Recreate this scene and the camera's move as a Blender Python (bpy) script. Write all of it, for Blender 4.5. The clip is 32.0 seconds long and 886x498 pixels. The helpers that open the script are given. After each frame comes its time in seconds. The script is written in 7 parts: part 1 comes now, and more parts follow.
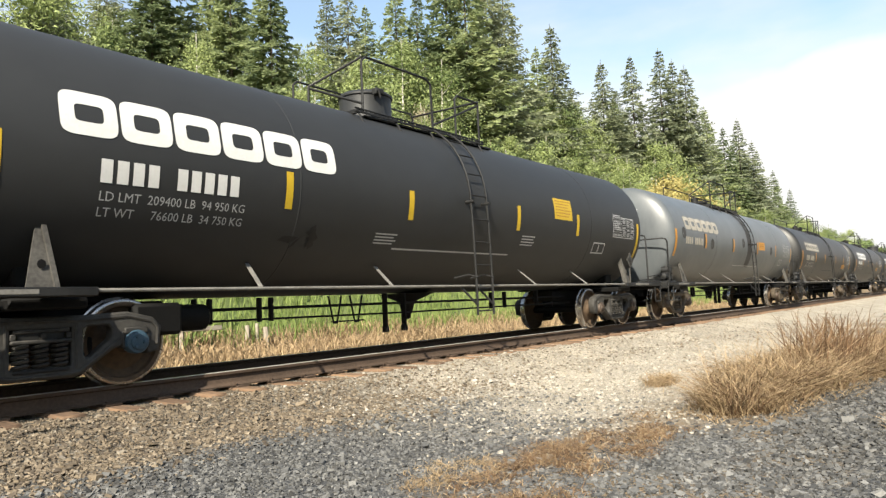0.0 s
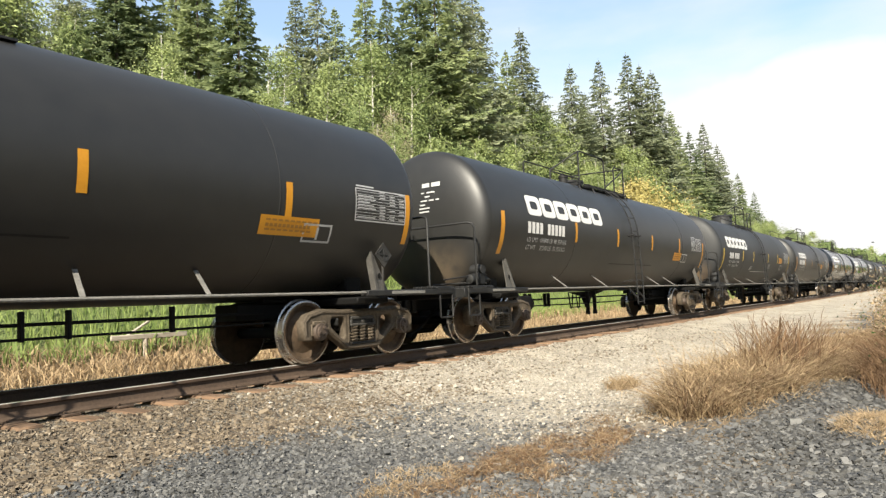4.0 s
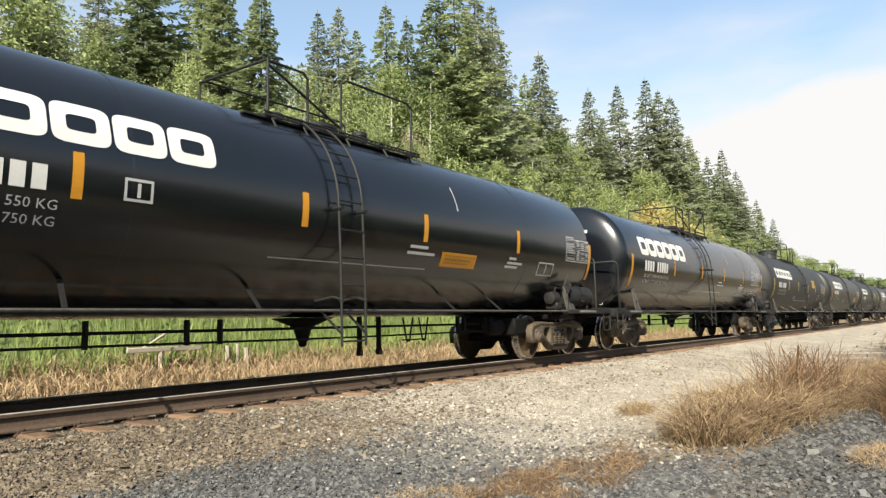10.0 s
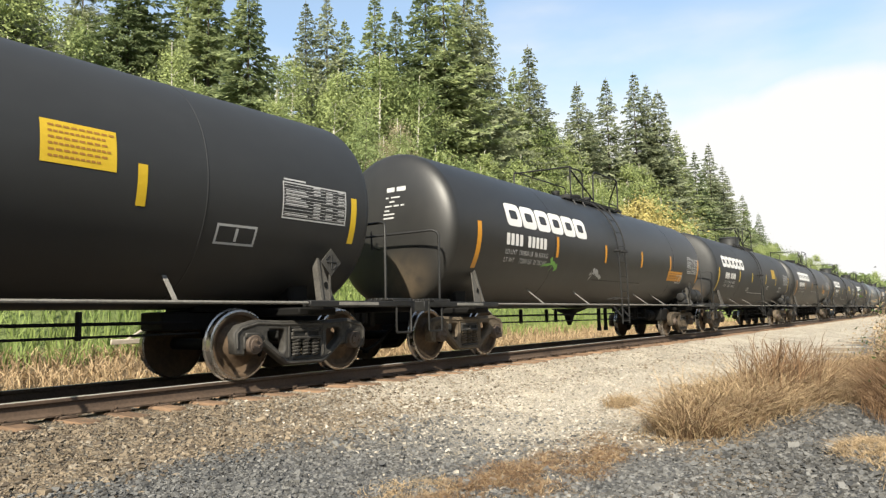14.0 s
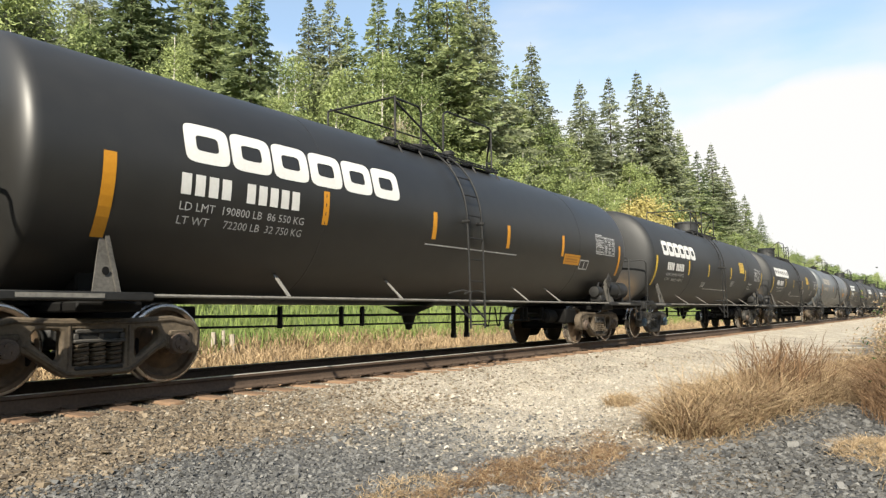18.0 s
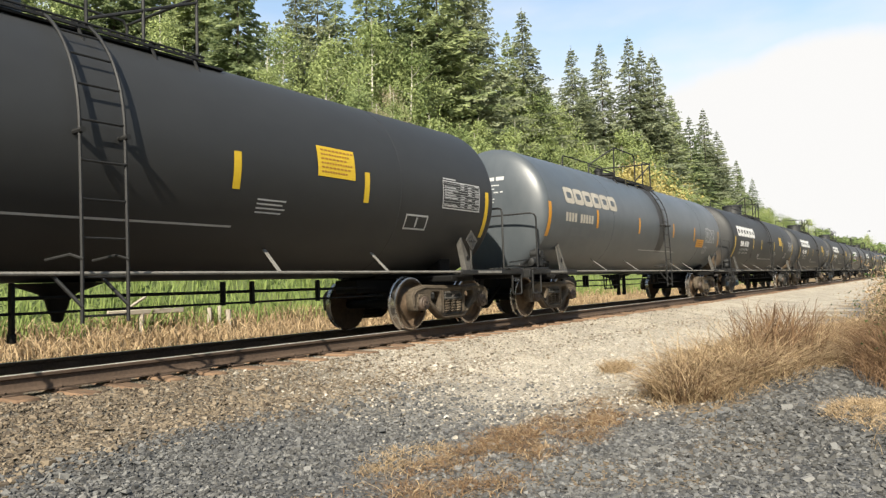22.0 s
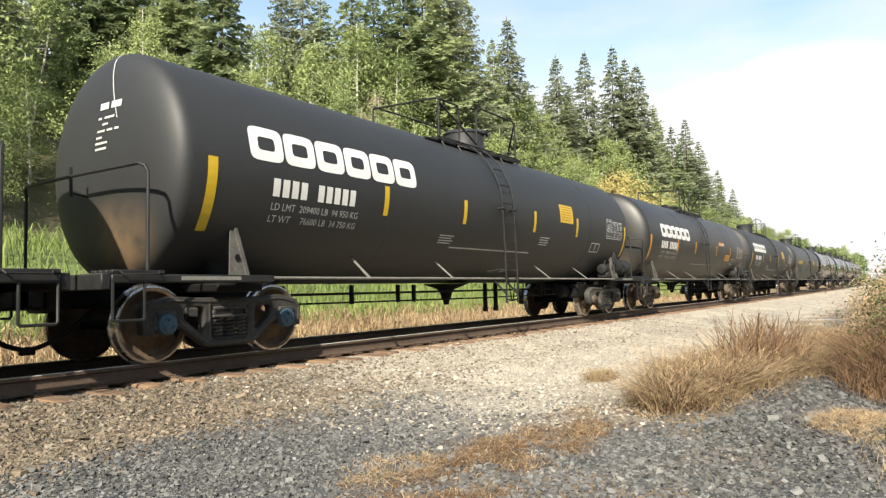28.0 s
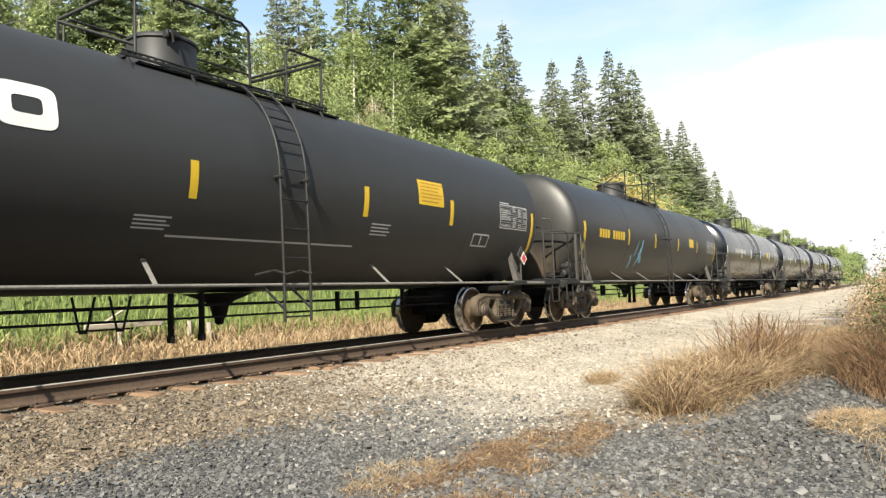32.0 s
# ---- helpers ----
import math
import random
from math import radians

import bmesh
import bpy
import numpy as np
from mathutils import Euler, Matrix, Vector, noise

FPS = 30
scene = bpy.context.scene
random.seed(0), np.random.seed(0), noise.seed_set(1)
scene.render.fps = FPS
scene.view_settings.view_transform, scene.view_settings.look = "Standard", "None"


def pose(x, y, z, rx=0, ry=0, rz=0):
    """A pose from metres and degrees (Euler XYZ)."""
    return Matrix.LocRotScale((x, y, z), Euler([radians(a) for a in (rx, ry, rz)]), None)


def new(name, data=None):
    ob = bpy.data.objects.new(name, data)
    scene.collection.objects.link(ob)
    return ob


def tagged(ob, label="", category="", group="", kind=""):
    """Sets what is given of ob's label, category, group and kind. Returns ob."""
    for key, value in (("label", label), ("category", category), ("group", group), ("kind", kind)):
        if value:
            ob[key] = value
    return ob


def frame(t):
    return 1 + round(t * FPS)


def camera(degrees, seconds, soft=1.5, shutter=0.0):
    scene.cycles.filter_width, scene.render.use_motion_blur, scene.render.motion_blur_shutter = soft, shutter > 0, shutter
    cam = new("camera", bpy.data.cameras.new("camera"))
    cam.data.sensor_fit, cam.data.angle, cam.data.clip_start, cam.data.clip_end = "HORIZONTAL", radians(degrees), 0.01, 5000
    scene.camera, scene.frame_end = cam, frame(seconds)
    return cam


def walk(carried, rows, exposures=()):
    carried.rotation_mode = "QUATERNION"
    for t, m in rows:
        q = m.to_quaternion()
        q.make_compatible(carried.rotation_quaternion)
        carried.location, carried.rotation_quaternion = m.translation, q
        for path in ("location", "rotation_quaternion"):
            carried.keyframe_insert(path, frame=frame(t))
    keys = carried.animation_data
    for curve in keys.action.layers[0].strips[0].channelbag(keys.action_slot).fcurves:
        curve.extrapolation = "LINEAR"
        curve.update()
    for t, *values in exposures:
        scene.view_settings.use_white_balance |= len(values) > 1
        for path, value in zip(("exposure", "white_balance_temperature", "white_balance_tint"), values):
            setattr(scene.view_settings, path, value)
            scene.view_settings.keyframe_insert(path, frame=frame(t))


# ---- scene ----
# World: x runs along the track away from the camera, y across it, z = 0 on top of the rails.
D = 8.2           # the track's centre line
R0 = 1.47           # tank radius
ZC = 2.40           # height of the tank's axis
LC = 16.94          # length of one car over its couplers
CAM = (0.0, 0.0, 0.781)
cam = camera(66.0, 32.0, 1.35)
# seconds, yaw, pitch, roll (degrees), and the sway of the hand-held camera (metres)
PATH = (
    (0, -51.493, 4.592, 2.521, -0.02, 0.06, -0.07),
    (0.5, -51.57, 4.198, 2.447, -0.005, 0.05, -0.05),
    (1, -52.237, 4.853, 2.181, -0.035, -0.055, -0.017),
    (1.5, -53.253, 5.467, 2.89, -0.008, -0.059, -0.022),
    (2, -52.685, 5.567, 2.477, -0.019, -0.056, -0.02),
    (2.5, -53.07, 5.315, 2.497, -0.02, -0.057, -0.02),
    (3, -54.021, 5.181, 2.414, -0.023, -0.055, -0.022),
    (3.5, -53.958, 4.474, 2.869, -0.016, -0.056, -0.02),
    (5.5, -53.173, 5.518, 2.436, -0.025, -0.06, -0.021),
    (6, -53.049, 5.457, 2.271, -0.03, -0.059, -0.023),
    (6.5, -52.963, 5.502, 2.081, -0.029, -0.058, -0.023),
    (7, -52.895, 5.631, 2.04, -0.037, -0.06, -0.023),
    (7.5, -52.98, 5.512, 1.821, -0.039, -0.061, -0.025),
    (8, -52.849, 5.667, 1.772, -0.038, -0.064, -0.022),
    (8.5, -52.943, 5.68, 1.704, -0.042, -0.061, -0.023),
    (9, -53.023, 5.923, 1.845, -0.037, -0.06, -0.025),
    (9.5, -52.844, 6.199, 1.703, -0.033, -0.069, -0.025),
    (10, -52.7, 6.366, 1.463, -0.038, -0.069, -0.028),
    (10.5, -52.819, 6.126, 1.538, -0.038, -0.068, -0.025),
    (11, -52.859, 6.19, 1.466, -0.038, -0.065, -0.025),
    (11.5, -53.067, 6.294, 1.441, -0.034, -0.062, -0.026),
    (12, -53.266, 6.255, 1.211, -0.041, -0.061, -0.021),
    (12.5, -53.338, 5.734, 0.948, -0.041, -0.069, -0.022),
    (13, -53.547, 5.607, 0.909, -0.036, -0.074, -0.025),
    (13.5, -53.935, 5.802, 0.925, -0.026, -0.077, -0.028),
    (14, -53.741, 5.729, 1.217, -0.021, -0.08, -0.027),
    (14.5, -53.924, 5.605, 1.388, -0.004, -0.08, -0.033),
    (16.5, -54.113, 5.543, 0.799, -0.003, -0.077, -0.034),
    (17, -54.172, 5.507, 0.842, -0.003, -0.075, -0.03),
    (17.5, -53.972, 5.46, 0.68, -0.005, -0.077, -0.032),
    (18, -53.672, 5.505, 0.711, -0.009, -0.08, -0.034),
    (18.5, -53.768, 5.122, 1.114, -0, -0.08, -0.034),
    (19, -53.892, 4.996, 1.317, 0.01, -0.075, -0.031),
    (19.5, -53.979, 4.469, 2.034, 0.009, -0.079, -0.032),
    (20, -53.776, 4.297, 1.644, -0.02, -0.071, -0.032),
    (20.5, -53.917, 4.364, 1.723, -0.029, -0.077, -0.034),
    (21, -54.121, 4.313, 1.25, -0.036, -0.077, -0.032),
    (21.5, -54.989, 3.212, 0.153, -0.028, -0.083, -0.035),
    (22, -54.176, 3.028, 1.82, -0.03, -0.058, -0.021),
    (22.5, -54.577, 3.639, 0.198, -0.023, -0.073, -0.03),
    (23, -56.236, 3.218, -0.211, -0.02, -0.075, -0.021),
    (23.5, -57.325, 2.636, -0.758, -0.006, -0.067, -0.025),
    (24, -56.933, 3.17, -0.733, -0.009, -0.067, -0.026),
    (24.5, -56.777, 3.575, -0.965, -0.005, -0.06, -0.032),
    (25, -56.366, 3.691, -0.519, 0.004, -0.057, -0.027),
    (25.5, -56.185, 3.302, -0.199, -0.011, -0.045, -0.02),
    (27.5, -55.91, 3.687, 1.444, 0.011, 0.007, -0.01),
    (28, -55.641, 3.482, 1.319, 0.013, 0.012, -0.006),
    (28.5, -55.485, 3.425, 1.33, 0.023, 0.02, -0.004),
    (29, -55.513, 3.605, 1.62, 0.023, 0.025, -0.009),
    (29.5, -55.421, 3.712, 1.721, 0.021, 0.026, -0.006),
    (30, -55.266, 3.587, 1.732, 0.03, 0.031, -0.009),
    (30.5, -55.379, 3.591, 1.766, 0.022, 0.027, -0.008),
    (31, -55.564, 3.688, 1.761, 0.017, 0.017, -0.009),
    (31.5, -55.605, 3.684, 2.011, 0.011, 0.02, -0.009),
    (32, -55.687, 3.879, 2.121, 0.009, 0.019, -0.009),
)
walk(cam, [(t, pose(CAM[0] + dx, CAM[1] + dy, CAM[2] + dz, 90 + p, r, y)) for t, y, p, r, dx, dy, dz in PATH],
     ((0.0, 0.6, 6450, 10), (7.0, 0.56, 6450, 10), (10.0, 0.45, 6450, 10), (14.0, 0.52, 6450, 10), (19.0, 0.5, 6450, 10), (23.0, 0.45, 6450, 10), (25.5, 0.46, 6450, 10), (28.0, 0.62, 6450, 10), (32.0, 0.68, 6450, 10)))


def travelled(t):
    """Metres that the train has gone by t seconds; it slows a little."""
    return -1.878 + 10.482 * t - 0.01037 * t * t


# ---- light ----
SUN_WAY = Vector((-0.74, -0.305, 0.59)).normalized()
sun = new("sun", bpy.data.lights.new("sun", "SUN"))
sun.data.energy, sun.data.angle, sun.data.color = 7.6, radians(0.6), (1.0, 0.92, 0.76)
sun.matrix_world = SUN_WAY.to_track_quat("Z", "Y").to_matrix().to_4x4()
world = bpy.data.worlds.new("sky")
scene.world = world
world.use_nodes = True
wt = world.node_tree
wt.nodes.clear()


def wnode(kind, **values):
    n = wt.nodes.new(kind)
    for k, v in values.items():
        n.inputs[k].default_value = v
    return n


sky = wt.nodes.new("ShaderNodeTexSky")
sky.sky_type, sky.sun_disc = "NISHITA", False
sky.sun_elevation = math.asin(SUN_WAY.z)
sky.sun_rotation = math.atan2(SUN_WAY.x, SUN_WAY.y)
sky.air_density, sky.dust_density, sky.ozone_density = 1.0, 1.2, 1.0
coords = wt.nodes.new("ShaderNodeTexCoord")
split = wt.nodes.new("ShaderNodeSeparateXYZ")
wt.links.new(coords.outputs["Generated"], split.inputs[0])
stretch = wt.nodes.new("ShaderNodeMapping")
stretch.inputs["Scale"].default_value = (1.6, 1.6, 5.0)
stretch.inputs["Location"].default_value = (0.35, 0.1, 0.2)
wt.links.new(coords.outputs["Generated"], stretch.inputs[0])
puffs = wnode("ShaderNodeTexNoise", Scale=1.5, Detail=6.0, Roughness=0.5)
wt.links.new(stretch.outputs[0], puffs.inputs["Vector"])
lift = wt.nodes.new("ShaderNodeMath")           # thin cloud, denser towards the horizon
lift.operation, lift.inputs[1].default_value = "MULTIPLY_ADD", -1.9
wt.links.new(split.outputs["Z"], lift.inputs[0])
wt.links.new(puffs.outputs["Fac"], lift.inputs[2])
cover = wnode("ShaderNodeMapRange", **{"From Min": -0.32, "From Max": 0.2, "To Min": 0.17})
cover.interpolation_type = "SMOOTHSTEP"
wt.links.new(lift.outputs[0], cover.inputs["Value"])
bank = wt.nodes.new("ShaderNodeVectorMath")     # a white cloud bank low over the end of the line
bank.operation = "DOT_PRODUCT"
bank.inputs[1].default_value = (0.299, -0.064, -0.952)
wt.links.new(coords.outputs["Generated"], bank.inputs[0])
billow = wnode("ShaderNodeTexNoise", Scale=4.0, Detail=5.0, Roughness=0.5)
wt.links.new(coords.outputs["Generated"], billow.inputs["Vector"])
ragged = wt.nodes.new("ShaderNodeMath")
ragged.operation, ragged.inputs[1].default_value = "MULTIPLY_ADD", 0.14
wt.links.new(billow.outputs["Fac"], ragged.inputs[0])
wt.links.new(bank.outputs["Value"], ragged.inputs[2])
edge_ = wnode("ShaderNodeMapRange", **{"From Min": 0.055, "From Max": 0.1})
edge_.interpolation_type = "SMOOTHSTEP"
wt.links.new(ragged.outputs[0], edge_.inputs["Value"])
thick = wt.nodes.new("ShaderNodeMath")
thick.operation = "MAXIMUM"
wt.links.new(edge_.outputs[0], thick.inputs[0])
wt.links.new(cover.outputs[0], thick.inputs[1])
blue = wnode("ShaderNodeBackground", Strength=0.17)
tint = wt.nodes.new("ShaderNodeMix")
tint.data_type, tint.blend_type = "RGBA", "MULTIPLY"
tint.inputs["Factor"].default_value, tint.inputs["B"].default_value = 1.0, (0.99, 1.07, 1.02, 1)
wt.links.new(sky.outputs[0], tint.inputs["A"])
wt.links.new(tint.outputs["Result"], blue.inputs["Color"])
white = wnode("ShaderNodeBackground", Color=(1.0, 0.985, 0.96, 1), Strength=0.71)
both = wt.nodes.new("ShaderNodeMixShader")
wt.links.new(thick.outputs[0], both.inputs[0])
wt.links.new(blue.outputs[0], both.inputs[1])
wt.links.new(white.outputs[0], both.inputs[2])
out = wt.nodes.new("ShaderNodeOutputWorld")
wt.links.new(both.outputs[0], out.inputs[0])


# ---- materials ----
def material(name, c1, c2, rough=0.7, metal=0.0, big=1.2, fine=30.0, bump=0.15, spread=0.5, mix_random=0.0, rough_vary=0.15,
             leaf=0.0, spec=0.5, streak=(1, 1, 1), depth=0.01, island=0.0):
    """Two colours mixed by a large and a fine noise, a bump from the fine one; mix_random shifts whole objects."""
    m = bpy.data.materials.new(name)
    m.use_nodes = True
    nt = m.node_tree
    bsdf = nt.nodes["Principled BSDF"]
    tc = nt.nodes.new("ShaderNodeTexCoord")
    info = nt.nodes.new("ShaderNodeObjectInfo")
    move = nt.nodes.new("ShaderNodeVectorMath")
    move.operation = "MULTIPLY_ADD"
    move.inputs[1].default_value = streak
    shift = nt.nodes.new("ShaderNodeVectorMath")
    shift.operation = "SCALE"
    shift.inputs[0].default_value = (37.0, 11.0, 23.0)
    nt.links.new(info.outputs["Random"], shift.inputs["Scale"])
    nt.links.new(tc.outputs["Object"], move.inputs[0])
    nt.links.new(shift.outputs[0], move.inputs[2])
    n1, n2 = nt.nodes.new("ShaderNodeTexNoise"), nt.nodes.new("ShaderNodeTexNoise")
    n1.inputs["Scale"].default_value, n1.inputs["Detail"].default_value = big, 5.0
    n2.inputs["Scale"].default_value, n2.inputs["Detail"].default_value = fine, 3.0
    for n in (n1, n2):
        nt.links.new(move.outputs[0], n.inputs["Vector"])
    add = nt.nodes.new("ShaderNodeMath")
    add.operation = "ADD"
    nt.links.new(n1.outputs["Fac"], add.inputs[0])
    nt.links.new(n2.outputs["Fac"], add.inputs[1])
    rnd = nt.nodes.new("ShaderNodeMath")
    rnd.operation, rnd.inputs[1].default_value = "MULTIPLY_ADD", mix_random
    nt.links.new(info.outputs["Random"], rnd.inputs[0])
    nt.links.new(add.outputs[0], rnd.inputs[2])
    if island:                # single leaves or blades differ
        single = nt.nodes.new("ShaderNodeNewGeometry")
        apart = nt.nodes.new("ShaderNodeMath")
        apart.operation, apart.inputs[1].default_value = "MULTIPLY_ADD", island
        nt.links.new(single.outputs["Random Per Island"], apart.inputs[0])
        nt.links.new(rnd.outputs[0], apart.inputs[2])
        rnd = apart
        mix_random += island
    ramp = nt.nodes.new("ShaderNodeMapRange")
    ramp.inputs["From Min"].default_value = 1.0 - spread + mix_random / 2
    ramp.inputs["From Max"].default_value = 1.0 + spread + mix_random / 2
    nt.links.new(rnd.outputs[0], ramp.inputs["Value"])
    mix = nt.nodes.new("ShaderNodeMix")
    mix.data_type = "RGBA"
    mix.inputs["A"].default_value, mix.inputs["B"].default_value = (*c1, 1), (*c2, 1)
    nt.links.new(ramp.outputs[0], mix.inputs["Factor"])
    nt.links.new(mix.outputs["Result"], bsdf.inputs["Base Color"])
    bsdf.inputs["Metallic"].default_value = metal
    bsdf.inputs["Specular IOR Level"].default_value = spec
    rr = nt.nodes.new("ShaderNodeMapRange")
    rr.inputs["To Min"].default_value, rr.inputs["To Max"].default_value = max(0.05, rough - rough_vary), min(1, rough + rough_vary)
    nt.links.new(n1.outputs["Fac"], rr.inputs["Value"])
    nt.links.new(rr.outputs[0], bsdf.inputs["Roughness"])
    if bump:
        b = nt.nodes.new("ShaderNodeBump")
        b.inputs["Strength"].default_value, b.inputs["Distance"].default_value = bump, depth
        nt.links.new(n2.outputs["Fac"], b.inputs["Height"])
        nt.links.new(b.outputs[0], bsdf.inputs["Normal"])
    if leaf:
        glow = nt.nodes.new("ShaderNodeBsdfTranslucent")
        nt.links.new(mix.outputs["Result"], glow.inputs["Color"])
        blend = nt.nodes.new("ShaderNodeMixShader")
        blend.inputs[0].default_value = leaf
        end = nt.nodes["Material Output"]
        nt.links.new(bsdf.outputs[0], blend.inputs[1])
        nt.links.new(glow.outputs[0], blend.inputs[2])
        nt.links.new(blend.outputs[0], end.inputs["Surface"])
    return m


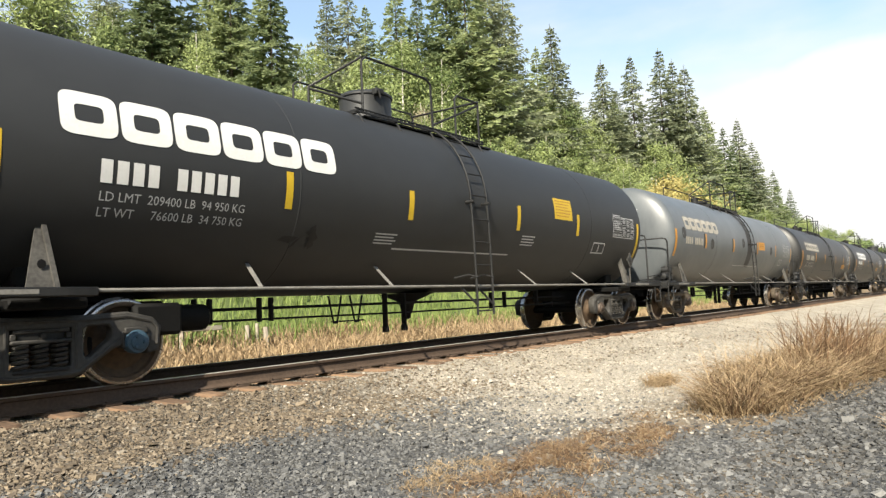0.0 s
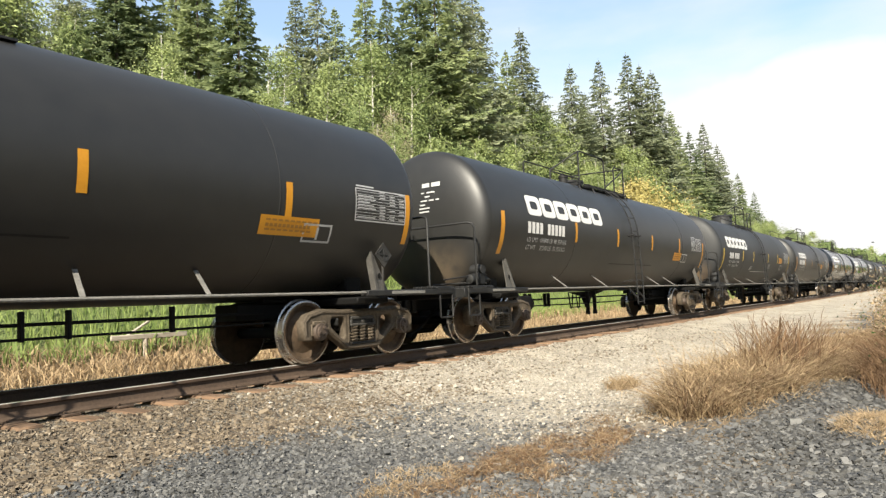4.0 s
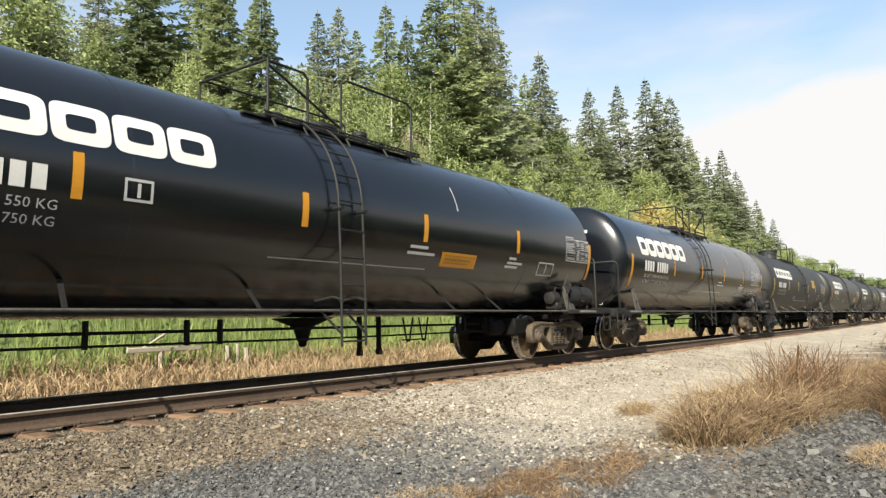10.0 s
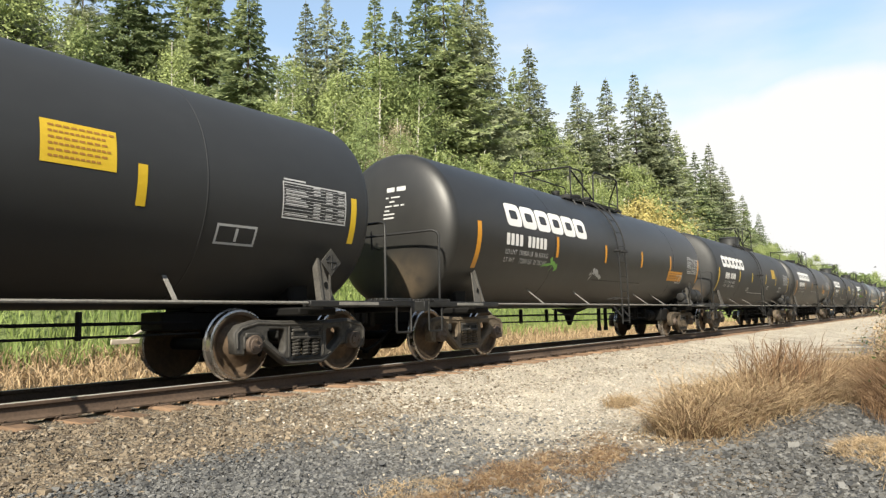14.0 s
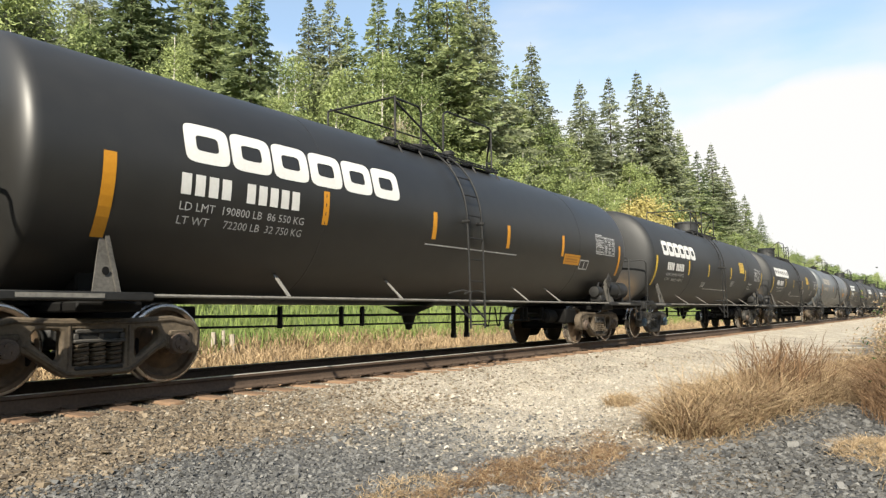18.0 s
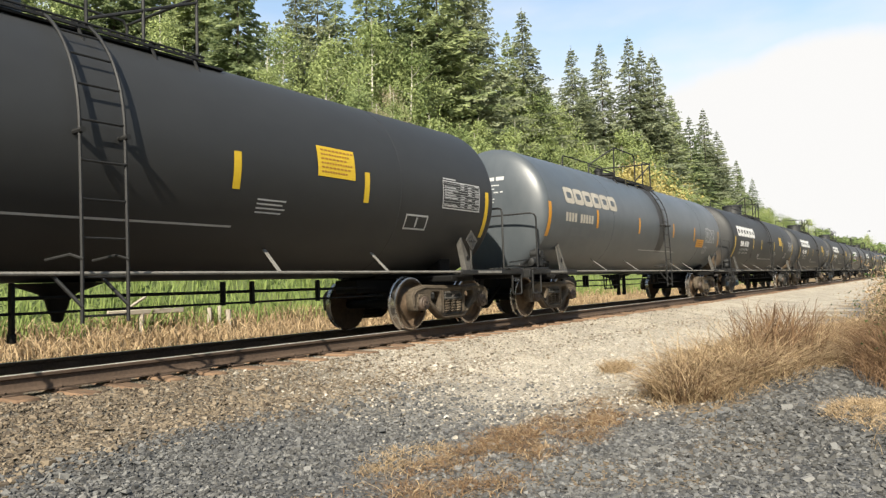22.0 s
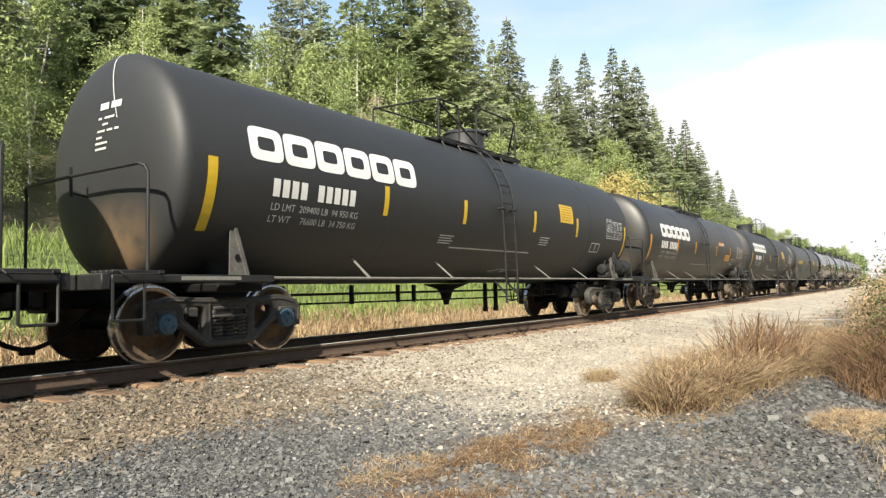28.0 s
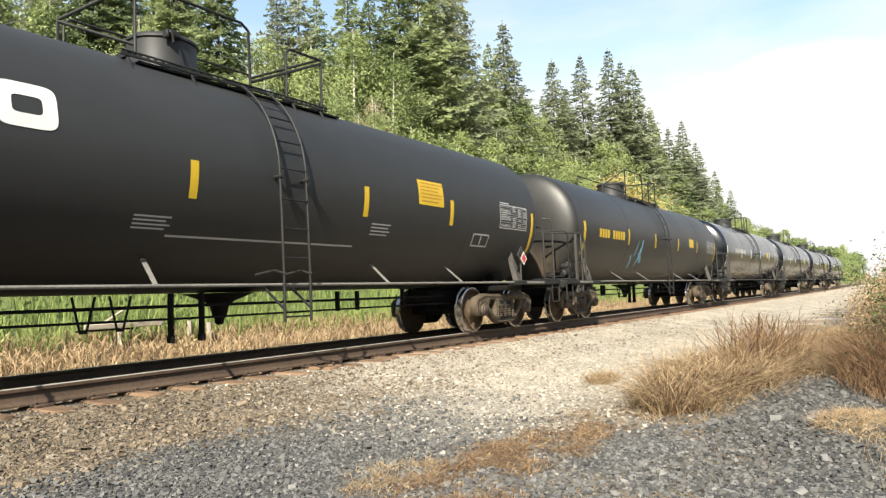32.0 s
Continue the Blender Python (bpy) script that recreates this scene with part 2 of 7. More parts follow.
M = {
    "tank_matte": material("matt_black_tank_paint", (0.0163, 0.0168, 0.0174), (0.024, 0.0246, 0.0252), 0.56, spec=0.36, big=0.7, fine=5, bump=0.0, spread=0.6, streak=(0.6, 1, 0.8), rough_vary=0.05),
    "tank_dusty": material("dusty_black_tank_paint", (0.011, 0.0109, 0.0106), (0.0225, 0.0214, 0.0196), 0.46, spec=0.44, big=0.7, fine=5, bump=0.0, spread=0.6, streak=(0.7, 1, 0.7), rough_vary=0.07),
    "tank_gloss": material("glossy_black_tank_paint", (0.0034, 0.0046, 0.0064), (0.0052, 0.0066, 0.0088), 0.2, spec=0.65, big=0.6, fine=4, bump=0.0, rough_vary=0.04),
    "tank_pale": material("faded_pale_grey_tank_paint", (0.06, 0.067, 0.073), (0.11, 0.118, 0.122), 0.42, spec=0.5, big=0.8, fine=5, bump=0.0, spread=0.6, streak=(0.8, 1, 0.5)),
    "tank_grey": material("faded_blue_grey_tank_paint", (0.042, 0.05, 0.058), (0.075, 0.083, 0.089), 0.42, spec=0.5, big=0.8, fine=5, bump=0.0, spread=0.6, streak=(0.8, 1, 0.5)),
    "gear": material("dusty_black_steel", (0.0052, 0.0053, 0.0055), (0.0195, 0.0192, 0.0186), 0.6, spec=0.3, big=3, fine=18, bump=0.15),
    # Black steel with the shade under the cars put into its colour.
    "gear_shaded": material("underframe_shade_black_steel", (0.00168, 0.00168, 0.00168), (0.00462, 0.0042, 0.00378), 0.75, spec=0.2, big=3, fine=25, bump=0.2),
    "pale": material("pale_dusty_steel", (0.09, 0.087, 0.08), (0.22, 0.208, 0.188), 0.7, spec=0.15, big=4, fine=30, bump=0.2),
    "dusty": material("dusty_grey_steel", (0.03, 0.0285, 0.026), (0.1, 0.094, 0.085), 0.7, spec=0.15, big=4, fine=30, bump=0.2),
    "frame_brown": material("rust_brown_cast_steel", (0.028, 0.022, 0.016), (0.12, 0.095, 0.068), 0.75, spec=0.2, big=4, fine=22, bump=0.35, mix_random=0.5),
    "frame_grey": material("grimy_grey_cast_steel", (0.012, 0.0115, 0.011), (0.06, 0.056, 0.05), 0.65, spec=0.3, big=4, fine=22, bump=0.3, mix_random=0.4),
    "wheel": material("rusty_wheel_steel", (0.035, 0.026, 0.019), (0.13, 0.088, 0.055), 0.7, spec=0.2, big=3, fine=16, bump=0.2),
    "tread": material("polished_wheel_tread", (0.3, 0.275, 0.25), (0.45, 0.42, 0.39), 0.26, metal=0.95, big=4, fine=30, bump=0.05),
    "cap_blue": material("blue_bearing_cap_paint", (0.014, 0.035, 0.0595), (0.042, 0.084, 0.119), 0.5, big=9, fine=40),
    "cap_brown": material("brown_bearing_cap_steel", (0.028, 0.0196, 0.014), (0.091, 0.063, 0.0455), 0.7, big=9, fine=40),
    "white": material("white_vinyl_lettering", (0.5297, 0.5219, 0.4986), (0.6388, 0.631, 0.6076), 0.5, big=2.5, fine=30, bump=0.02),
    "cream": material("faded_cream_lettering", (0.24, 0.216, 0.176), (0.416, 0.384, 0.32), 0.6, big=3, fine=20, bump=0.02),
    "yellow": material("yellow_reflective_strip", (0.43, 0.285, 0.014), (0.52, 0.355, 0.026), 0.45, spec=0.3, big=3, fine=30, bump=0.02),
    "orange": material("orange_reflective_strip", (0.44, 0.19, 0.014), (0.52, 0.24, 0.02), 0.45, spec=0.3, big=3, fine=30, bump=0.02),
    "ink": material("dark_print", (0.02, 0.02, 0.02), (0.04, 0.035, 0.03), 0.6, bump=0),
    "print_brown": material("brown_print", (0.22, 0.1, 0.01), (0.28, 0.13, 0.02), 0.6, bump=0),
    "panel_grey": material("worn_white_stencil", (0.306, 0.306, 0.306), (0.425, 0.425, 0.4165), 0.6, big=5, fine=60, bump=0.02),
    "red": material("red_print", (0.4, 0.03, 0.03), (0.5, 0.05, 0.05), 0.5, bump=0),
    "graffiti_blue": material("pale_blue_spray_paint", (0.12, 0.3, 0.4), (0.2, 0.45, 0.55), 0.6, bump=0.02),
    "graffiti_green": material("green_spray_paint", (0.1, 0.25, 0.04), (0.17, 0.36, 0.07), 0.6, bump=0.02),
    "rail_side": material("rusty_rail_steel", (0.034, 0.024, 0.0175), (0.1, 0.068, 0.048), 0.8, spec=0.25, big=2, fine=30, bump=0.3),
    "rail_top": material("polished_rail_head", (0.4, 0.38, 0.35), (0.55, 0.53, 0.5), 0.35, metal=0.35, big=2, fine=40, bump=0.05),
    "tie": material("weathered_timber_tie", (0.075, 0.045, 0.027), (0.21, 0.13, 0.076), 0.9, big=4, fine=20, bump=0.7, streak=(1, 0.15, 1), mix_random=0.6),
    "old_wood": material("silvered_fence_wood", (0.22, 0.19, 0.15), (0.42, 0.37, 0.3), 0.9, big=3, fine=25, bump=0.5, streak=(0.3, 1, 1)),
    "bark_dark": material("dark_conifer_bark", (0.05, 0.038, 0.03), (0.13, 0.1, 0.08), 0.9, big=4, fine=20, bump=0.6, streak=(1, 1, 0.3)),
    "bark_pale": material("pale_birch_bark", (0.3, 0.28, 0.24), (0.6, 0.57, 0.5), 0.8, big=3, fine=14, bump=0.3, streak=(1, 1, 2)),
    "needles": material("spruce_needles", (0.115, 0.152, 0.076), (0.39, 0.435, 0.21), 0.6, spec=0.12, big=0.4, fine=2.0, bump=0, mix_random=0.6, leaf=0.45, island=0.5),
    "needles_grey": material("grey_green_spruce_needles", (0.125, 0.15, 0.095), (0.36, 0.385, 0.235), 0.6, spec=0.12, big=0.4, fine=2.0, bump=0, mix_random=0.4, leaf=0.4, island=0.4),
    "leaves": material("birch_leaves", (0.115, 0.158, 0.056), (0.365, 0.415, 0.17), 0.55, spec=0.12, big=0.35, fine=2.0, bump=0, mix_random=0.7, leaf=0.3, island=0.5),
    "leaves_tan": material("half_bare_tan_twigs", (0.2, 0.17, 0.1), (0.42, 0.36, 0.24), 0.6, spec=0.3, big=0.4, fine=2.0, bump=0, mix_random=0.5, leaf=0.15, island=0.5),
    "leaves_shrub": material("dark_shrub_leaves", (0.028, 0.056, 0.02), (0.105, 0.16, 0.045), 0.55, spec=0.12, big=1.5, fine=6, bump=0, mix_random=0.4, leaf=0.15, island=0.5),
    "leaves_yellow": material("yellowing_leaves", (0.26, 0.23, 0.07), (0.46, 0.37, 0.13), 0.55, big=0.6, fine=3, bump=0, mix_random=0.4, leaf=0.2, island=0.4),
    "leaves_deep": material("deep_green_leaves", (0.09, 0.135, 0.05), (0.27, 0.32, 0.13), 0.5, spec=0.12, big=0.8, fine=4, bump=0, mix_random=0.4, leaf=0.25, island=0.4),
    "straw": material("dry_straw", (0.14, 0.092, 0.05), (0.5, 0.375, 0.225), 0.8, spec=0.2, big=0.9, fine=5, bump=0, leaf=0.15, island=0.7),
    "straw_dark": material("brown_seed_stalks", (0.075, 0.043, 0.025), (0.25, 0.158, 0.088), 0.8, spec=0.2, big=2, fine=6, bump=0, leaf=0.2, island=0.6),
    "grass": material("green_meadow_grass", (0.085, 0.135, 0.035), (0.25, 0.3, 0.095), 0.7, spec=0.15, big=0.5, fine=4, bump=0, leaf=0.2, island=0.5),
}


def soiled_ends(m, brown, most):
    """Brown dirt thrown up on the lower part of the tank's leading end, in car space."""
    nt = m.node_tree
    bsdf = nt.nodes["Principled BSDF"]
    paint_ = bsdf.inputs["Base Color"].links[0].from_socket
    tc = nt.nodes.new("ShaderNodeTexCoord")
    xyz = nt.nodes.new("ShaderNodeSeparateXYZ")
    nt.links.new(tc.outputs["Object"], xyz.inputs[0])
    spots = nt.nodes.new("ShaderNodeTexNoise")
    spots.inputs["Scale"].default_value, spots.inputs["Detail"].default_value = 2.6, 5.0
    nt.links.new(tc.outputs["Object"], spots.inputs["Vector"])
    side = nt.nodes.new("ShaderNodeMath")
    side.operation, side.inputs[1].default_value = "ADD", 0.42
    nt.links.new(xyz.outputs["Y"], side.inputs[0])
    wide = nt.nodes.new("ShaderNodeMath")
    wide.operation = "ABSOLUTE"
    nt.links.new(side.outputs[0], wide.inputs[0])
    total = None
    for value, a, b in ((xyz.outputs["X"], 0.06, -0.14), (xyz.outputs["Z"], 2.1, 1.45), (wide.outputs[0], 0.75, 0.08), (spots.outputs["Fac"], 0.2, 0.62)):
        r = nt.nodes.new("ShaderNodeMapRange")
        r.interpolation_type = "SMOOTHSTEP"
        r.inputs["From Min"].default_value, r.inputs["From Max"].default_value = a, b
        nt.links.new(value, r.inputs["Value"])
        if total is None:
            total = r.outputs[0]
        else:
            times = nt.nodes.new("ShaderNodeMath")
            times.operation = "MULTIPLY"
            nt.links.new(total, times.inputs[0])
            nt.links.new(r.outputs[0], times.inputs[1])
            total = times.outputs[0]
    scale = nt.nodes.new("ShaderNodeMath")
    scale.operation, scale.inputs[1].default_value = "MULTIPLY", most
    nt.links.new(total, scale.inputs[0])
    mix = nt.nodes.new("ShaderNodeMix")
    mix.data_type = "RGBA"
    nt.links.new(scale.outputs[0], mix.inputs["Factor"])
    nt.links.new(paint_, mix.inputs["A"])
    mix.inputs["B"].default_value = (*brown, 1)
    nt.links.new(mix.outputs["Result"], bsdf.inputs["Base Color"])


soiled_ends(M["tank_matte"], (0.115, 0.078, 0.045), 1.0)
soiled_ends(M["tank_dusty"], (0.09, 0.068, 0.045), 0.8)
soiled_ends(M["tank_gloss"], (0.07, 0.055, 0.04), 0.35)


# ---- geometry helpers ----
class Geo:
    """Collects vertices and faces of one mesh."""

    def __init__(self):
        self.v, self.f = [], []

    def add(self, verts, faces):
        n = len(self.v)
        self.v += [tuple(p) for p in verts]
        self.f += [tuple(i + n for i in q) for q in faces]
        return self

    def box(self, x0, x1, y0, y1, z0, z1, cut=0.012):
        """A box with chamfered edges."""
        cut = min(cut, 0.3 * min(x1 - x0, y1 - y0, z1 - z0))
        v, index = [], {}
        for sx in (0, 1):
            for sy in (0, 1):
                for sz in (0, 1):
                    for a in range(3):
                        p = [(x0, x1)[sx], (y0, y1)[sy], (z0, z1)[sz]]
                        for b in range(3):
                            if b != a:
                                p[b] += cut if not (sx, sy, sz)[b] else -cut
                        index[sx, sy, sz, a] = len(v)
                        v.append(p)
        f = []
        for a in range(3):
            b, c = (a + 1) % 3, (a + 2) % 3
            for s in (0, 1):
                q = []
                for sb, sc in ((0, 0), (1, 0), (1, 1), (0, 1)):
                    k = [0, 0, 0]
                    k[a], k[b], k[c] = s, sb, sc
                    q.append(index[(*k, a)])
                f.append(q if s else q[::-1])
            for sb in (0, 1):
                for sc in (0, 1):
                    k0, k1 = [0, 0, 0], [0, 0, 0]
                    k0[a], k1[a] = 0, 1
                    k0[b] = k1[b] = sb
                    k0[c] = k1[c] = sc
                    f.append([index[(*k0, b)], index[(*k1, b)], index[(*k1, c)], index[(*k0, c)]])
        for sx in (0, 1):
            for sy in (0, 1):
                for sz in (0, 1):
                    f.append([index[sx, sy, sz, a] for a in range(3)])
        return self.add(v, f)

    def tube(self, pts, r, n=8, closed=False, r1=None):
        """A round bar along a line of points."""
        pts = [Vector(p) for p in pts]
        v, f, up = [], [], None
        m = len(pts)
        for i, p in enumerate(pts):
            a = pts[i - 1] if i or closed else p
            b = pts[(i + 1) % m] if i < m - 1 or closed else p
            d = ((p - a).normalized() + (b - p).normalized())
            d = d.normalized() if d.length > 1e-6 else Vector((0, 0, 1))
            if up is None:
                up = d.orthogonal().normalized()
            up = (up - d * up.dot(d)).normalized()
            side = d.cross(up)
            rr = r if r1 is None else r + (r1 - r) * i / (m - 1)
            for k in range(n):
                w = 2 * math.pi * k / n
                v.append(p + (up * math.cos(w) + side * math.sin(w)) * rr)
        for i in range(m if closed else m - 1):
            j = (i + 1) % m
            for k in range(n):
                f.append((i * n + k, i * n + (k + 1) % n, j * n + (k + 1) % n, j * n + k))
        if not closed:
            f += [tuple(range(n))[::-1], tuple(range((m - 1) * n, m * n))]
        return self.add(v, f)

    def lathe(self, profile, axis="x", n=32, at=(0, 0, 0), capped=True):
        """Turns (along, radius) pairs round an axis through at."""
        v, f = [], []
        for a, r in profile:
            for k in range(n):
                w = 2 * math.pi * k / n
                p = {"x": (a, r * math.cos(w), r * math.sin(w)), "y": (r * math.sin(w), a, r * math.cos(w)), "z": (r * math.cos(w), r * math.sin(w), a)}[axis]
                v.append((p[0] + at[0], p[1] + at[1], p[2] + at[2]))
        for i in range(len(profile) - 1):
            for k in range(n):
                f.append((i * n + k, (i + 1) * n + k, (i + 1) * n + (k + 1) % n, i * n + (k + 1) % n))
        if capped:
            f += [tuple(range(n)), tuple(range((len(profile) - 1) * n, len(profile) * n))[::-1]]
        return self.add(v, f)

    def prism(self, poly, y0, y1):
        """A flat plate: a polygon in x and z, thick from y0 to y1."""
        n = len(poly)
        v = [(x, y0, z) for x, z in poly] + [(x, y1, z) for x, z in poly]
        f = [tuple(range(n)), tuple(range(n, 2 * n))[::-1]] + [(i, i + n, (i + 1) % n + n, (i + 1) % n) for i in range(n)]
        return self.add(v, f)

    def mesh(self, name, mat, smooth=True, angle=40):
        me = bpy.data.meshes.new(name)
        me.from_pydata(self.v, [], self.f)
        bm = bmesh.new()
        bm.from_mesh(me)
        bmesh.ops.recalc_face_normals(bm, faces=bm.faces)
        bm.to_mesh(me)
        bm.free()
        if smooth:
            me.polygons.foreach_set("use_smooth", [True] * len(me.polygons))
            me.set_sharp_from_angle(angle=radians(angle))
        me.materials.append(mat)
        return me


MESHES = {}


def piece(name, key, make, mat, parent, label="", at=None, smooth=True):
    """One mesh object under a thing or a part; pieces of the same key share their mesh."""
    if key not in MESHES:
        made = make()
        MESHES[key] = made.mesh(name, M[mat], smooth) if isinstance(made, Geo) else made
    ob = new(name, MESHES[key])
    ob.parent = parent
    if at is not None:
        ob.matrix_basis = at
    if label:
        ob["label"] = label
    return ob


def thing(name, label, category, at=(0, 0, 0), group="", kind=""):
    ob = new(name)
    ob.location = at
    return tagged(ob, label, category, group, kind)


def from_curve(data, mat, swap=True):
    """A mesh from a filled curve or a line of type, stood up in x and z."""
    ob = bpy.data.objects.new("outline", data)
    scene.collection.objects.link(ob)
    bpy.context.view_layer.update()
    me = bpy.data.meshes.new_from_object(ob.evaluated_get(bpy.context.evaluated_depsgraph_get()))
    bpy.data.objects.remove(ob)
    bpy.data.curves.remove(data)
    if swap:
        me.transform(Matrix(((1, 0, 0, 0), (0, 0, -1, 0), (0, 1, 0, 0), (0, 0, 0, 1))))
    me.materials.clear()
    me.materials.append(M[mat])
    return me


def plate_with_holes(outer, holes, thick, bevel):
    c = bpy.data.curves.new("outline", "CURVE")
    c.dimensions, c.fill_mode, c.extrude, c.bevel_depth, c.bevel_resolution = "2D", "BOTH", thick / 2 - bevel, bevel, 1
    for poly in (outer, *holes):
        s = c.splines.new("POLY")
        s.points.add(len(poly) - 1)
        for p, (x, z) in zip(s.points, poly):
            p.co = (x, z, 0, 1)
        s.use_cyclic_u = True
    return c


def on_tank(x, th, off=0.004):
    """A point of the tank's near side at th degrees above its middle."""
    a = radians(th)
    return (x, -(R0 + off) * math.cos(a), ZC + (R0 + off) * math.sin(a))


def decal(g, x0, x1, t0, t1, off=0.004, step=5.0):
    n = max(1, int(abs(t1 - t0) / step + 0.99))
    v, f = [], []
    for i in range(n + 1):
        th = t0 + (t1 - t0) * i / n
        v += [on_tank(x0, th, off), on_tank(x1, th, off)]
        if i:
            f.append((2 * i - 2, 2 * i - 1, 2 * i + 1, 2 * i))
    return g.add(v, f)


def frame_decal(g, x0, x1, t0, t1, w, off=0.005):
    """An outlined box on the tank; w is the line's width in metres."""
    wt_ = math.degrees(w / R0)
    decal(g, x0, x1, t1 - wt_, t1, off)
    decal(g, x0, x1, t0, t0 + wt_, off)
    decal(g, x0, x0 + w, t0 + wt_, t1 - wt_, off)
    return decal(g, x1 - w, x1, t0 + wt_, t1 - wt_, off)


def lettering(text, x, th, size, mat, width=None):
    """A line of type bent on to the tank, its left end at x and its foot at th degrees."""
    c = bpy.data.curves.new("type", "FONT")
    c.body, c.size, c.resolution_u = text, size, 2
    me = from_curve(c, mat, swap=False)
    xs = [v.co.x for v in me.vertices] or [0, 1]
    k = width / (max(xs) - min(xs)) if width else 1
    for v in me.vertices:
        v.co = on_tank(x + v.co.x * k, th + math.degrees(v.co.y / R0), 0.006)
    return me


def round_block(g, x0, x1, t0, t1, off=0.006):
    """A plain rounded block with a slot in it, bent on to the tank."""
    n = 40
    cx, ct, hx, ht = (x0 + x1) / 2, (t0 + t1) / 2, (x1 - x0) / 2, (t1 - t0) / 2
    v, f = [], []
    for k in range(n):
        w = 2 * math.pi * (k + 0.5) / n
        c, s = math.cos(w), math.sin(w)
        ex = 0.38
        px, pt = math.copysign(abs(c) ** ex, c), math.copysign(abs(s) ** ex, s)
        v += [on_tank(cx + px * hx, ct + pt * ht, off), on_tank(cx + px * hx * 0.5, ct + pt * ht * 0.4, off)]
        j = (k + 1) % n
        f.append((2 * k, 2 * j, 2 * j + 1, 2 * k + 1))
    return g.add(v, f)


# ---- tank cars ----
XM = LC / 2 - 1.10      # the car's middle, counted from its leading axle
TRUCKS = (0.0, 12.91)   # leading axles of the two trucks
AXLE = 1.83             # axle spacing in a truck
WHEEL = 0.457           # wheel radius
HEAD = 0.37             # depth of the tank's rounded ends
BULGE = 2.4             # how full the ends are; 2 is an ellipse
END = 2 * XM            # the last axle
X0, X1 = 0.12, END - 0.12   # ends of the tank's straight part


def head_x(y, z, left=True):
    """Where the rounded end's surface lies over y and z."""
    q = max(0.0, 1 - (y * y + (z - ZC) ** 2) / (R0 * R0))
    q = (1 - (1 - q) ** (BULGE / 2)) ** (1 / BULGE)
    return X0 - HEAD * q if left else X1 + HEAD * q


def tank_geo():
    prof = []
    for i in range(15):
        a = math.pi / 2 * i / 14
        prof.append((X0 - HEAD * max(0.0, math.cos(a)) ** (2 / BULGE), max(0.01, R0 * math.sin(a) ** (2 / BULGE))))
    for x in (2.6, 5.0, 7.4, 9.8, 12.2):
        prof.append((x, R0))
    prof += [(X1 + X0 - a, r) for a, r in prof[14::-1]]
    return Geo().lathe(prof, "x", 72, (0, 0, ZC))


def ring_geo(x, w=0.03, h=0.004):
    return Geo().lathe([(x - w / 2, R0 - 0.002), (x - w / 4, R0 + h), (x + w / 4, R0 + h), (x + w / 2, R0 - 0.002)], "x", 72, (0, 0, ZC), False)


def ladder_rail(x):
    pts = [(x, -(R0 + 0.1) * math.cos(radians(t)), ZC + (R0 + 0.1) * math.sin(radians(t))) for t in range(72, -1, -6)]
    pts += [(x, -1.59, 1.9), (x, -1.61, 1.0), (x, -1.61, 0.5)]
    return Geo().tube(pts, 0.019, 6)


def rung(x0, x1, y, z):
    return Geo().tube([(x0, y, z), (x0 + 0.03, y, z - 0.012), (x1 - 0.03, y, z - 0.012), (x1, y, z)], 0.013, 6)


def spring_geo():
    pts = []
    for i in range(5 * 8 + 1):
        a = 2 * math.pi * i / 8
        pts.append((0.068 * math.cos(a), 0.068 * math.sin(a), 0.235 * i / 40))
    return Geo().tube(pts, 0.018, 4)


def side_frame_mesh():
    outer = [(-0.25, 0.37), (-0.27, 0.60), (-0.19, 0.69), (0.08, 0.755), (0.5, 0.735), (1.33, 0.735), (1.75, 0.755), (2.02, 0.69), (2.10, 0.60), (2.08, 0.37),
             (1.97, 0.35), (1.97, 0.56), (1.69, 0.56), (1.68, 0.45), (1.58, 0.41), (1.29, 0.2), (1.22, 0.175), (0.61, 0.175), (0.54, 0.2), (0.25, 0.41), (0.15, 0.45), (0.14, 0.56), (-0.14, 0.56), (-0.14, 0.35)]
    left = [(0.22, 0.61), (0.27, 0.665), (0.5, 0.665), (0.55, 0.63), (0.55, 0.36), (0.51, 0.305), (0.45, 0.315), (0.23, 0.5)]
    right = [(AXLE - x, z) for x, z in left[::-1]]
    mid = [(0.62, 0.66), (1.21, 0.66), (1.21, 0.25), (0.62, 0.25)]
    c = plate_with_holes(outer, (left, mid, right), 0.15, 0.022)
    return from_curve(c, "frame_grey")


def frame_flange_geo(y):
    """Rounded flanges along the upper and lower chords of a side frame, and the pedestal jaws."""
    g = Geo()
    g.tube([(-0.235, y, 0.42), (-0.245, y, 0.6), (-0.17, y, 0.67), (0.08, y, 0.728), (0.5, y, 0.708), (1.33, y, 0.708), (1.75, y, 0.728), (2.0, y, 0.67), (2.075, y, 0.6), (2.065, y, 0.42)], 0.021, 7)
    g.tube([(0.17, y, 0.5), (0.24, y, 0.44), (0.57, y, 0.205), (0.64, y, 0.19), (1.19, y, 0.19), (1.26, y, 0.205), (1.59, y, 0.44), (1.66, y, 0.5)], 0.021, 7)
    for x in (0.6, 1.23):
        g.tube([(x, y, 0.24), (x, y, 0.68)], 0.016, 6)
    return g


def adapter_geo(y):
    """Bearing adapter between the pedestal and the axle's end."""
    return Geo().box(-0.125, 0.125, y - 0.085, y + 0.085, 0.545, 0.61, 0.012).box(-0.15, -0.11, y - 0.07, y + 0.07, 0.4, 0.57, 0.01).box(0.11, 0.15, y - 0.07, y + 0.07, 0.4, 0.57, 0.01)


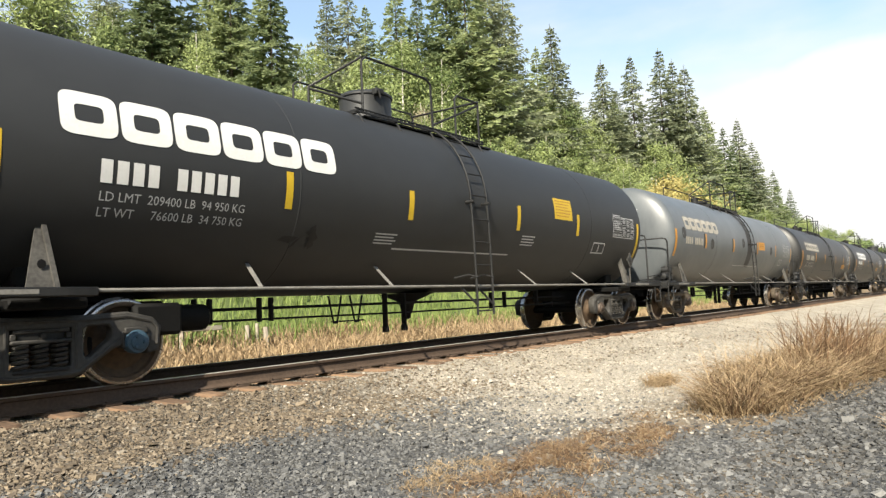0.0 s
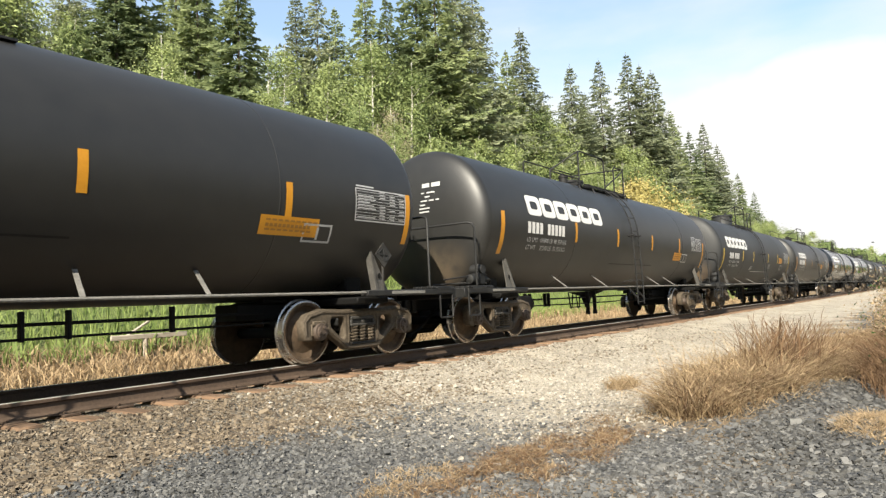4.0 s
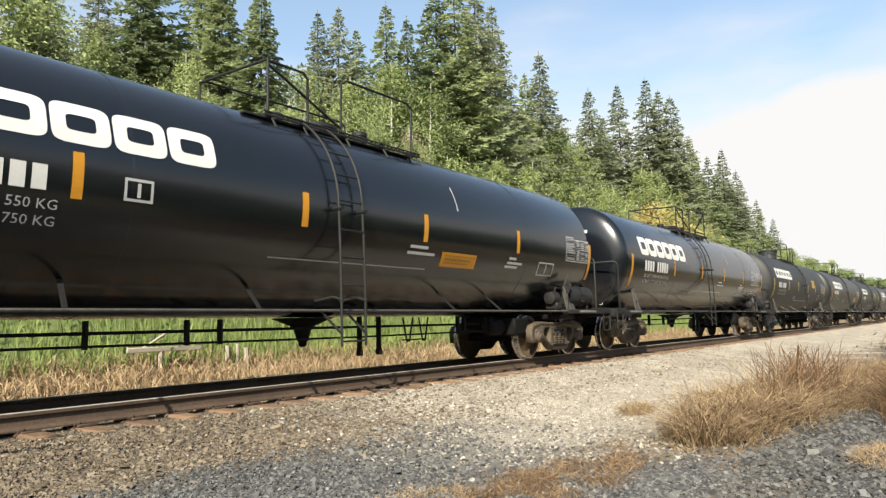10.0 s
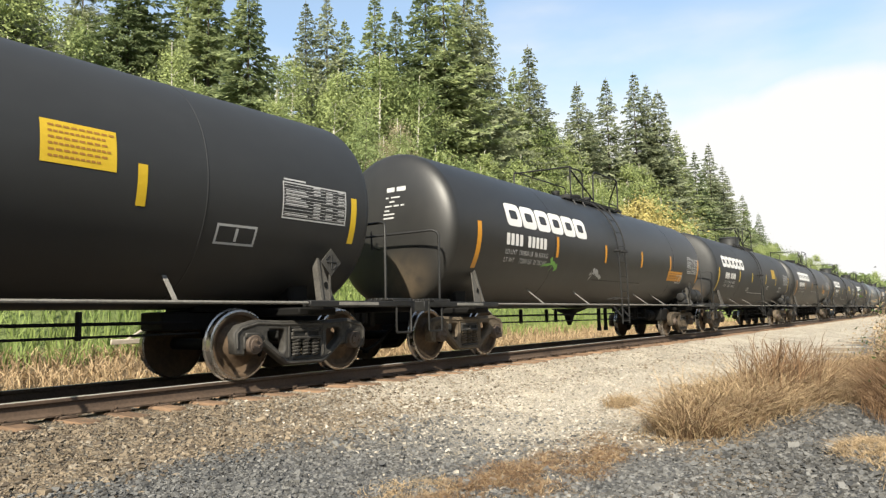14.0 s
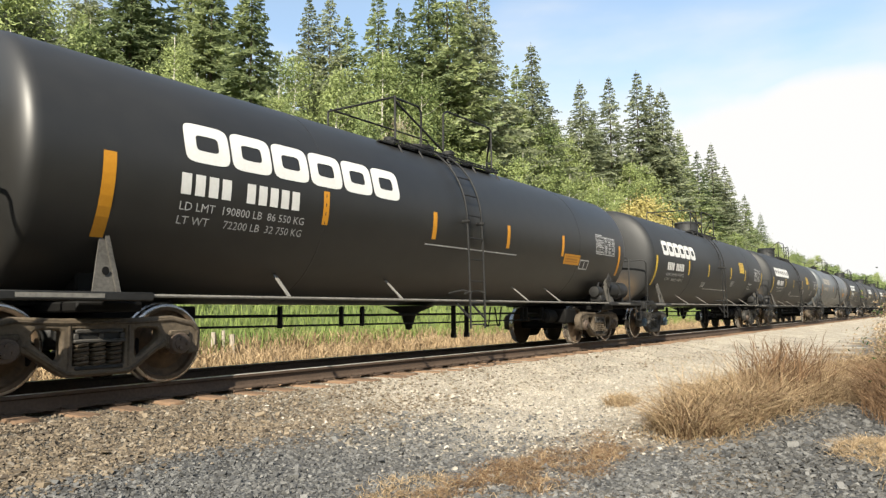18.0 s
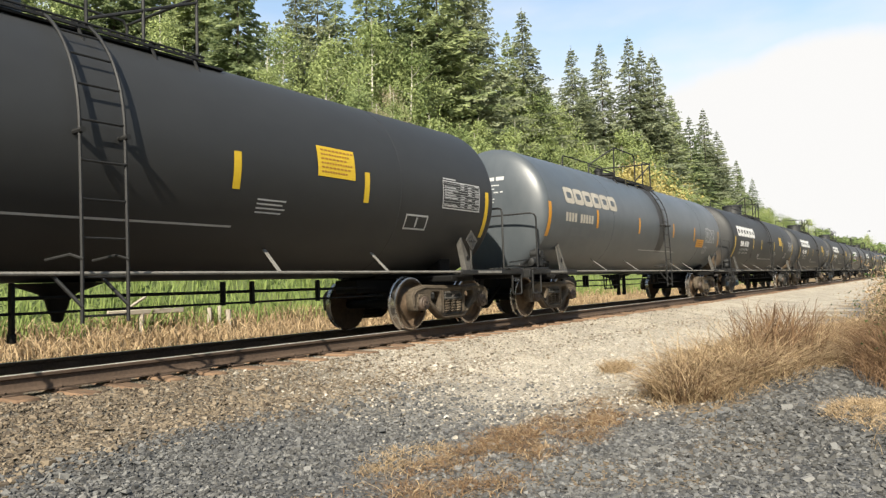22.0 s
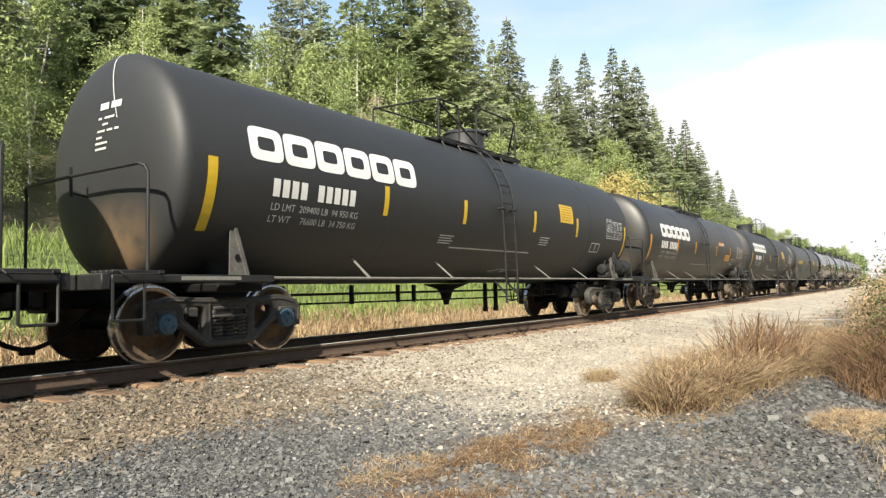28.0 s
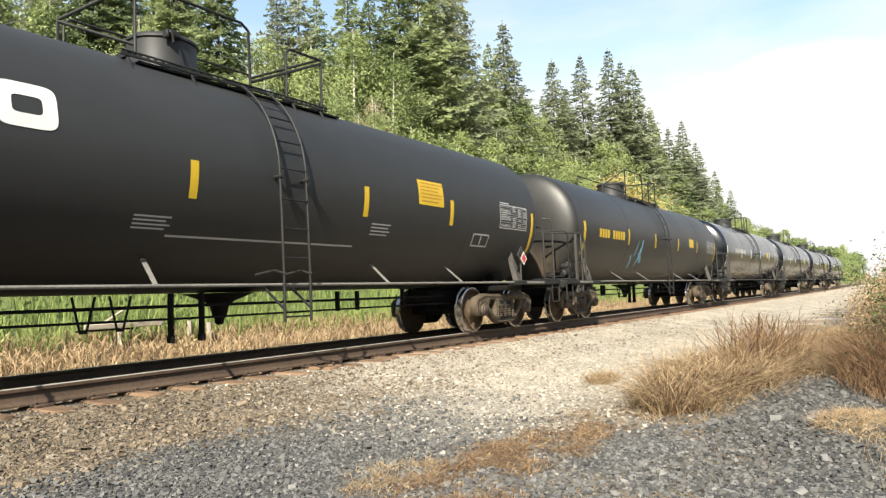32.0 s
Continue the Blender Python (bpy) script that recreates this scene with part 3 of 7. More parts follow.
def wheel_geo():
    """Near wheel; its outer face looks to -y."""
    tread, r = 0.0, WHEEL
    prof = [(-0.085, 0.07), (-0.085, 0.115), (-0.05, 0.13), (-0.01, 0.2), (0.015, 0.3), (-0.02, 0.37), (-0.062, 0.385), (-0.07, 0.4), (-0.07, r - 0.012), (-0.06, r),
            (0.03, r + 0.004), (0.042, r + 0.022), (0.058, r + 0.026), (0.07, r + 0.01), (0.07, 0.4), (0.055, 0.375), (0.03, 0.2), (0.09, 0.115), (0.09, 0.07)]
    return Geo().lathe(prof, "y", 30)


def far_wheel_geo():
    r = WHEEL
    return Geo().lathe([(-0.085, 0.07), (-0.085, 0.13), (0.015, 0.25), (-0.06, 0.385), (-0.06, r), (0.03, r + 0.004), (0.05, r + 0.026), (0.07, 0.4), (0.04, 0.25), (0.09, 0.07)], "y", 24)


def tread_geo():
    r = WHEEL
    return Geo().lathe([(-0.0725, r - 0.03), (-0.0725, r - 0.014), (-0.061, r + 0.002), (0.029, r + 0.006), (0.041, r + 0.024), (0.058, r + 0.028), (0.071, r + 0.008)], "y", 30, capped=False)


def cap_geo():
    g = Geo().lathe([(0.0, 0.125), (-0.1, 0.125), (-0.115, 0.115), (-0.12, 0.085), (-0.135, 0.08), (-0.14, 0.03), (-0.14, 0.005)], "y", 16)
    for k in range(3):
        a = 2 * math.pi * k / 3
        g.lathe([(-0.13, 0.02), (-0.158, 0.02), (-0.16, 0.012)], "y", 6, (0.055 * math.sin(a), 0, 0.055 * math.cos(a)))
    return g


def bolster_geo():
    g = Geo().box(0.68, 1.15, -1.06, 1.06, 0.5, 0.64, 0.03)
    g.box(0.6, 1.23, -0.55, 0.55, 0.42, 0.72, 0.05)
    g.lathe([(0.7, 0.2), (0.84, 0.2), (0.86, 0.17)], "z", 20, (AXLE / 2, 0, 0))
    for s in (-1, 1):
        g.box(0.66, 1.17, s * 1.0 - 0.09, s * 1.0 + 0.09, 0.225, 0.262, 0.01)
    return g


def bolster_end_geo(y):
    """The bolster's end over the springs, with two ledges round a dark slot."""
    y0, y1 = (y - 0.1, y + 0.06) if y < 0 else (y - 0.06, y + 0.1)
    g = Geo().box(0.64, 1.19, y0, y1, 0.5, 0.54, 0.012).box(0.66, 1.17, y0 + 0.02, y1, 0.6, 0.645, 0.012)
    for x in (0.64, 0.9, 1.13):
        g.box(x, x + 0.05, y0 + 0.01, y1, 0.54, 0.6, 0.008)
    return g


def brake_beam_geo(x):
    g = Geo().tube([(x, -0.78, 0.4), (x, 0.78, 0.4)], 0.035, 6)
    for s in (-1, 1):
        g.box(x - 0.06, x + 0.06, s * 0.76 - 0.05, s * 0.76 + 0.05, 0.27, 0.53, 0.02)
    return g


def coupler_geo(s):
    g = Geo().box(-0.5, 0.35, -0.09, 0.09, 0.72, 0.9, 0.03)
    g.box(-0.66, -0.42, -0.2, 0.16, 0.66, 0.98, 0.05)
    g.box(-0.78, -0.6, -0.2, -0.06, 0.66, 0.98, 0.04)
    g.box(-0.3, -0.16, -0.26, 0.26, 0.62, 1.0, 0.03)
    g.v = [(x - 0.62 if s < 0 else END - (x - 0.62), y, z) for x, y, z in g.v]
    return g


def hose_geo(s):
    """Half of the hose that hangs in a bow between two cars."""
    g = Geo()
    pts = []
    for i in range(13):
        u = i / 12
        pts.append((-0.42 - 0.72 * u, -0.42 + 0.1 * u, 0.24 + 0.48 * (1 - u) ** 1.6))
    g.tube(pts, 0.028, 7)
    g.box(-1.16, -1.08, -0.36, -0.28, 0.18, 0.27, 0.012)
    g.v = [(x if s < 0 else END - x, y if s < 0 else -0.62 - y, z) for x, y, z in g.v]
    return g


def mirrored(g, flip):
    if flip:
        g.v = [(END - x, y, z) for x, y, z in g.v]
        g.f = [q[::-1] for q in g.f]
    return g


def end_platform_geo(s):
    return mirrored(Geo().box(-0.95, -0.3, -1.36, 1.36, 0.95, 1.0, 0.01), s > 0)


def side_sill_geo(s, near):
    y = -1.44 if near else 1.44
    return mirrored(Geo().box(-0.9, 1.25, y - 0.08, y + 0.08, 0.93, 1.02, 0.012), s > 0)


def end_sill_geo(s):
    return mirrored(Geo().box(-1.0, -0.9, -1.5, 1.5, 0.86, 1.03, 0.012), s > 0)


def tread_board_geo(s, near):
    y = -1.52 if near else 1.1
    g = Geo()
    for k in range(4):
        g.box(-0.9, -0.3, y + 0.108 * k, y + 0.108 * k + 0.09, 1.022, 1.065, 0.008)
    g.box(-0.86, -0.82, y, y + 0.42, 1.02, 1.05, 0.004)
    return mirrored(g, s > 0)


def step_geo(s, near):
    y = -1.5 if near else 1.5
    g = Geo().tube([(-0.88, y, 0.98), (-0.88, y, 0.56), (-0.86, y, 0.54), (-0.55, y, 0.54), (-0.53, y, 0.56), (-0.53, y, 0.98)], 0.017, 6)
    g.tube([(-0.82, y - 0.03, 1.05), (-0.8, y - 0.06, 1.02), (-0.4, y - 0.06, 1.02), (-0.38, y - 0.03, 1.05)], 0.01, 6)
    return mirrored(g, s > 0)


def end_rail_geo(s):
    pts = [(-0.42, -1.38, 1.03), (-0.42, -1.38, 2.15), (-0.44, -1.35, 2.22), (-0.47, -1.27, 2.25), (-0.5, -0.2, 2.25), (-0.5, 0.2, 2.25), (-0.47, 1.27, 2.25), (-0.44, 1.35, 2.22), (-0.42, 1.38, 2.15), (-0.42, 1.38, 1.03)]
    g = Geo().tube(pts, 0.021, 7)
    g.tube([(-0.5, 0.08, 2.0), (-0.51, 0.08, 2.36)], 0.02, 6)
    g.tube([(-0.3, 0.08, 2.02), (-0.5, 0.08, 2.05)], 0.015, 6)
    return mirrored(g, s > 0)


def gusset_geo(s, near):
    """Tapered foot post that carries the tank's end: a web plate (its hole is a separate dark disc) and a folded edge.
    """
    sy = -1 if near else 1
    g = Geo()
    for x0, x1, t0, t1, y0, y1 in ((0.66, 0.9, 0.8, 0.84, 0.0, 0.02), (0.9, 0.945, 0.84, 0.885, -0.06, 0.05)):
        v = [(x0, 1.36, 1.02), (x1, 1.36, 1.02), (t1, 1.2, 1.62), (t0, 1.2, 1.62)]
        v = [(x, sy * (y + y0), z) for x, y, z in v] + [(x, sy * (y + y1), z) for x, y, z in v]
        g.add(v, [(0, 1, 2, 3), (7, 6, 5, 4), (0, 4, 5, 1), (1, 5, 6, 2), (2, 6, 7, 3), (3, 7, 4, 0)])
    return mirrored(g, s > 0)


# Flat disc laid on the uncut web; its dark colour paints the hole's shade.
def hole_disc_geo(s, near):
    sy = -1 if near else 1
    v = [(0.805 + 0.04 * math.cos(a), sy * (1.325 + 0.024), 1.24 + 0.045 * math.sin(a)) for a in (2 * math.pi * k / 12 for k in range(12))]
    return mirrored(Geo().add(v, [tuple(range(12))]), s > 0)


def strut_geo(x, near):
    """Flat bar from the tank's underside down to the side rail."""
    sy = -1 if near else 1
    a = radians(-48)
    y0, z0 = (R0 - 0.005) * math.cos(a), ZC + (R0 - 0.005) * math.sin(a)
    v = []
    for y, z, xx in ((y0, z0, x), (1.46, 1.0, x - 0.15)):
        for dx, dn in ((-0.028, 0), (0.028, 0), (0.028, 0.012), (-0.028, 0.012)):
            v.append((xx + dx, sy * (y + dn * 0.7), z + dn * 0.7))
    return Geo().add(v, [(0, 1, 5, 4), (1, 2, 6, 5), (2, 3, 7, 6), (3, 0, 4, 7), (0, 3, 2, 1), (4, 5, 6, 7)])


SILL_PARTS = (("draft_sill", (-0.85, 2.6, -0.26, 0.26, 0.66, 0.9, 0.02)), ("sill_cap", (-0.2, 2.2, -0.34, 0.34, 0.9, 1.0, 0.02)),
              ("body_bolster", (0.55, 1.25, -1.3, 1.3, 0.82, 0.93, 0.02)), ("saddle_block", (0.72, 1.08, -0.9, 0.9, 1.0, 1.4, 0.03)))


def rigging_geo(flip):
    g = Geo()
    g.tube([(2.342, -0.55, 0.62), (6.735, -0.55, 0.6), (12.465, -0.55, 0.62)], 0.016, 5)
    g.tube([(2.342, -0.4, 0.76), (12.465, -0.4, 0.76)], 0.022, 5)
    for x in (2.819, 3.03, 3.774, 3.965, 9.218, 9.695, 10.937):
        g.box(x, x + 0.045, -0.58, -0.5, 0.58, 0.9, 0.008)
    return mirrored(g, flip)


def brake_box_geo(flip):
    g = Geo().box(1.912, 2.485, -0.9, -0.3, 0.5, 0.86, 0.04)
    g.lathe([(2.55, 0.16), (2.95, 0.16), (3.0, 0.1)], "x", 16, (0, -0.55, 0.68))
    return mirrored(g, flip)


def outlet_geo(flip):
    g = Geo().lathe([(0.55, 0.07), (0.6, 0.1), (0.72, 0.13), (0.8, 0.2), (0.92, 0.5)], "z", 16, (XM, 0, 0))
    g.lathe([(0.47, 0.03), (0.49, 0.06), (0.55, 0.07)], "z", 14, (XM, 0, 0))
    return mirrored(g, flip)


def skid_geo(flip, x):
    g = Geo().box(x, x + 0.035, -0.6, -0.5, 0.36, 0.92, 0.008).box(x - 0.01, x + 0.045, -0.61, -0.49, 0.3, 0.4, 0.012)
    return mirrored(g, flip)


def vee_geo(flip):
    g = Geo()
    for x in (5.111, 5.541):
        g.tube([(x - 0.14, -0.6, 0.9), (x - 0.05, -0.6, 0.5), (x + 0.02, -0.6, 0.5), (x + 0.12, -0.6, 0.9)], 0.016, 5)
    g.tube([(5.016, -0.6, 0.52), (5.684, -0.6, 0.52)], 0.012, 5)
    return mirrored(g, flip)


def platform_geo(flip):
    g = Geo()
    for y in (-0.82, -0.7, -0.58, -0.46):
        g.box(5.65, 9.1, y, y + 0.09, 3.66, 3.69, 0.004)
    g.box(5.398, 8.788, -0.86, -0.835, 3.69, 3.725, 0.005)
    g.box(5.398, 8.788, -0.86, -0.835, 3.745, 3.765, 0.004)
    for k in range(34):
        g.box(5.43 + 0.1 * k, 5.47 + 0.1 * k, -0.855, -0.84, 3.725, 3.745, 0.003)
    for x in (5.494, 6.353, 7.212, 8.072, 8.645):
        g.box(x, x + 0.05, -0.84, -0.3, 3.7, 3.77, 0.006)
        g.tube([(x, -0.8, 3.74), (x, -0.95, 3.5)], 0.018, 5)
    return mirrored(g, flip)


def railing_geo(flip, which):
    p = {0: [(5.599, -0.82, 3.72), (5.599, -0.82, 4.54), (5.684, -0.82, 4.62), (7.165, -0.82, 4.62), (7.289, -0.82, 4.54), (7.308, -0.82, 3.74)],
         1: [(7.977, -0.82, 3.74), (7.977, -0.82, 4.42), (8.053, -0.82, 4.5), (8.702, -0.82, 4.5)],
         2: [(8.702, -0.82, 3.67), (8.702, -0.82, 4.54)],
         3: [(5.599, -0.82, 4.6), (4.968, -0.3, 4.1), (4.968, -0.3, 3.84)],
         4: [(4.968, -0.3, 4.08), (5.599, -0.82, 3.86)],
         5: [(7.308, -0.82, 3.82), (8.702, -0.82, 4.45)],
         6: [(5.599, 0.82, 3.62), (5.599, 0.82, 4.54), (5.684, 0.82, 4.62), (8.645, 0.82, 4.62), (8.702, 0.82, 4.54), (8.702, 0.82, 3.62)],
         7: [(8.702, -0.82, 4.52), (8.702, 0.82, 4.57)]}[which]
    return mirrored(Geo().tube(p, 0.021, 7), flip)


def dome_geo(flip):
    g = Geo().lathe([(3.72, 0.48), (3.78, 0.45), (4.26, 0.45), (4.27, 0.475), (4.3, 0.475), (4.34, 0.43), (4.355, 0.02)], "z", 36, (6.496, 0, 0))
    return mirrored(g, flip)


def hatch_geo(flip):
    g = Geo().box(6.27, 6.45, -0.51, -0.41, 4.25, 4.35, 0.02).box(6.22, 6.26, -0.53, -0.43, 4.22, 4.33, 0.01)
    g.tube([(6.3, -0.52, 4.3), (6.3, -0.55, 4.15)], 0.015, 5)
    return mirrored(g, flip)


def fitting_geo(flip, x, y, r, top):
    """A capped round fitting on the tank's crown."""
    return mirrored(Geo().lathe([(3.78, r), (top - 0.09, r), (top - 0.08, r * 1.12), (top - 0.02, r * 1.12), (top, r * 0.85)], "z", 20, (x, y, 0)), flip)


def reservoir_geo():
    g = Geo().lathe([(13.84, 0.05), (13.87, 0.18), (13.93, 0.22), (14.93, 0.22), (14.99, 0.18), (15.02, 0.05)], "x", 24, (0, -1.2, 1.33))
    for x in (14.36, 14.42):
        g.lathe([(x, 0.222), (x, 0.24), (x + 0.035, 0.24), (x + 0.035, 0.222)], "x", 24, (0, -1.2, 1.33))
    for k in range(9):            # bolts round the flange
        a = 2 * math.pi * k / 9 + 0.2
        g.box(14.32, 14.495, -1.2 + 0.235 * math.cos(a) - 0.016, -1.2 + 0.235 * math.cos(a) + 0.016, 1.33 + 0.235 * math.sin(a) - 0.016, 1.33 + 0.235 * math.sin(a) + 0.016, 0.005)
    g.box(14.0, 14.08, -1.34, -1.06, 1.02, 1.14, 0.01).box(14.74, 14.82, -1.34, -1.06, 1.02, 1.14, 0.01)
    return g


def valve_geo():
    g = Geo().lathe([(13.1, 0.05), (13.12, 0.13), (13.34, 0.15), (13.38, 0.08)], "x", 16, (0, -1.25, 1.27))
    g.box(13.2, 13.44, -1.4, -1.1, 1.02, 1.18, 0.03)
    g.tube([(13.34, -1.25, 1.39), (13.42, -1.25, 1.5), (13.86, -1.2, 1.48)], 0.02, 5)
    g.tube([(13.4, -1.3, 1.1), (13.7, -1.3, 1.08), (13.86, -1.22, 1.2)], 0.016, 5)
    return g


def valves_left_geo():
    """Brake valve cluster: castings with flanges and bolts, joined by thin pipes."""
    g = Geo().box(-0.36, 0.3, -1.3, -1.05, 1.02, 1.08, 0.02)
    g.box(-0.16, 0.06, -1.28, -1.06, 1.08, 1.32, 0.03)
    g.lathe([(-1.3, 0.03), (-1.3, 0.085), (-1.24, 0.1), (-1.05, 0.1)], "y", 12, (-0.05, 0, 1.38))
    g.lathe([(1.3, 0.05), (1.42, 0.045), (1.44, 0.075), (1.49, 0.06)], "z", 10, (-0.05, -1.17, 0))
    g.lathe([(-0.36, 0.05), (-0.34, 0.09), (-0.2, 0.1), (-0.18, 0.06)], "x", 12, (0, -1.17, 1.2))
    g.lathe([(0.06, 0.06), (0.1, 0.08), (0.2, 0.075), (0.21, 0.045), (0.3, 0.045)], "x", 12, (0, -1.17, 1.19))
    for x, z in ((-0.13, 1.28), (0.03, 1.28), (-0.13, 1.12), (0.03, 1.12)):
        g.lathe([(-1.305, 0.018), (-1.28, 0.018)], "y", 6, (x, 0, z))
    g.tube([(-0.8, -0.9, 1.2), (-0.36, -1.15, 1.26), (-0.16, -1.2, 1.26)], 0.014, 5)
    g.tube([(-0.85, -0.7, 1.12), (-0.4, -1.1, 1.13), (-0.3, -1.2, 1.12)], 0.014, 5)
    g.tube([(0.28, -1.17, 1.19), (0.42, -1.15, 1.19), (0.45, -1.1, 1.05), (0.45, -1.0, 0.98)], 0.016, 5)
    return g


def diamond_geo(x):
    g = Geo().tube([(x, -1.42, 1.0), (x, -1.42, 1.5)], 0.02, 6)
    v = []
    for y in (-1.45, -1.435):
        v += [(x - 0.19, y, 1.55), (x, y, 1.36), (x + 0.19, y, 1.55), (x, y, 1.74)]
    return g.add(v, [(0, 1, 2, 3), (7, 6, 5, 4), (0, 4, 5, 1), (1, 5, 6, 2), (2, 6, 7, 3), (3, 7, 4, 0)])


def brake_wheel_geo():
    """Hand brake wheel: rim, hub and curved spokes, with the chain box behind it."""
    cx, cy, cz, r = END + 0.72, -0.42, 1.74, 0.23
    g = Geo().tube([(cx, cy + r * math.sin(2 * math.pi * k / 24), cz + r * math.cos(2 * math.pi * k / 24)) for k in range(24)], 0.014, 6, True)
    g.lathe([(cx - 0.04, 0.04), (cx + 0.02, 0.045), (cx + 0.035, 0.03)], "x", 12, (0, cy, cz))
    for k in range(6):
        a = 2 * math.pi * k / 6
        g.tube([(cx, cy + 0.03 * math.sin(a), cz + 0.03 * math.cos(a)), (cx - 0.03, cy + 0.13 * math.sin(a + 0.1), cz + 0.13 * math.cos(a + 0.1)), (cx, cy + r * math.sin(a), cz + r * math.cos(a))], 0.009, 5)
    return g


def brake_gear_box_geo():
    g = Geo().box(END + 0.5, END + 0.68, -0.56, -0.28, 1.5, 1.92, 0.04)
    g.tube([(END + 0.5, -0.42, 1.5), (END + 0.52, -0.4, 1.05)], 0.014, 5)
    g.box(END + 0.44, END + 0.52, -0.5, -0.34, 1.0, 1.5, 0.01)
    return g


def placard_cross_geo(x):
    """Clips that hold a square card across the diamond."""
    g = Geo()
    for (xa, za), (xb, zb) in (((-0.09, 0.0), (0.09, 0.0)), ((0.0, -0.1), (0.0, 0.1)), ((-0.1, 0.035), (-0.04, 0.095)), ((0.1, -0.035), (0.04, -0.095))):
        g.tube([(x + xa, -1.456, 1.55 + za), (x + xb, -1.456, 1.55 + zb)], 0.008, 5)
    return g


def corner_ladder_geo():
    """Wide stile with rungs at the leading corner."""
    g = Geo().box(-0.2, -0.1, -1.5, -1.44, 0.72, 2.16, 0.01)
    g.box(0.14, 0.17, -1.5, -1.46, 0.72, 2.16, 0.006)
    for z in (0.76, 1.12, 1.46, 1.8):
        g.tube([(-0.12, -1.48, z), (0.15, -1.48, z)], 0.013, 6)
    return g


def corner_hoop_geo():
    g = Geo().tube([(-0.9, -0.9, 2.18), (-0.3, -1.4, 2.18), (0.18, -1.47, 2.18), (0.34, -1.47, 2.1), (0.4, -1.47, 1.95), (0.4, -1.47, 1.03)], 0.021, 7)
    return g.tube([(-0.9, -1.2, 1.03), (-0.9, -1.2, 2.4), (-0.94, -1.16, 2.5), (-1.0, -1.0, 2.52)], 0.021, 7)


STRIPES = {"dome": ((0.36, 1.0, -35), (3.62, 1.3, -16.8), (5.93, 1.3, -16), (8.96, 2.5, -15.4), (11.31, 2.8, -14.8), (14.47, 3.0, -31)),
           "low": ((0.5, 5.0, -28.7), (3.83, 4.4, -13.5), (6.4, 4.2, -13.7), (9.04, 3.2, -13.9), (11.65, 3.8, -13.3), (14.55, 5, -26)),
           "gloss": ((0.16, 5.7, -29.8), (3.4, 5.6, -12), (5.8, 5.5, -12), (8.5, 5.5, -12.2), (11.44, 5.5, -12.3), (14.6, 4.4, -28)),
           "grey": ((0.1, 5.2, -25.4), (2.72, 4.5, -13), (5.72, 3.8, -13.6), (8.85, 3.9, -13.3), (11.7, 3.3, -13.8), (14.45, 3, -22))}
# first and last x, lowest and highest angle of the large blocks and of the reporting marks
LOGO = {"dome": (0.9, 4.42, 3.2, 21.0), "low": (1.52, 5.42, 5.0, 22.4), "gloss": (1.15, 5.2, 9.4, 27.2), "grey": (0.9, 4.07, 6.5, 22.0)}
MARKS = {"dome": (1.3, 2.93, -13.8, -4.7), "low": (1.5, 3.25, -9.9, -0.7), "gloss": (1.12, 3.2, -9.5, -0.5), "grey": (0.9, 2.48, -10.0, -2.0)}

# Per car: kind, paint, gear reversed, how the lettering looks and what sets the car apart.
CARS = (
    ("dome", "tank_matte", 0, "yellow", "matt black tank car with white block lettering and scribbles"),
    ("low", "tank_pale", 0, "orange", "faded pale grey tank car with cream lettering and black patches"),
    ("low", "tank_dusty", 0, "orange", "dusty black tank car with worn white lettering"),
    ("low", "tank_dusty", 0, "orange", "dusty black tank car with orange strips"),
    ("dome", "tank_matte", 0, "yellow", "matt black tank car with a tall manway dome"),
    ("low", "tank_dusty", 0, "orange", "dusty black tank car with paint patches near its end"),
    ("low", "tank_gloss", 1, "orange", "freshly painted glossy black tank car"),
    ("low", "tank_gloss", 1, "orange", "glossy blue-black tank car with clean white lettering"),
    ("dome", "tank_matte", 0, "yellow", "matt black tank car with a tall manway dome"),
    ("low", "tank_dusty", 1, "orange", "dusty black tank car with green and white graffiti"),
    ("dome", "tank_matte", 1, "yellow", "matt black tank car with a tall manway dome"),
    ("low", "tank_dusty", 1, "orange", "dusty black tank car with orange strips"),
    ("dome", "tank_matte", 1, "yellow", "matt black tank car with a tall manway dome"),
    ("dome", "tank_matte", 0, "yellow", "matt black tank car with a tall manway dome"),
    ("low", "tank_grey", 0, "orange", "faded blue-grey tank car with peeling cream lettering"),
    ("dome", "tank_matte", 0, "yellow", "matt black tank car with scraped paint on its side"),
    ("dome", "tank_matte", 1, "yellow", "matt black tank car with a tall manway dome"),
    ("dome", "tank_matte", 1, "yellow", "matt black tank car with a pale streak down its end"),
    ("low", "tank_dusty", 1, "orange", "brownish dusty black tank car with orange stickers"),
    ("dome", "tank_matte", 0, "yellow", "matt black tank car with a red and white hazard diamond"),
    ("other", "tank_dusty", 0, "yellow", "black tank car with yellow lettering and blue graffiti"),
    ("other", "tank_gloss", 0, "white", "shiny black tank car with small white lettering"),
    ("other", "tank_gloss", 0, "white", "shiny black tank car with small white lettering"),
    ("other", "tank_gloss", 0, "white", "shiny black tank car with small white lettering"),
    ("other", "tank_gloss", 0, "white", "last tank car of the train, shiny black"),
)
OFFSET = (-0.08, 0.08, -0.1, -0.03, 0.0, 0.02, 0.08, 0.1, 0.07, 0.1, 0.2, -0.13, -0.12, -0.11, -0.06, -0.05, 0.14, 0.24, 0.05, 0.0, 0.0, 0.0, 0.0, 0.0, 0.0)     # metres by which a car stands off its even place in the train


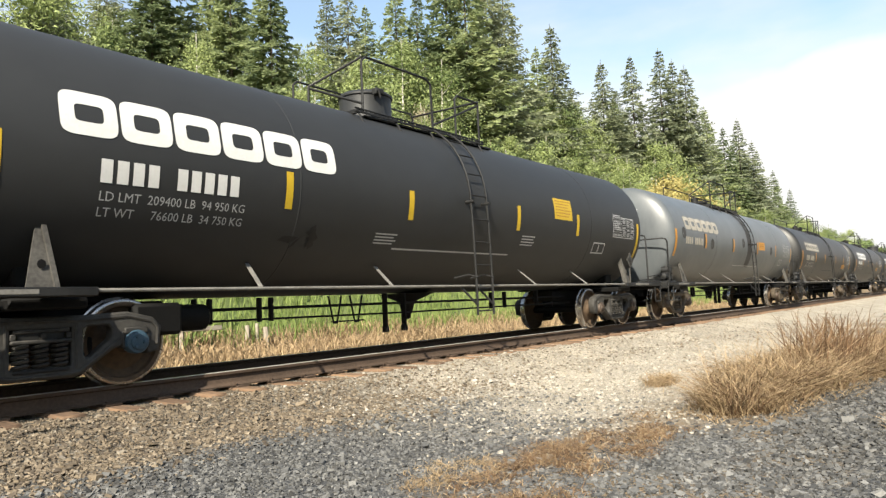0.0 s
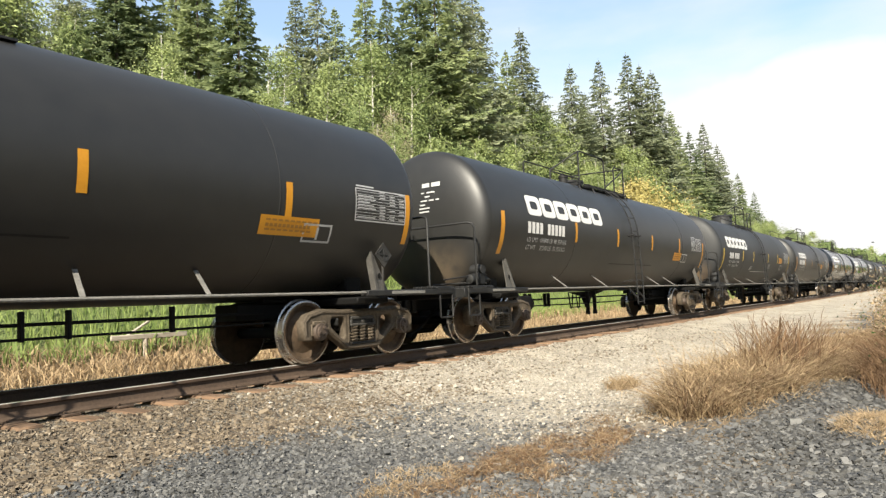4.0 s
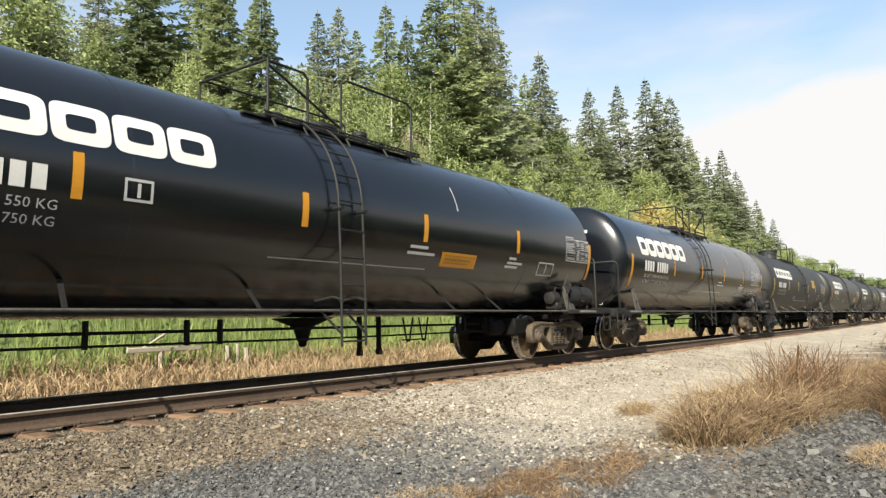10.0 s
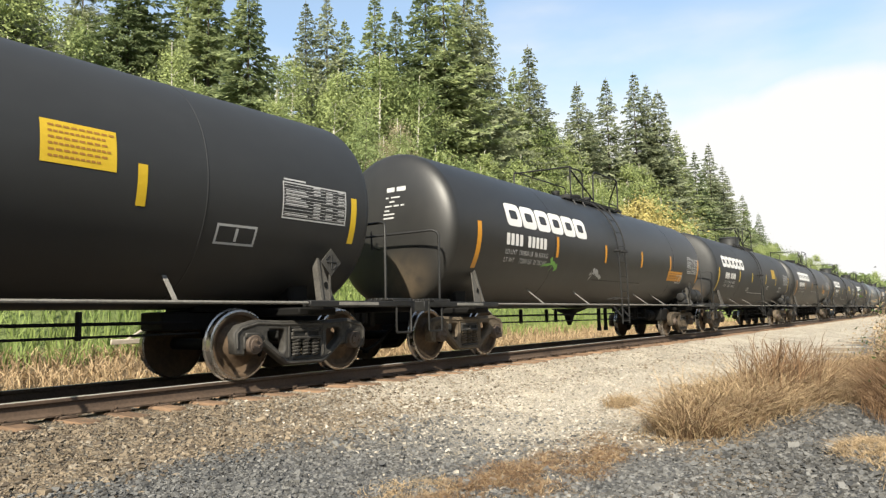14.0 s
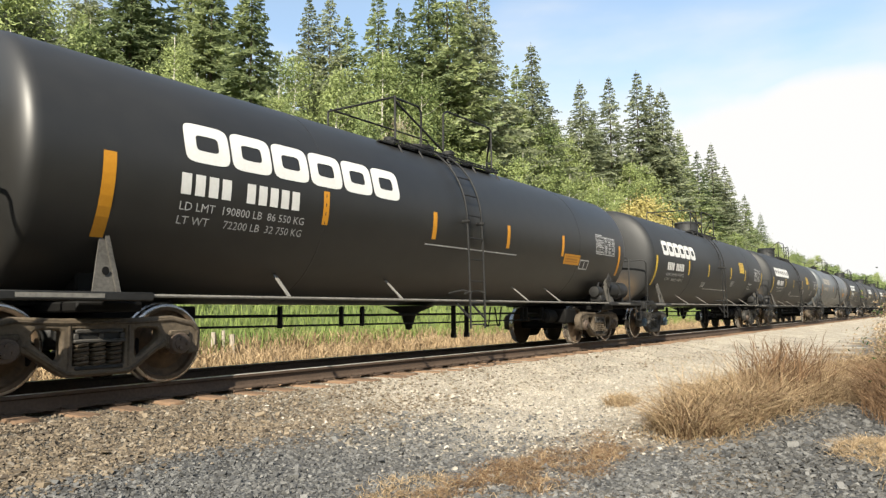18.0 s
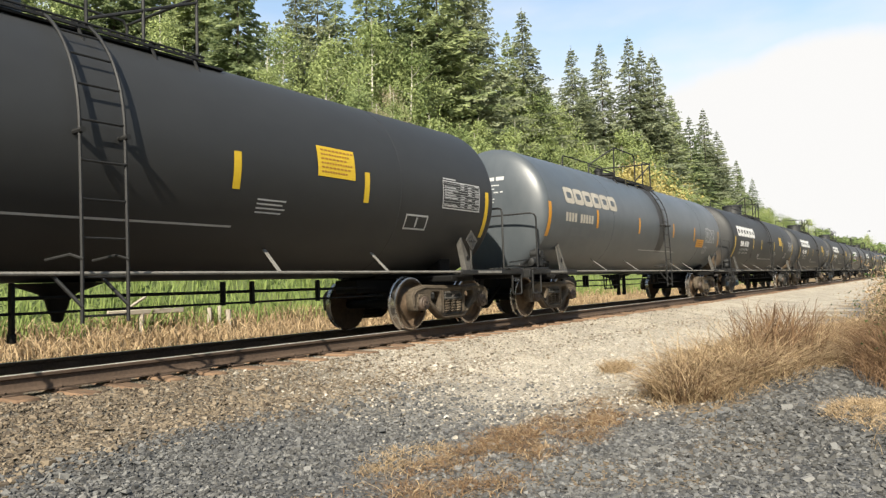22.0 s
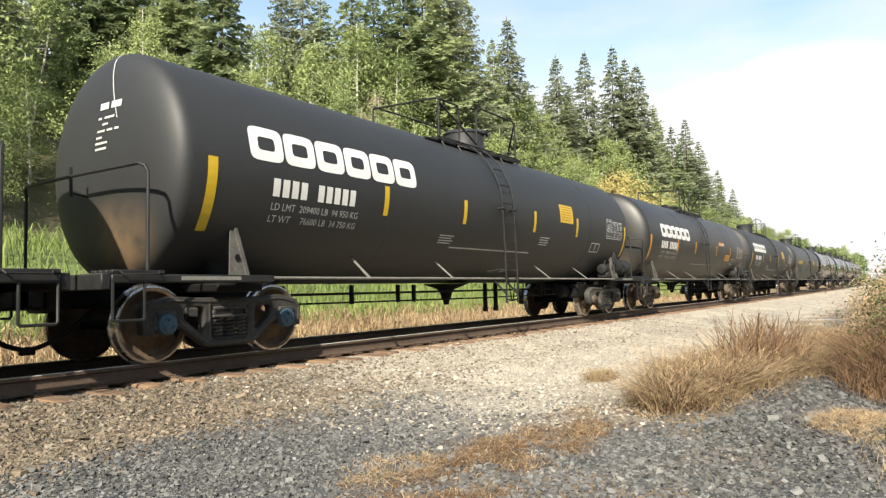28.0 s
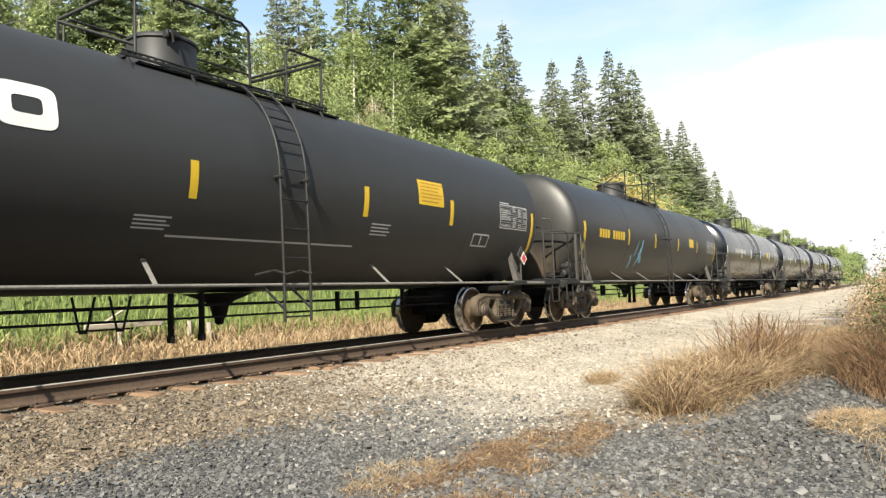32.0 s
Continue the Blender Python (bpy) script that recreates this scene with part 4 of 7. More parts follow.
# what differs on single cars: stripes (x, top, bottom angle), x0, x1 and angles of the rest
DECO = {
    2: {"stripes": ((0.33, 3.8, -32), (3.56, 3.0, -14.5), (6.1, 3.0, -14.4), (9.43, 3.1, -14.1), (12.1, 2.2, -15.7), (14.55, 5, -26)), "logo": (1.24, 4.37, 5.3, 20.8), "marks": (1.22, 3.08, -13.5, -3.8), "placard": (11.66, 12.67, -25.6, -15.4), "ink": "cream"},
    3: {"stripes": ((0.5, 5.0, -28.7), (3.83, 4.4, -13.5), (6.4, 4.2, -13.7), (9.04, 3.2, -13.9), (11.65, 3.8, -13.3), (14.32, 3, -32.5)), "panel": (12.96, 14.09, -9.1, 7.6), "box": (11.95, 12.5, -26, -15)},
    5: {"stripes": ((0.33, 4.3, -31.3), (3.49, 4.1, -14.4), (6.21, 4.2, -13.2), (8.92, 4.4, -13.2), (11.47, 5.2, -12.6), (14.38, 5, -30)), "logo": (1.31, 3.8, 3.9, 16.3), "marks": (1.29, 3.29, -12, -1.2), "placard": (10.17, 11.0, -17.4, -6.9), "box": (13.01, 13.66, -24.1, -13.8), "panel": (12.7, 13.86, -12.2, 6.6), "line": (6.56, 9.66, -19.2, -18.5), "ladder": 7.76},
    6: {"stripes": ((0.25, 5, -31), (3.23, 5.4, -12.8), (6.15, 5.7, -12.2), (8.7, 5.5, -12), (11.58, 5.8, -11.5), (14.75, 4.4, -28)), "logo": (1.1, 4.82, 8.7, 26.5), "marks": (1.12, 3.0, -10.9, -1.5), "placard": (9.19, 10.21, -26.8, -16.8), "box": (12.45, 13.1, -27.4, -16.1), "panel": (13.58, 14.7, -12.7, 6.9), "line": (5.67, 8.86, -30.0, -29.3), "ladder": 6.65},
    7: {"stripes": ((0.4, 3.5, -32), (3.7, 3.6, -13.7), (6.42, 3.2, -13.3), (9.02, 4.6, -13.5), (11.68, 5.1, -13.7), (14.73, 5, -23.5)), "logo": (1.0, 4.77, 4.6, 25), "marks": (1.28, 3.13, -12, -1), "placard": None, "stencil": (11.08, 11.89, -25.7, -18.1), "box": (12.83, 13.42, -28.1, -23.3), "panel": (12.89, 14.15, -14.2, 6.2), "line": (5.6, 8.97, -30.4, -29.8), "ladder": 6.6},
    8: {"stripes": ((0.38, 4.6, -31.5), (3.68, 4.0, -14.1), (6.08, 4.0, -14), (8.83, 1.2, -16.2), (11.14, 2.2, -15.4), (14.38, 3.8, -22)), "logo": (0.91, 4.53, 6.5, 25), "marks": (1.33, 2.95, -11, -1.6), "placard": (10.1, 10.85, -3.2, 13.6)},
    9: {"stripes": ((0.75, 4.7, -30.3), (3.92, 3, -14.7), (6.6, 3, -14), (9.15, 3, -14), (11.65, 3.8, -13.3), (14.55, 5, -26)), "logo": (1.75, 5.5, 5.4, 24.4), "marks": (1.72, 3.43, -9.6, -0.6)},
    0: {"ladder": 7.3},
    4: {"ladder": 7.05, "stripes": ((0.36, 1.0, -35), (3.62, 1.3, -16.8), (5.66, 1.3, -16), (8.94, 2.5, -15.4), (11.29, 2.8, -14.8), (14.47, 3.0, -31))},
    10: {"ladder": 6.86, "stripes": ((0.36, 1.0, -35), (3.62, 1.3, -16.8), (5.93, 1.3, -16), (8.8, 2.5, -15.4), (11.13, 2.8, -14.8), (14.47, 3.0, -31)), "placard": (10.13, 10.87, -3.2, 13.6)},
    13: {"ladder": 6.86, "stripes": ((0.36, 1.0, -35), (3.62, 1.3, -16.8), (5.93, 1.3, -16), (8.8, 2.5, -15.4), (11.13, 2.8, -14.8), (14.47, 3.0, -31)), "placard": (10.13, 10.87, -3.2, 13.6)},
    11: {"stripes": ((0.75, 2.6, -33.2), (3.8, 2.5, -15.5), (6.3, 2.5, -15.3), (8.7, 2.8, -14.6), (11.07, 3.0, -15.0), (14.33, 3, -28)), "logo": (1.6, 5.4, 4.8, 24), "marks": (1.57, 3.36, -10.2, -0.8), "placard": (11.19, 12.0, -21.5, -12.2), "box": (12.04, 12.51, -25, -15.7), "panel": (12.85, 14.0, -8.4, 9.0), "line": (6.1, 9.1, -19.4, -18.6), "line_ink": "panel_grey", "ladder": 7.1},
    12: {"stripes": ((0.3, 1.0, -35), (3.48, 1.3, -16.8), (5.82, 1.3, -16), (8.97, 2.5, -15.4), (11.35, 2.8, -14.8), (14.47, 3.0, -31)), "logo": (0.85, 4.2, 3.2, 21.0), "ladder": 7.03, "placard": (10.36, 11.1, -3.2, 13.6)},
    15: {"stripes": ((0.36, 1.0, -35), (3.93, 1.3, -16.8), (5.74, 1.3, -16), (8.98, 2.5, -15.4), (11.31, 2.8, -14.8), (14.47, 3.0, -31)), "logo": (0.85, 4.22, 3.2, 21.0)},
    17: {"stripes": ((0.36, 1.0, -35), (3.62, 1.3, -16.8), (5.93, 1.3, -16), (8.78, 2.5, -15.4), (11.08, 2.8, -14.8), (14.47, 3.0, -31)), "placard": (10.08, 10.82, -3.2, 13.6)},
    14: {"stripes": ((0.1, 5.2, -25.4), (2.72, 4.5, -13), (5.72, 3.8, -13.6), (8.85, 3.9, -13.3), (11.2, 2.8, -14.7), (14.4, 4, -19)), "placard": (11.54, 12.41, -22.6, -11.8), "box": (12.62, 13.02, -31.4, -21), "panel": (12.62, 13.81, -14.5, 4.4)},
    18: {"stripes": ((0.2, 0.5, -32), (3.29, 0, -17.5), (5.72, 0.6, -17.2), (9.15, 0.6, -16.7), (11.82, 1.4, -15.5), (14.45, 2, -26)), "logo": (1.3, 4.85, 0.3, 17.6), "marks": (1.34, 3.23, -14.7, -5), "placard": (10.85, 11.8, -23.5, -12.9), "box": (12.25, 12.95, -30.2, -19), "panel": (13.2, 14.2, -16.4, 2.8), "line": (5.71, 8.95, -34.1, -33.3), "line_ink": "panel_grey", "ladder": 6.75},
}


def build_markings(car, index, kind, paint, strip):
    look_ = {"tank_gloss": "gloss", "tank_grey": "grey", "tank_pale": "grey"}.get(paint, "dome" if kind == "dome" else "low")
    ink = "cream" if look_ == "grey" else "white"
    deco = DECO.get(index, {})
    ink = deco.get("ink", ink)
    for k, (x, t1, t0) in enumerate(deco.get("stripes", STRIPES[look_])):
        w = 0.07 if k == 0 else 0.055
        piece("reflective_strip", ("strip", x, t1, t0, k, strip), lambda: decal(Geo(), x - w, x + w, t0, t1), strip, car, smooth=False)
        if index == 1 and k in (1, 2, 3):
            piece("paint_patch", ("dark", k), lambda: decal(Geo(), x - w - 0.14, x - w - 0.01, t0, t1), "ink", car, "black painted-over strip")
    if kind == "other":
        if index == 20:
            for k in range(10):
                if k != 4:
                    piece("reporting_mark_bar", ("umark", k), lambda: decal(Geo(), 1.5 + 0.2 * k, 1.65 + 0.2 * k, -9, 0), "yellow", car)
            piece("graffiti", ("graf",), lambda: blob_geo(6, 4.7, -23, 0.95, 19), "graffiti_blue", car, "pale blue sprayed graffiti")["kind"] = "stuff"
        else:
            for k in range(5):
                piece("lettering_bar", ("obar", k), lambda: decal(Geo(), 1.9 + 0.5 * k, 2.3 + 0.5 * k, -4, 3), "panel_grey", car)
        piece("warning_placard", ("oplac",), lambda: decal(Geo(), 10.5, 11.1, -7, 5), "yellow", car, "yellow warning placard")
        data_panel(car, 13.2, 14.3, -12, 5)
        return
    lx0, lx1, lt0, lt1 = deco.get("logo", LOGO[look_])
    step = (lx1 - lx0) / 6
    for k in range(6):
        piece("logo_block", ("logo", lx0, lx1, ink, k), lambda: round_block(Geo(), lx0 + step * k + 0.015, lx0 + step * (k + 1) - 0.015, lt0, lt1), ink, car, "plain rounded block with a slot")
    mx0, mx1, mt0, mt1 = deco.get("marks", MARKS[look_])
    step = (mx1 - mx0) / 10
    for k in range(10):
        if k != 4:
            piece("reporting_mark_bar", ("mark", mx0, mx1, mt0, ink, k), lambda: decal(Geo(), mx0 + step * k, mx0 + step * (k + 0.72), mt0, mt1, 0.005), ink, car)
    if look_ == "grey":
        piece("painted_out_patch", ("patch", index), lambda: decal(Geo(), 1.3, 3.3, -23, -15, 0.003), paint, car)
    else:
        lines = ("LD LMT  209400 LB  94 950 KG", "LT WT     76600 LB  34 750 KG") if kind == "dome" else ("LD LMT  190800 LB  86 550 KG", "LT WT     72200 LB  32 750 KG")
        for k, text in enumerate(lines):
            th = mt0 - 7.0 - 6.4 * k
            piece("weight_line", ("weight", mx0, mt0, kind, k), lambda: lettering(text, mx0, th, 0.14, "panel_grey", (mx1 - mx0) * 1.03), "panel_grey", car)["kind"] = "stuff"
    if kind == "dome":
        if index == 4:
            placard(car, 11.63, 12.42, -14.7, -4.0, "orange")
        else:
            placard(car, *deco.get("placard", (10.3, 11.04, -3.2, 13.6)), "yellow")
        outlined(car, 12.13, 12.72, -28.8, -18.6)
        piece("painted_line", ("line",), lambda: decal(Geo(), 5.7, 8.87, -35.0, -33.9), "panel_grey", car)
        for k in range(4):
            piece("stencil_bar", ("sten", k), lambda: decal(Geo(), 5.26, 5.72 - 0.06 * (k % 2), -26.0 - 1.9 * k, -25.2 - 1.9 * k), "panel_grey", car)
            piece("stencil_bar", ("sten2", k), lambda: decal(Geo(), 9.15, 9.62 - 0.05 * (k % 2), -19.6 - 2.2 * k, -18.8 - 2.2 * k), "panel_grey", car)
        data_panel(car, 13.06, 14.22, -12.4, 6.6)
    else:
        x0, x1, t0, t1 = {5: (10.45, 11.26, -17.1, -6.9), 1: (9.02, 9.9, -6.5, 4.9), 14: (11.76, 12.86, -23, -13), 9: (11.53, 12.9, -26, -14)}.get(index, (9.1, 9.94, -28, -16.5) if look_ == "gloss" else (11.14, 11.9, -24.0, -14.0))
        spot = deco.get("placard", (x0, x1, t0, t1))
        if spot:
            placard(car, *spot, "orange")
        if "stencil" in deco:
            x0, x1, t0, t1 = deco["stencil"]
            for k in range(4):
                piece("stencil_bar", ("stenl", k), lambda: decal(Geo(), x0, x1 - 0.15 * (k % 2), t1 - 2.1 * k - 1.2, t1 - 2.1 * k), "panel_grey", car)
        outlined(car, *deco.get("box", (12.4, 12.93, -28.5, -18.0)))
        lin = deco.get("line", (6.1, 9.4, -33.0, -32.0))
        piece("painted_line", ("linelow", look_, lin), lambda: decal(Geo(), *lin), deco.get("line_ink", "panel_grey" if look_ in ("grey", "gloss") else "gear"), car)
        data_panel(car, *deco.get("panel", (12.95, 14.05, -13.0, 6.0) if index == 1 else (13.35, 14.5, -14.0, 5.0)))
        if index == 18:
            piece("sticker", ("opti",), lambda: decal(Geo(), 9.5, 10.5, 1.2, 6.5), "orange", car, "orange and white sticker")
            piece("sticker_print", ("optiw",), lambda: decal(Geo(), 10.0, 10.48, 1.9, 5.6, 0.007), "panel_grey", car)
        if index == 6:
            outlined(car, 3.7, 4.02, -11.0, -1.5)
    if index == 9:
        piece("graffiti", ("graf9",), lambda: blob_geo(9, 3.7, -21, 0.5, 5), "graffiti_green", car, "green sprayed scribble")["kind"] = "stuff"
        piece("graffiti", ("graf9w",), lambda: blob_geo(12, 6.2, -26, 0.45, 6), "panel_grey", car, "thin white sprayed scribble")["kind"] = "stuff"
    if index in (1,):
        for k, (x, th) in enumerate(((0.75, 2), (3.35, -7), (6.9, 0), (10.9, -6))):
            piece("paint_patch", ("spot", k), lambda: disc_on_tank(x, th, 0.17), "ink", car, "round black paint patch")
    if index == 5:
        piece("paint_chip", ("chip5a",), lambda: decal(Geo(), 9.67, 9.71, 8.7, 12.3), "white", car, "white scrap of a torn sticker")
        piece("paint_chip", ("chip5b",), lambda: decal(Geo(), 10.35, 10.4, -24.2, -21), "panel_grey", car, "pale scrap of a torn sticker")
        piece("paint_patch", ("chip5c",), lambda: disc_on_tank(10.86, -26, 0.05), "panel_grey", car, "small round greyish patch")
        for k, (x, th) in enumerate(((8.6, 14), (11.75, 19), (14.1, 17))):
            piece("paint_patch", ("blot5", k), lambda: disc_on_tank(x, th, 0.05), "dusty", car, "dull blotch in the paint")
        piece("paint_scratch", ("scr5",), lambda: decal(Geo(), 11.93, 11.97, -14, 14, 0.006), "dusty", car, "pale scrape along the weld")
    if paint == "tank_gloss":
        for k, (x0, x1, t) in enumerate(((8.35, 8.8, -16.5), (8.3, 9.0, -20.5), (11.3, 11.55, -17.0), (11.25, 11.8, -20.5), (11.2, 11.65, -23.5))):
            piece("stencil_bar", ("glst", k), lambda: decal(Geo(), x0, x1, t, t + 1.9), "panel_grey", car)
        piece("paint_scratch", ("glscr",), lambda: decal(Geo(), 9.6, 9.63, 12, 30, 0.006), "panel_grey", car, "thin pale scratch in the gloss")
    if index in (0, 15):
        piece("scribble", ("scrib", index), lambda: blob_geo(20 + index, 3.9, -31, 0.35, 7), "gear", car, "faint grey scraped scribble")["kind"] = "stuff"
    piece("end_stencil", ("endbars",), end_bars_geo, "panel_grey", car)["kind"] = "stuff"
    if index == 17:
        piece("pale_streak", ("streak",), end_streak_geo, "panel_grey", car, "pale streak down the rounded end")


def outlined(car, x0, x1, t0, t1):
    xm = (x0 + x1) / 2
    b = piece("outlined_box", ("box", x0, x1, t0), lambda: frame_decal(Geo(), x0, x1, t0, t1, 0.03), "panel_grey", car)
    piece("divider_line", ("boxd", x0, x1, t0), lambda: decal(Geo(), xm - 0.02, xm + 0.02, t0 + 1.8, t1 - 1.8, 0.006), "panel_grey", b)


def disc_on_tank(x, th, r):
    v = [on_tank(x + r * math.cos(2 * math.pi * k / 20), th + math.degrees(r * math.sin(2 * math.pi * k / 20) / R0), 0.006) for k in range(20)]
    return Geo().add(v, [tuple(range(20))])


def end_bars_geo():
    """Small stencilled lines on the rounded end, as bars."""
    g = Geo()
    rows = ((3.08, 0.085, -0.17, -0.35), (3.08, 0.085, -0.4, -0.6), (2.96, 0.028, -0.15, -0.22), (2.96, 0.028, -0.28, -0.48), (2.88, 0.028, -0.24, -0.36), (2.8, 0.028, -0.14, -0.3), (2.8, 0.028, -0.34, -0.46), (2.8, 0.028, -0.5, -0.58), (2.72, 0.028, -0.12, -0.24), (2.65, 0.028, -0.1, -0.36), (2.58, 0.028, -0.1, -0.34))
    for z, h, y0, y1 in rows:
        y0, y1 = y0 + 0.1, y1 + 0.1
        v, f = [], []
        for i in range(5):
            y = y0 + (y1 - y0) * i / 4
            for zz in (z, z + h):
                v.append((head_x(y, zz) - 0.008, y, zz))
            if i:
                f.append((2 * i - 2, 2 * i, 2 * i + 1, 2 * i - 1))
        g.add(v, f)
    return g


def end_streak_geo():
    v, f = [], []
    for i in range(13):
        z, y = 3.84 - 0.075 * i, -0.1 - 0.028 * i
        for dy in (-0.008, 0.01):
            v.append((head_x(y + dy, z) - 0.006, y + dy, z))
        if i:
            f.append((2 * i - 2, 2 * i - 1, 2 * i + 1, 2 * i))
    return Geo().add(v, f)


def placard(car, x0, x1, t0, t1, col):
    p = piece("warning_placard", ("plac", x0, col), lambda: decal(Geo(), x0, x1, t0, t1, 0.005), col, car, col + " emergency warning placard")
    n = 6 if col == "yellow" else 3
    dt = (t1 - t0) / (n + 1)

    def bars():
        g = Geo()
        for k in range(n):
            t = t1 - dt * (k + 0.8)
            h = 0.42 if not (col == "orange" and k == 1) else 0.75
            cell = (x1 - x0) * (0.07 if k % 2 else 0.1)
            x = x0 + (x1 - x0) * 0.09
            while x < x1 - (x1 - x0) * (0.09 + 0.06 * (k % 3)):
                decal(g, x, x + cell * 0.75, t - dt * h * 0.6, t + dt * h * 0.3, 0.008)
                x += cell
        return g
    piece("placard_print", ("placbars", x0, col), bars, "print_brown", p)["kind"] = "stuff"


def data_panel(car, x0, x1, t0, t1):
    p = piece("data_panel_frame", ("dpan", x0, t0), lambda: frame_decal(Geo(), x0, x1, t0, t1, 0.018), "panel_grey", car, "stencilled test data panel")

    def bars():
        g = Geo()
        n = 10
        for k in range(n):
            t = t1 - (t1 - t0) * (k + 1) / (n + 1)
            decal(g, x0 + 0.02, x1 - 0.02, t - 0.16, t + 0.06, 0.006)
            for c in range(4):
                xa = x0 + (x1 - x0) * (0.04 + (0.0, 0.42, 0.62, 0.82)[c])
                if (k * 3 + c * 5 + c * k) % 7 not in (0, 3):
                    decal(g, xa, xa + (x1 - x0) * ((0.34, 0.22, 0.3)[k % 3] if c == 0 else 0.11), t + 0.4, t + 0.98, 0.006)
        decal(g, x0 + 0.02, x0 + 0.4, t1 + 0.8, t1 + 1.7, 0.006)
        return g
    piece("stencil_table", ("dpanbars", x0, t0), bars, "panel_grey", p)["kind"] = "stuff"


def blob_geo(seed, x, th, w, dt, off=0.005):
    """Loose overlapping brush strokes."""
    rng = random.Random(seed)
    g = Geo()
    for k in range(7):
        cx, ct = x + rng.uniform(-w, w) * 0.7, th + rng.uniform(-dt, dt) * 0.6
        a = rng.uniform(0, 3.1)
        lx, lt, wx = 0.3 * w * math.cos(a), 0.5 * dt * math.sin(a), 0.08
        pts = [(cx - lx, ct - lt), (cx + lx * 0.2, ct + lt * 0.9), (cx + lx, ct + lt)]
        v, f = [], []
        for i in range(9):
            u = i / 8
            px = (1 - u) ** 2 * pts[0][0] + 2 * u * (1 - u) * pts[1][0] + u * u * pts[2][0]
            pt = (1 - u) ** 2 * pts[0][1] + 2 * u * (1 - u) * pts[1][1] + u * u * pts[2][1]
            v += [on_tank(px - wx * 0.5, pt - 1.2, off + 0.0004 * k), on_tank(px + wx * 0.5, pt + 1.2, off + 0.0004 * k)]
            if i:
                f.append((2 * i - 2, 2 * i - 1, 2 * i + 1, 2 * i))
        g.add(v, f)
    return g


def build_truck(car, t, brown):
    x = TRUCKS[t]
    at = pose(x, 0, 0)
    truck = piece("truck", ("bolster",), bolster_geo, "gear", car, at=at)
    fmat = "frame_brown" if brown else "frame_grey"
    for y in (-1.0, 1.0):
        key = ("frame", fmat)
        if key not in MESHES:
            MESHES[key] = side_frame_mesh()
            MESHES[key].materials[0] = M[fmat]
        ob = new("side_frame", MESHES[key])
        ob.parent, ob.location = truck, (0, y, 0)
        for k in range(3):
            piece("coil_spring", ("spring", fmat), spring_geo, fmat, truck, at=pose(0.74 + 0.175 * k, y * 1.03, 0.262))
        piece("bolster_end", ("bolend", y), lambda: bolster_end_geo(y), fmat, truck)
    piece("frame_flange", ("flange", fmat), lambda: frame_flange_geo(-1.07), fmat, truck)
    for a in (0, AXLE):
        piece("bearing_adapter", ("adapter", fmat), lambda: adapter_geo(-1.02), fmat, truck, at=pose(a, 0, 0))
    for b in (0.38, AXLE - 0.38):
        piece("brake_beam", ("beam", b), lambda: brake_beam_geo(b), "gear_shaded", truck)
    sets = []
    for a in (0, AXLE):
        axle = piece("wheelset", ("axle",), lambda: Geo().lathe([(-1.02, 0.07), (-0.8, 0.08), (0.8, 0.08), (1.02, 0.07)], "y", 16), "gear_shaded", car, at=pose(x + a, 0, WHEEL))
        for s in (-1, 1):
            turn = pose(0, s * 0.755, 0, 0, 0, 0 if s < 0 else 180)
            piece("wheel", ("wheel", s), wheel_geo if s < 0 else far_wheel_geo, "wheel", axle, at=turn)
            piece("wheel_tread", ("tread",), tread_geo, "tread", axle, "bright worn tread and flange", at=turn)
            cap = "cap_brown" if brown or t else "cap_blue"
            piece("bearing_cap", ("cap", cap), cap_geo, cap, axle, at=pose(0, s * 1.02, 0, 0, 0, 0 if s < 0 else 180))
        sets.append(axle)
    return sets


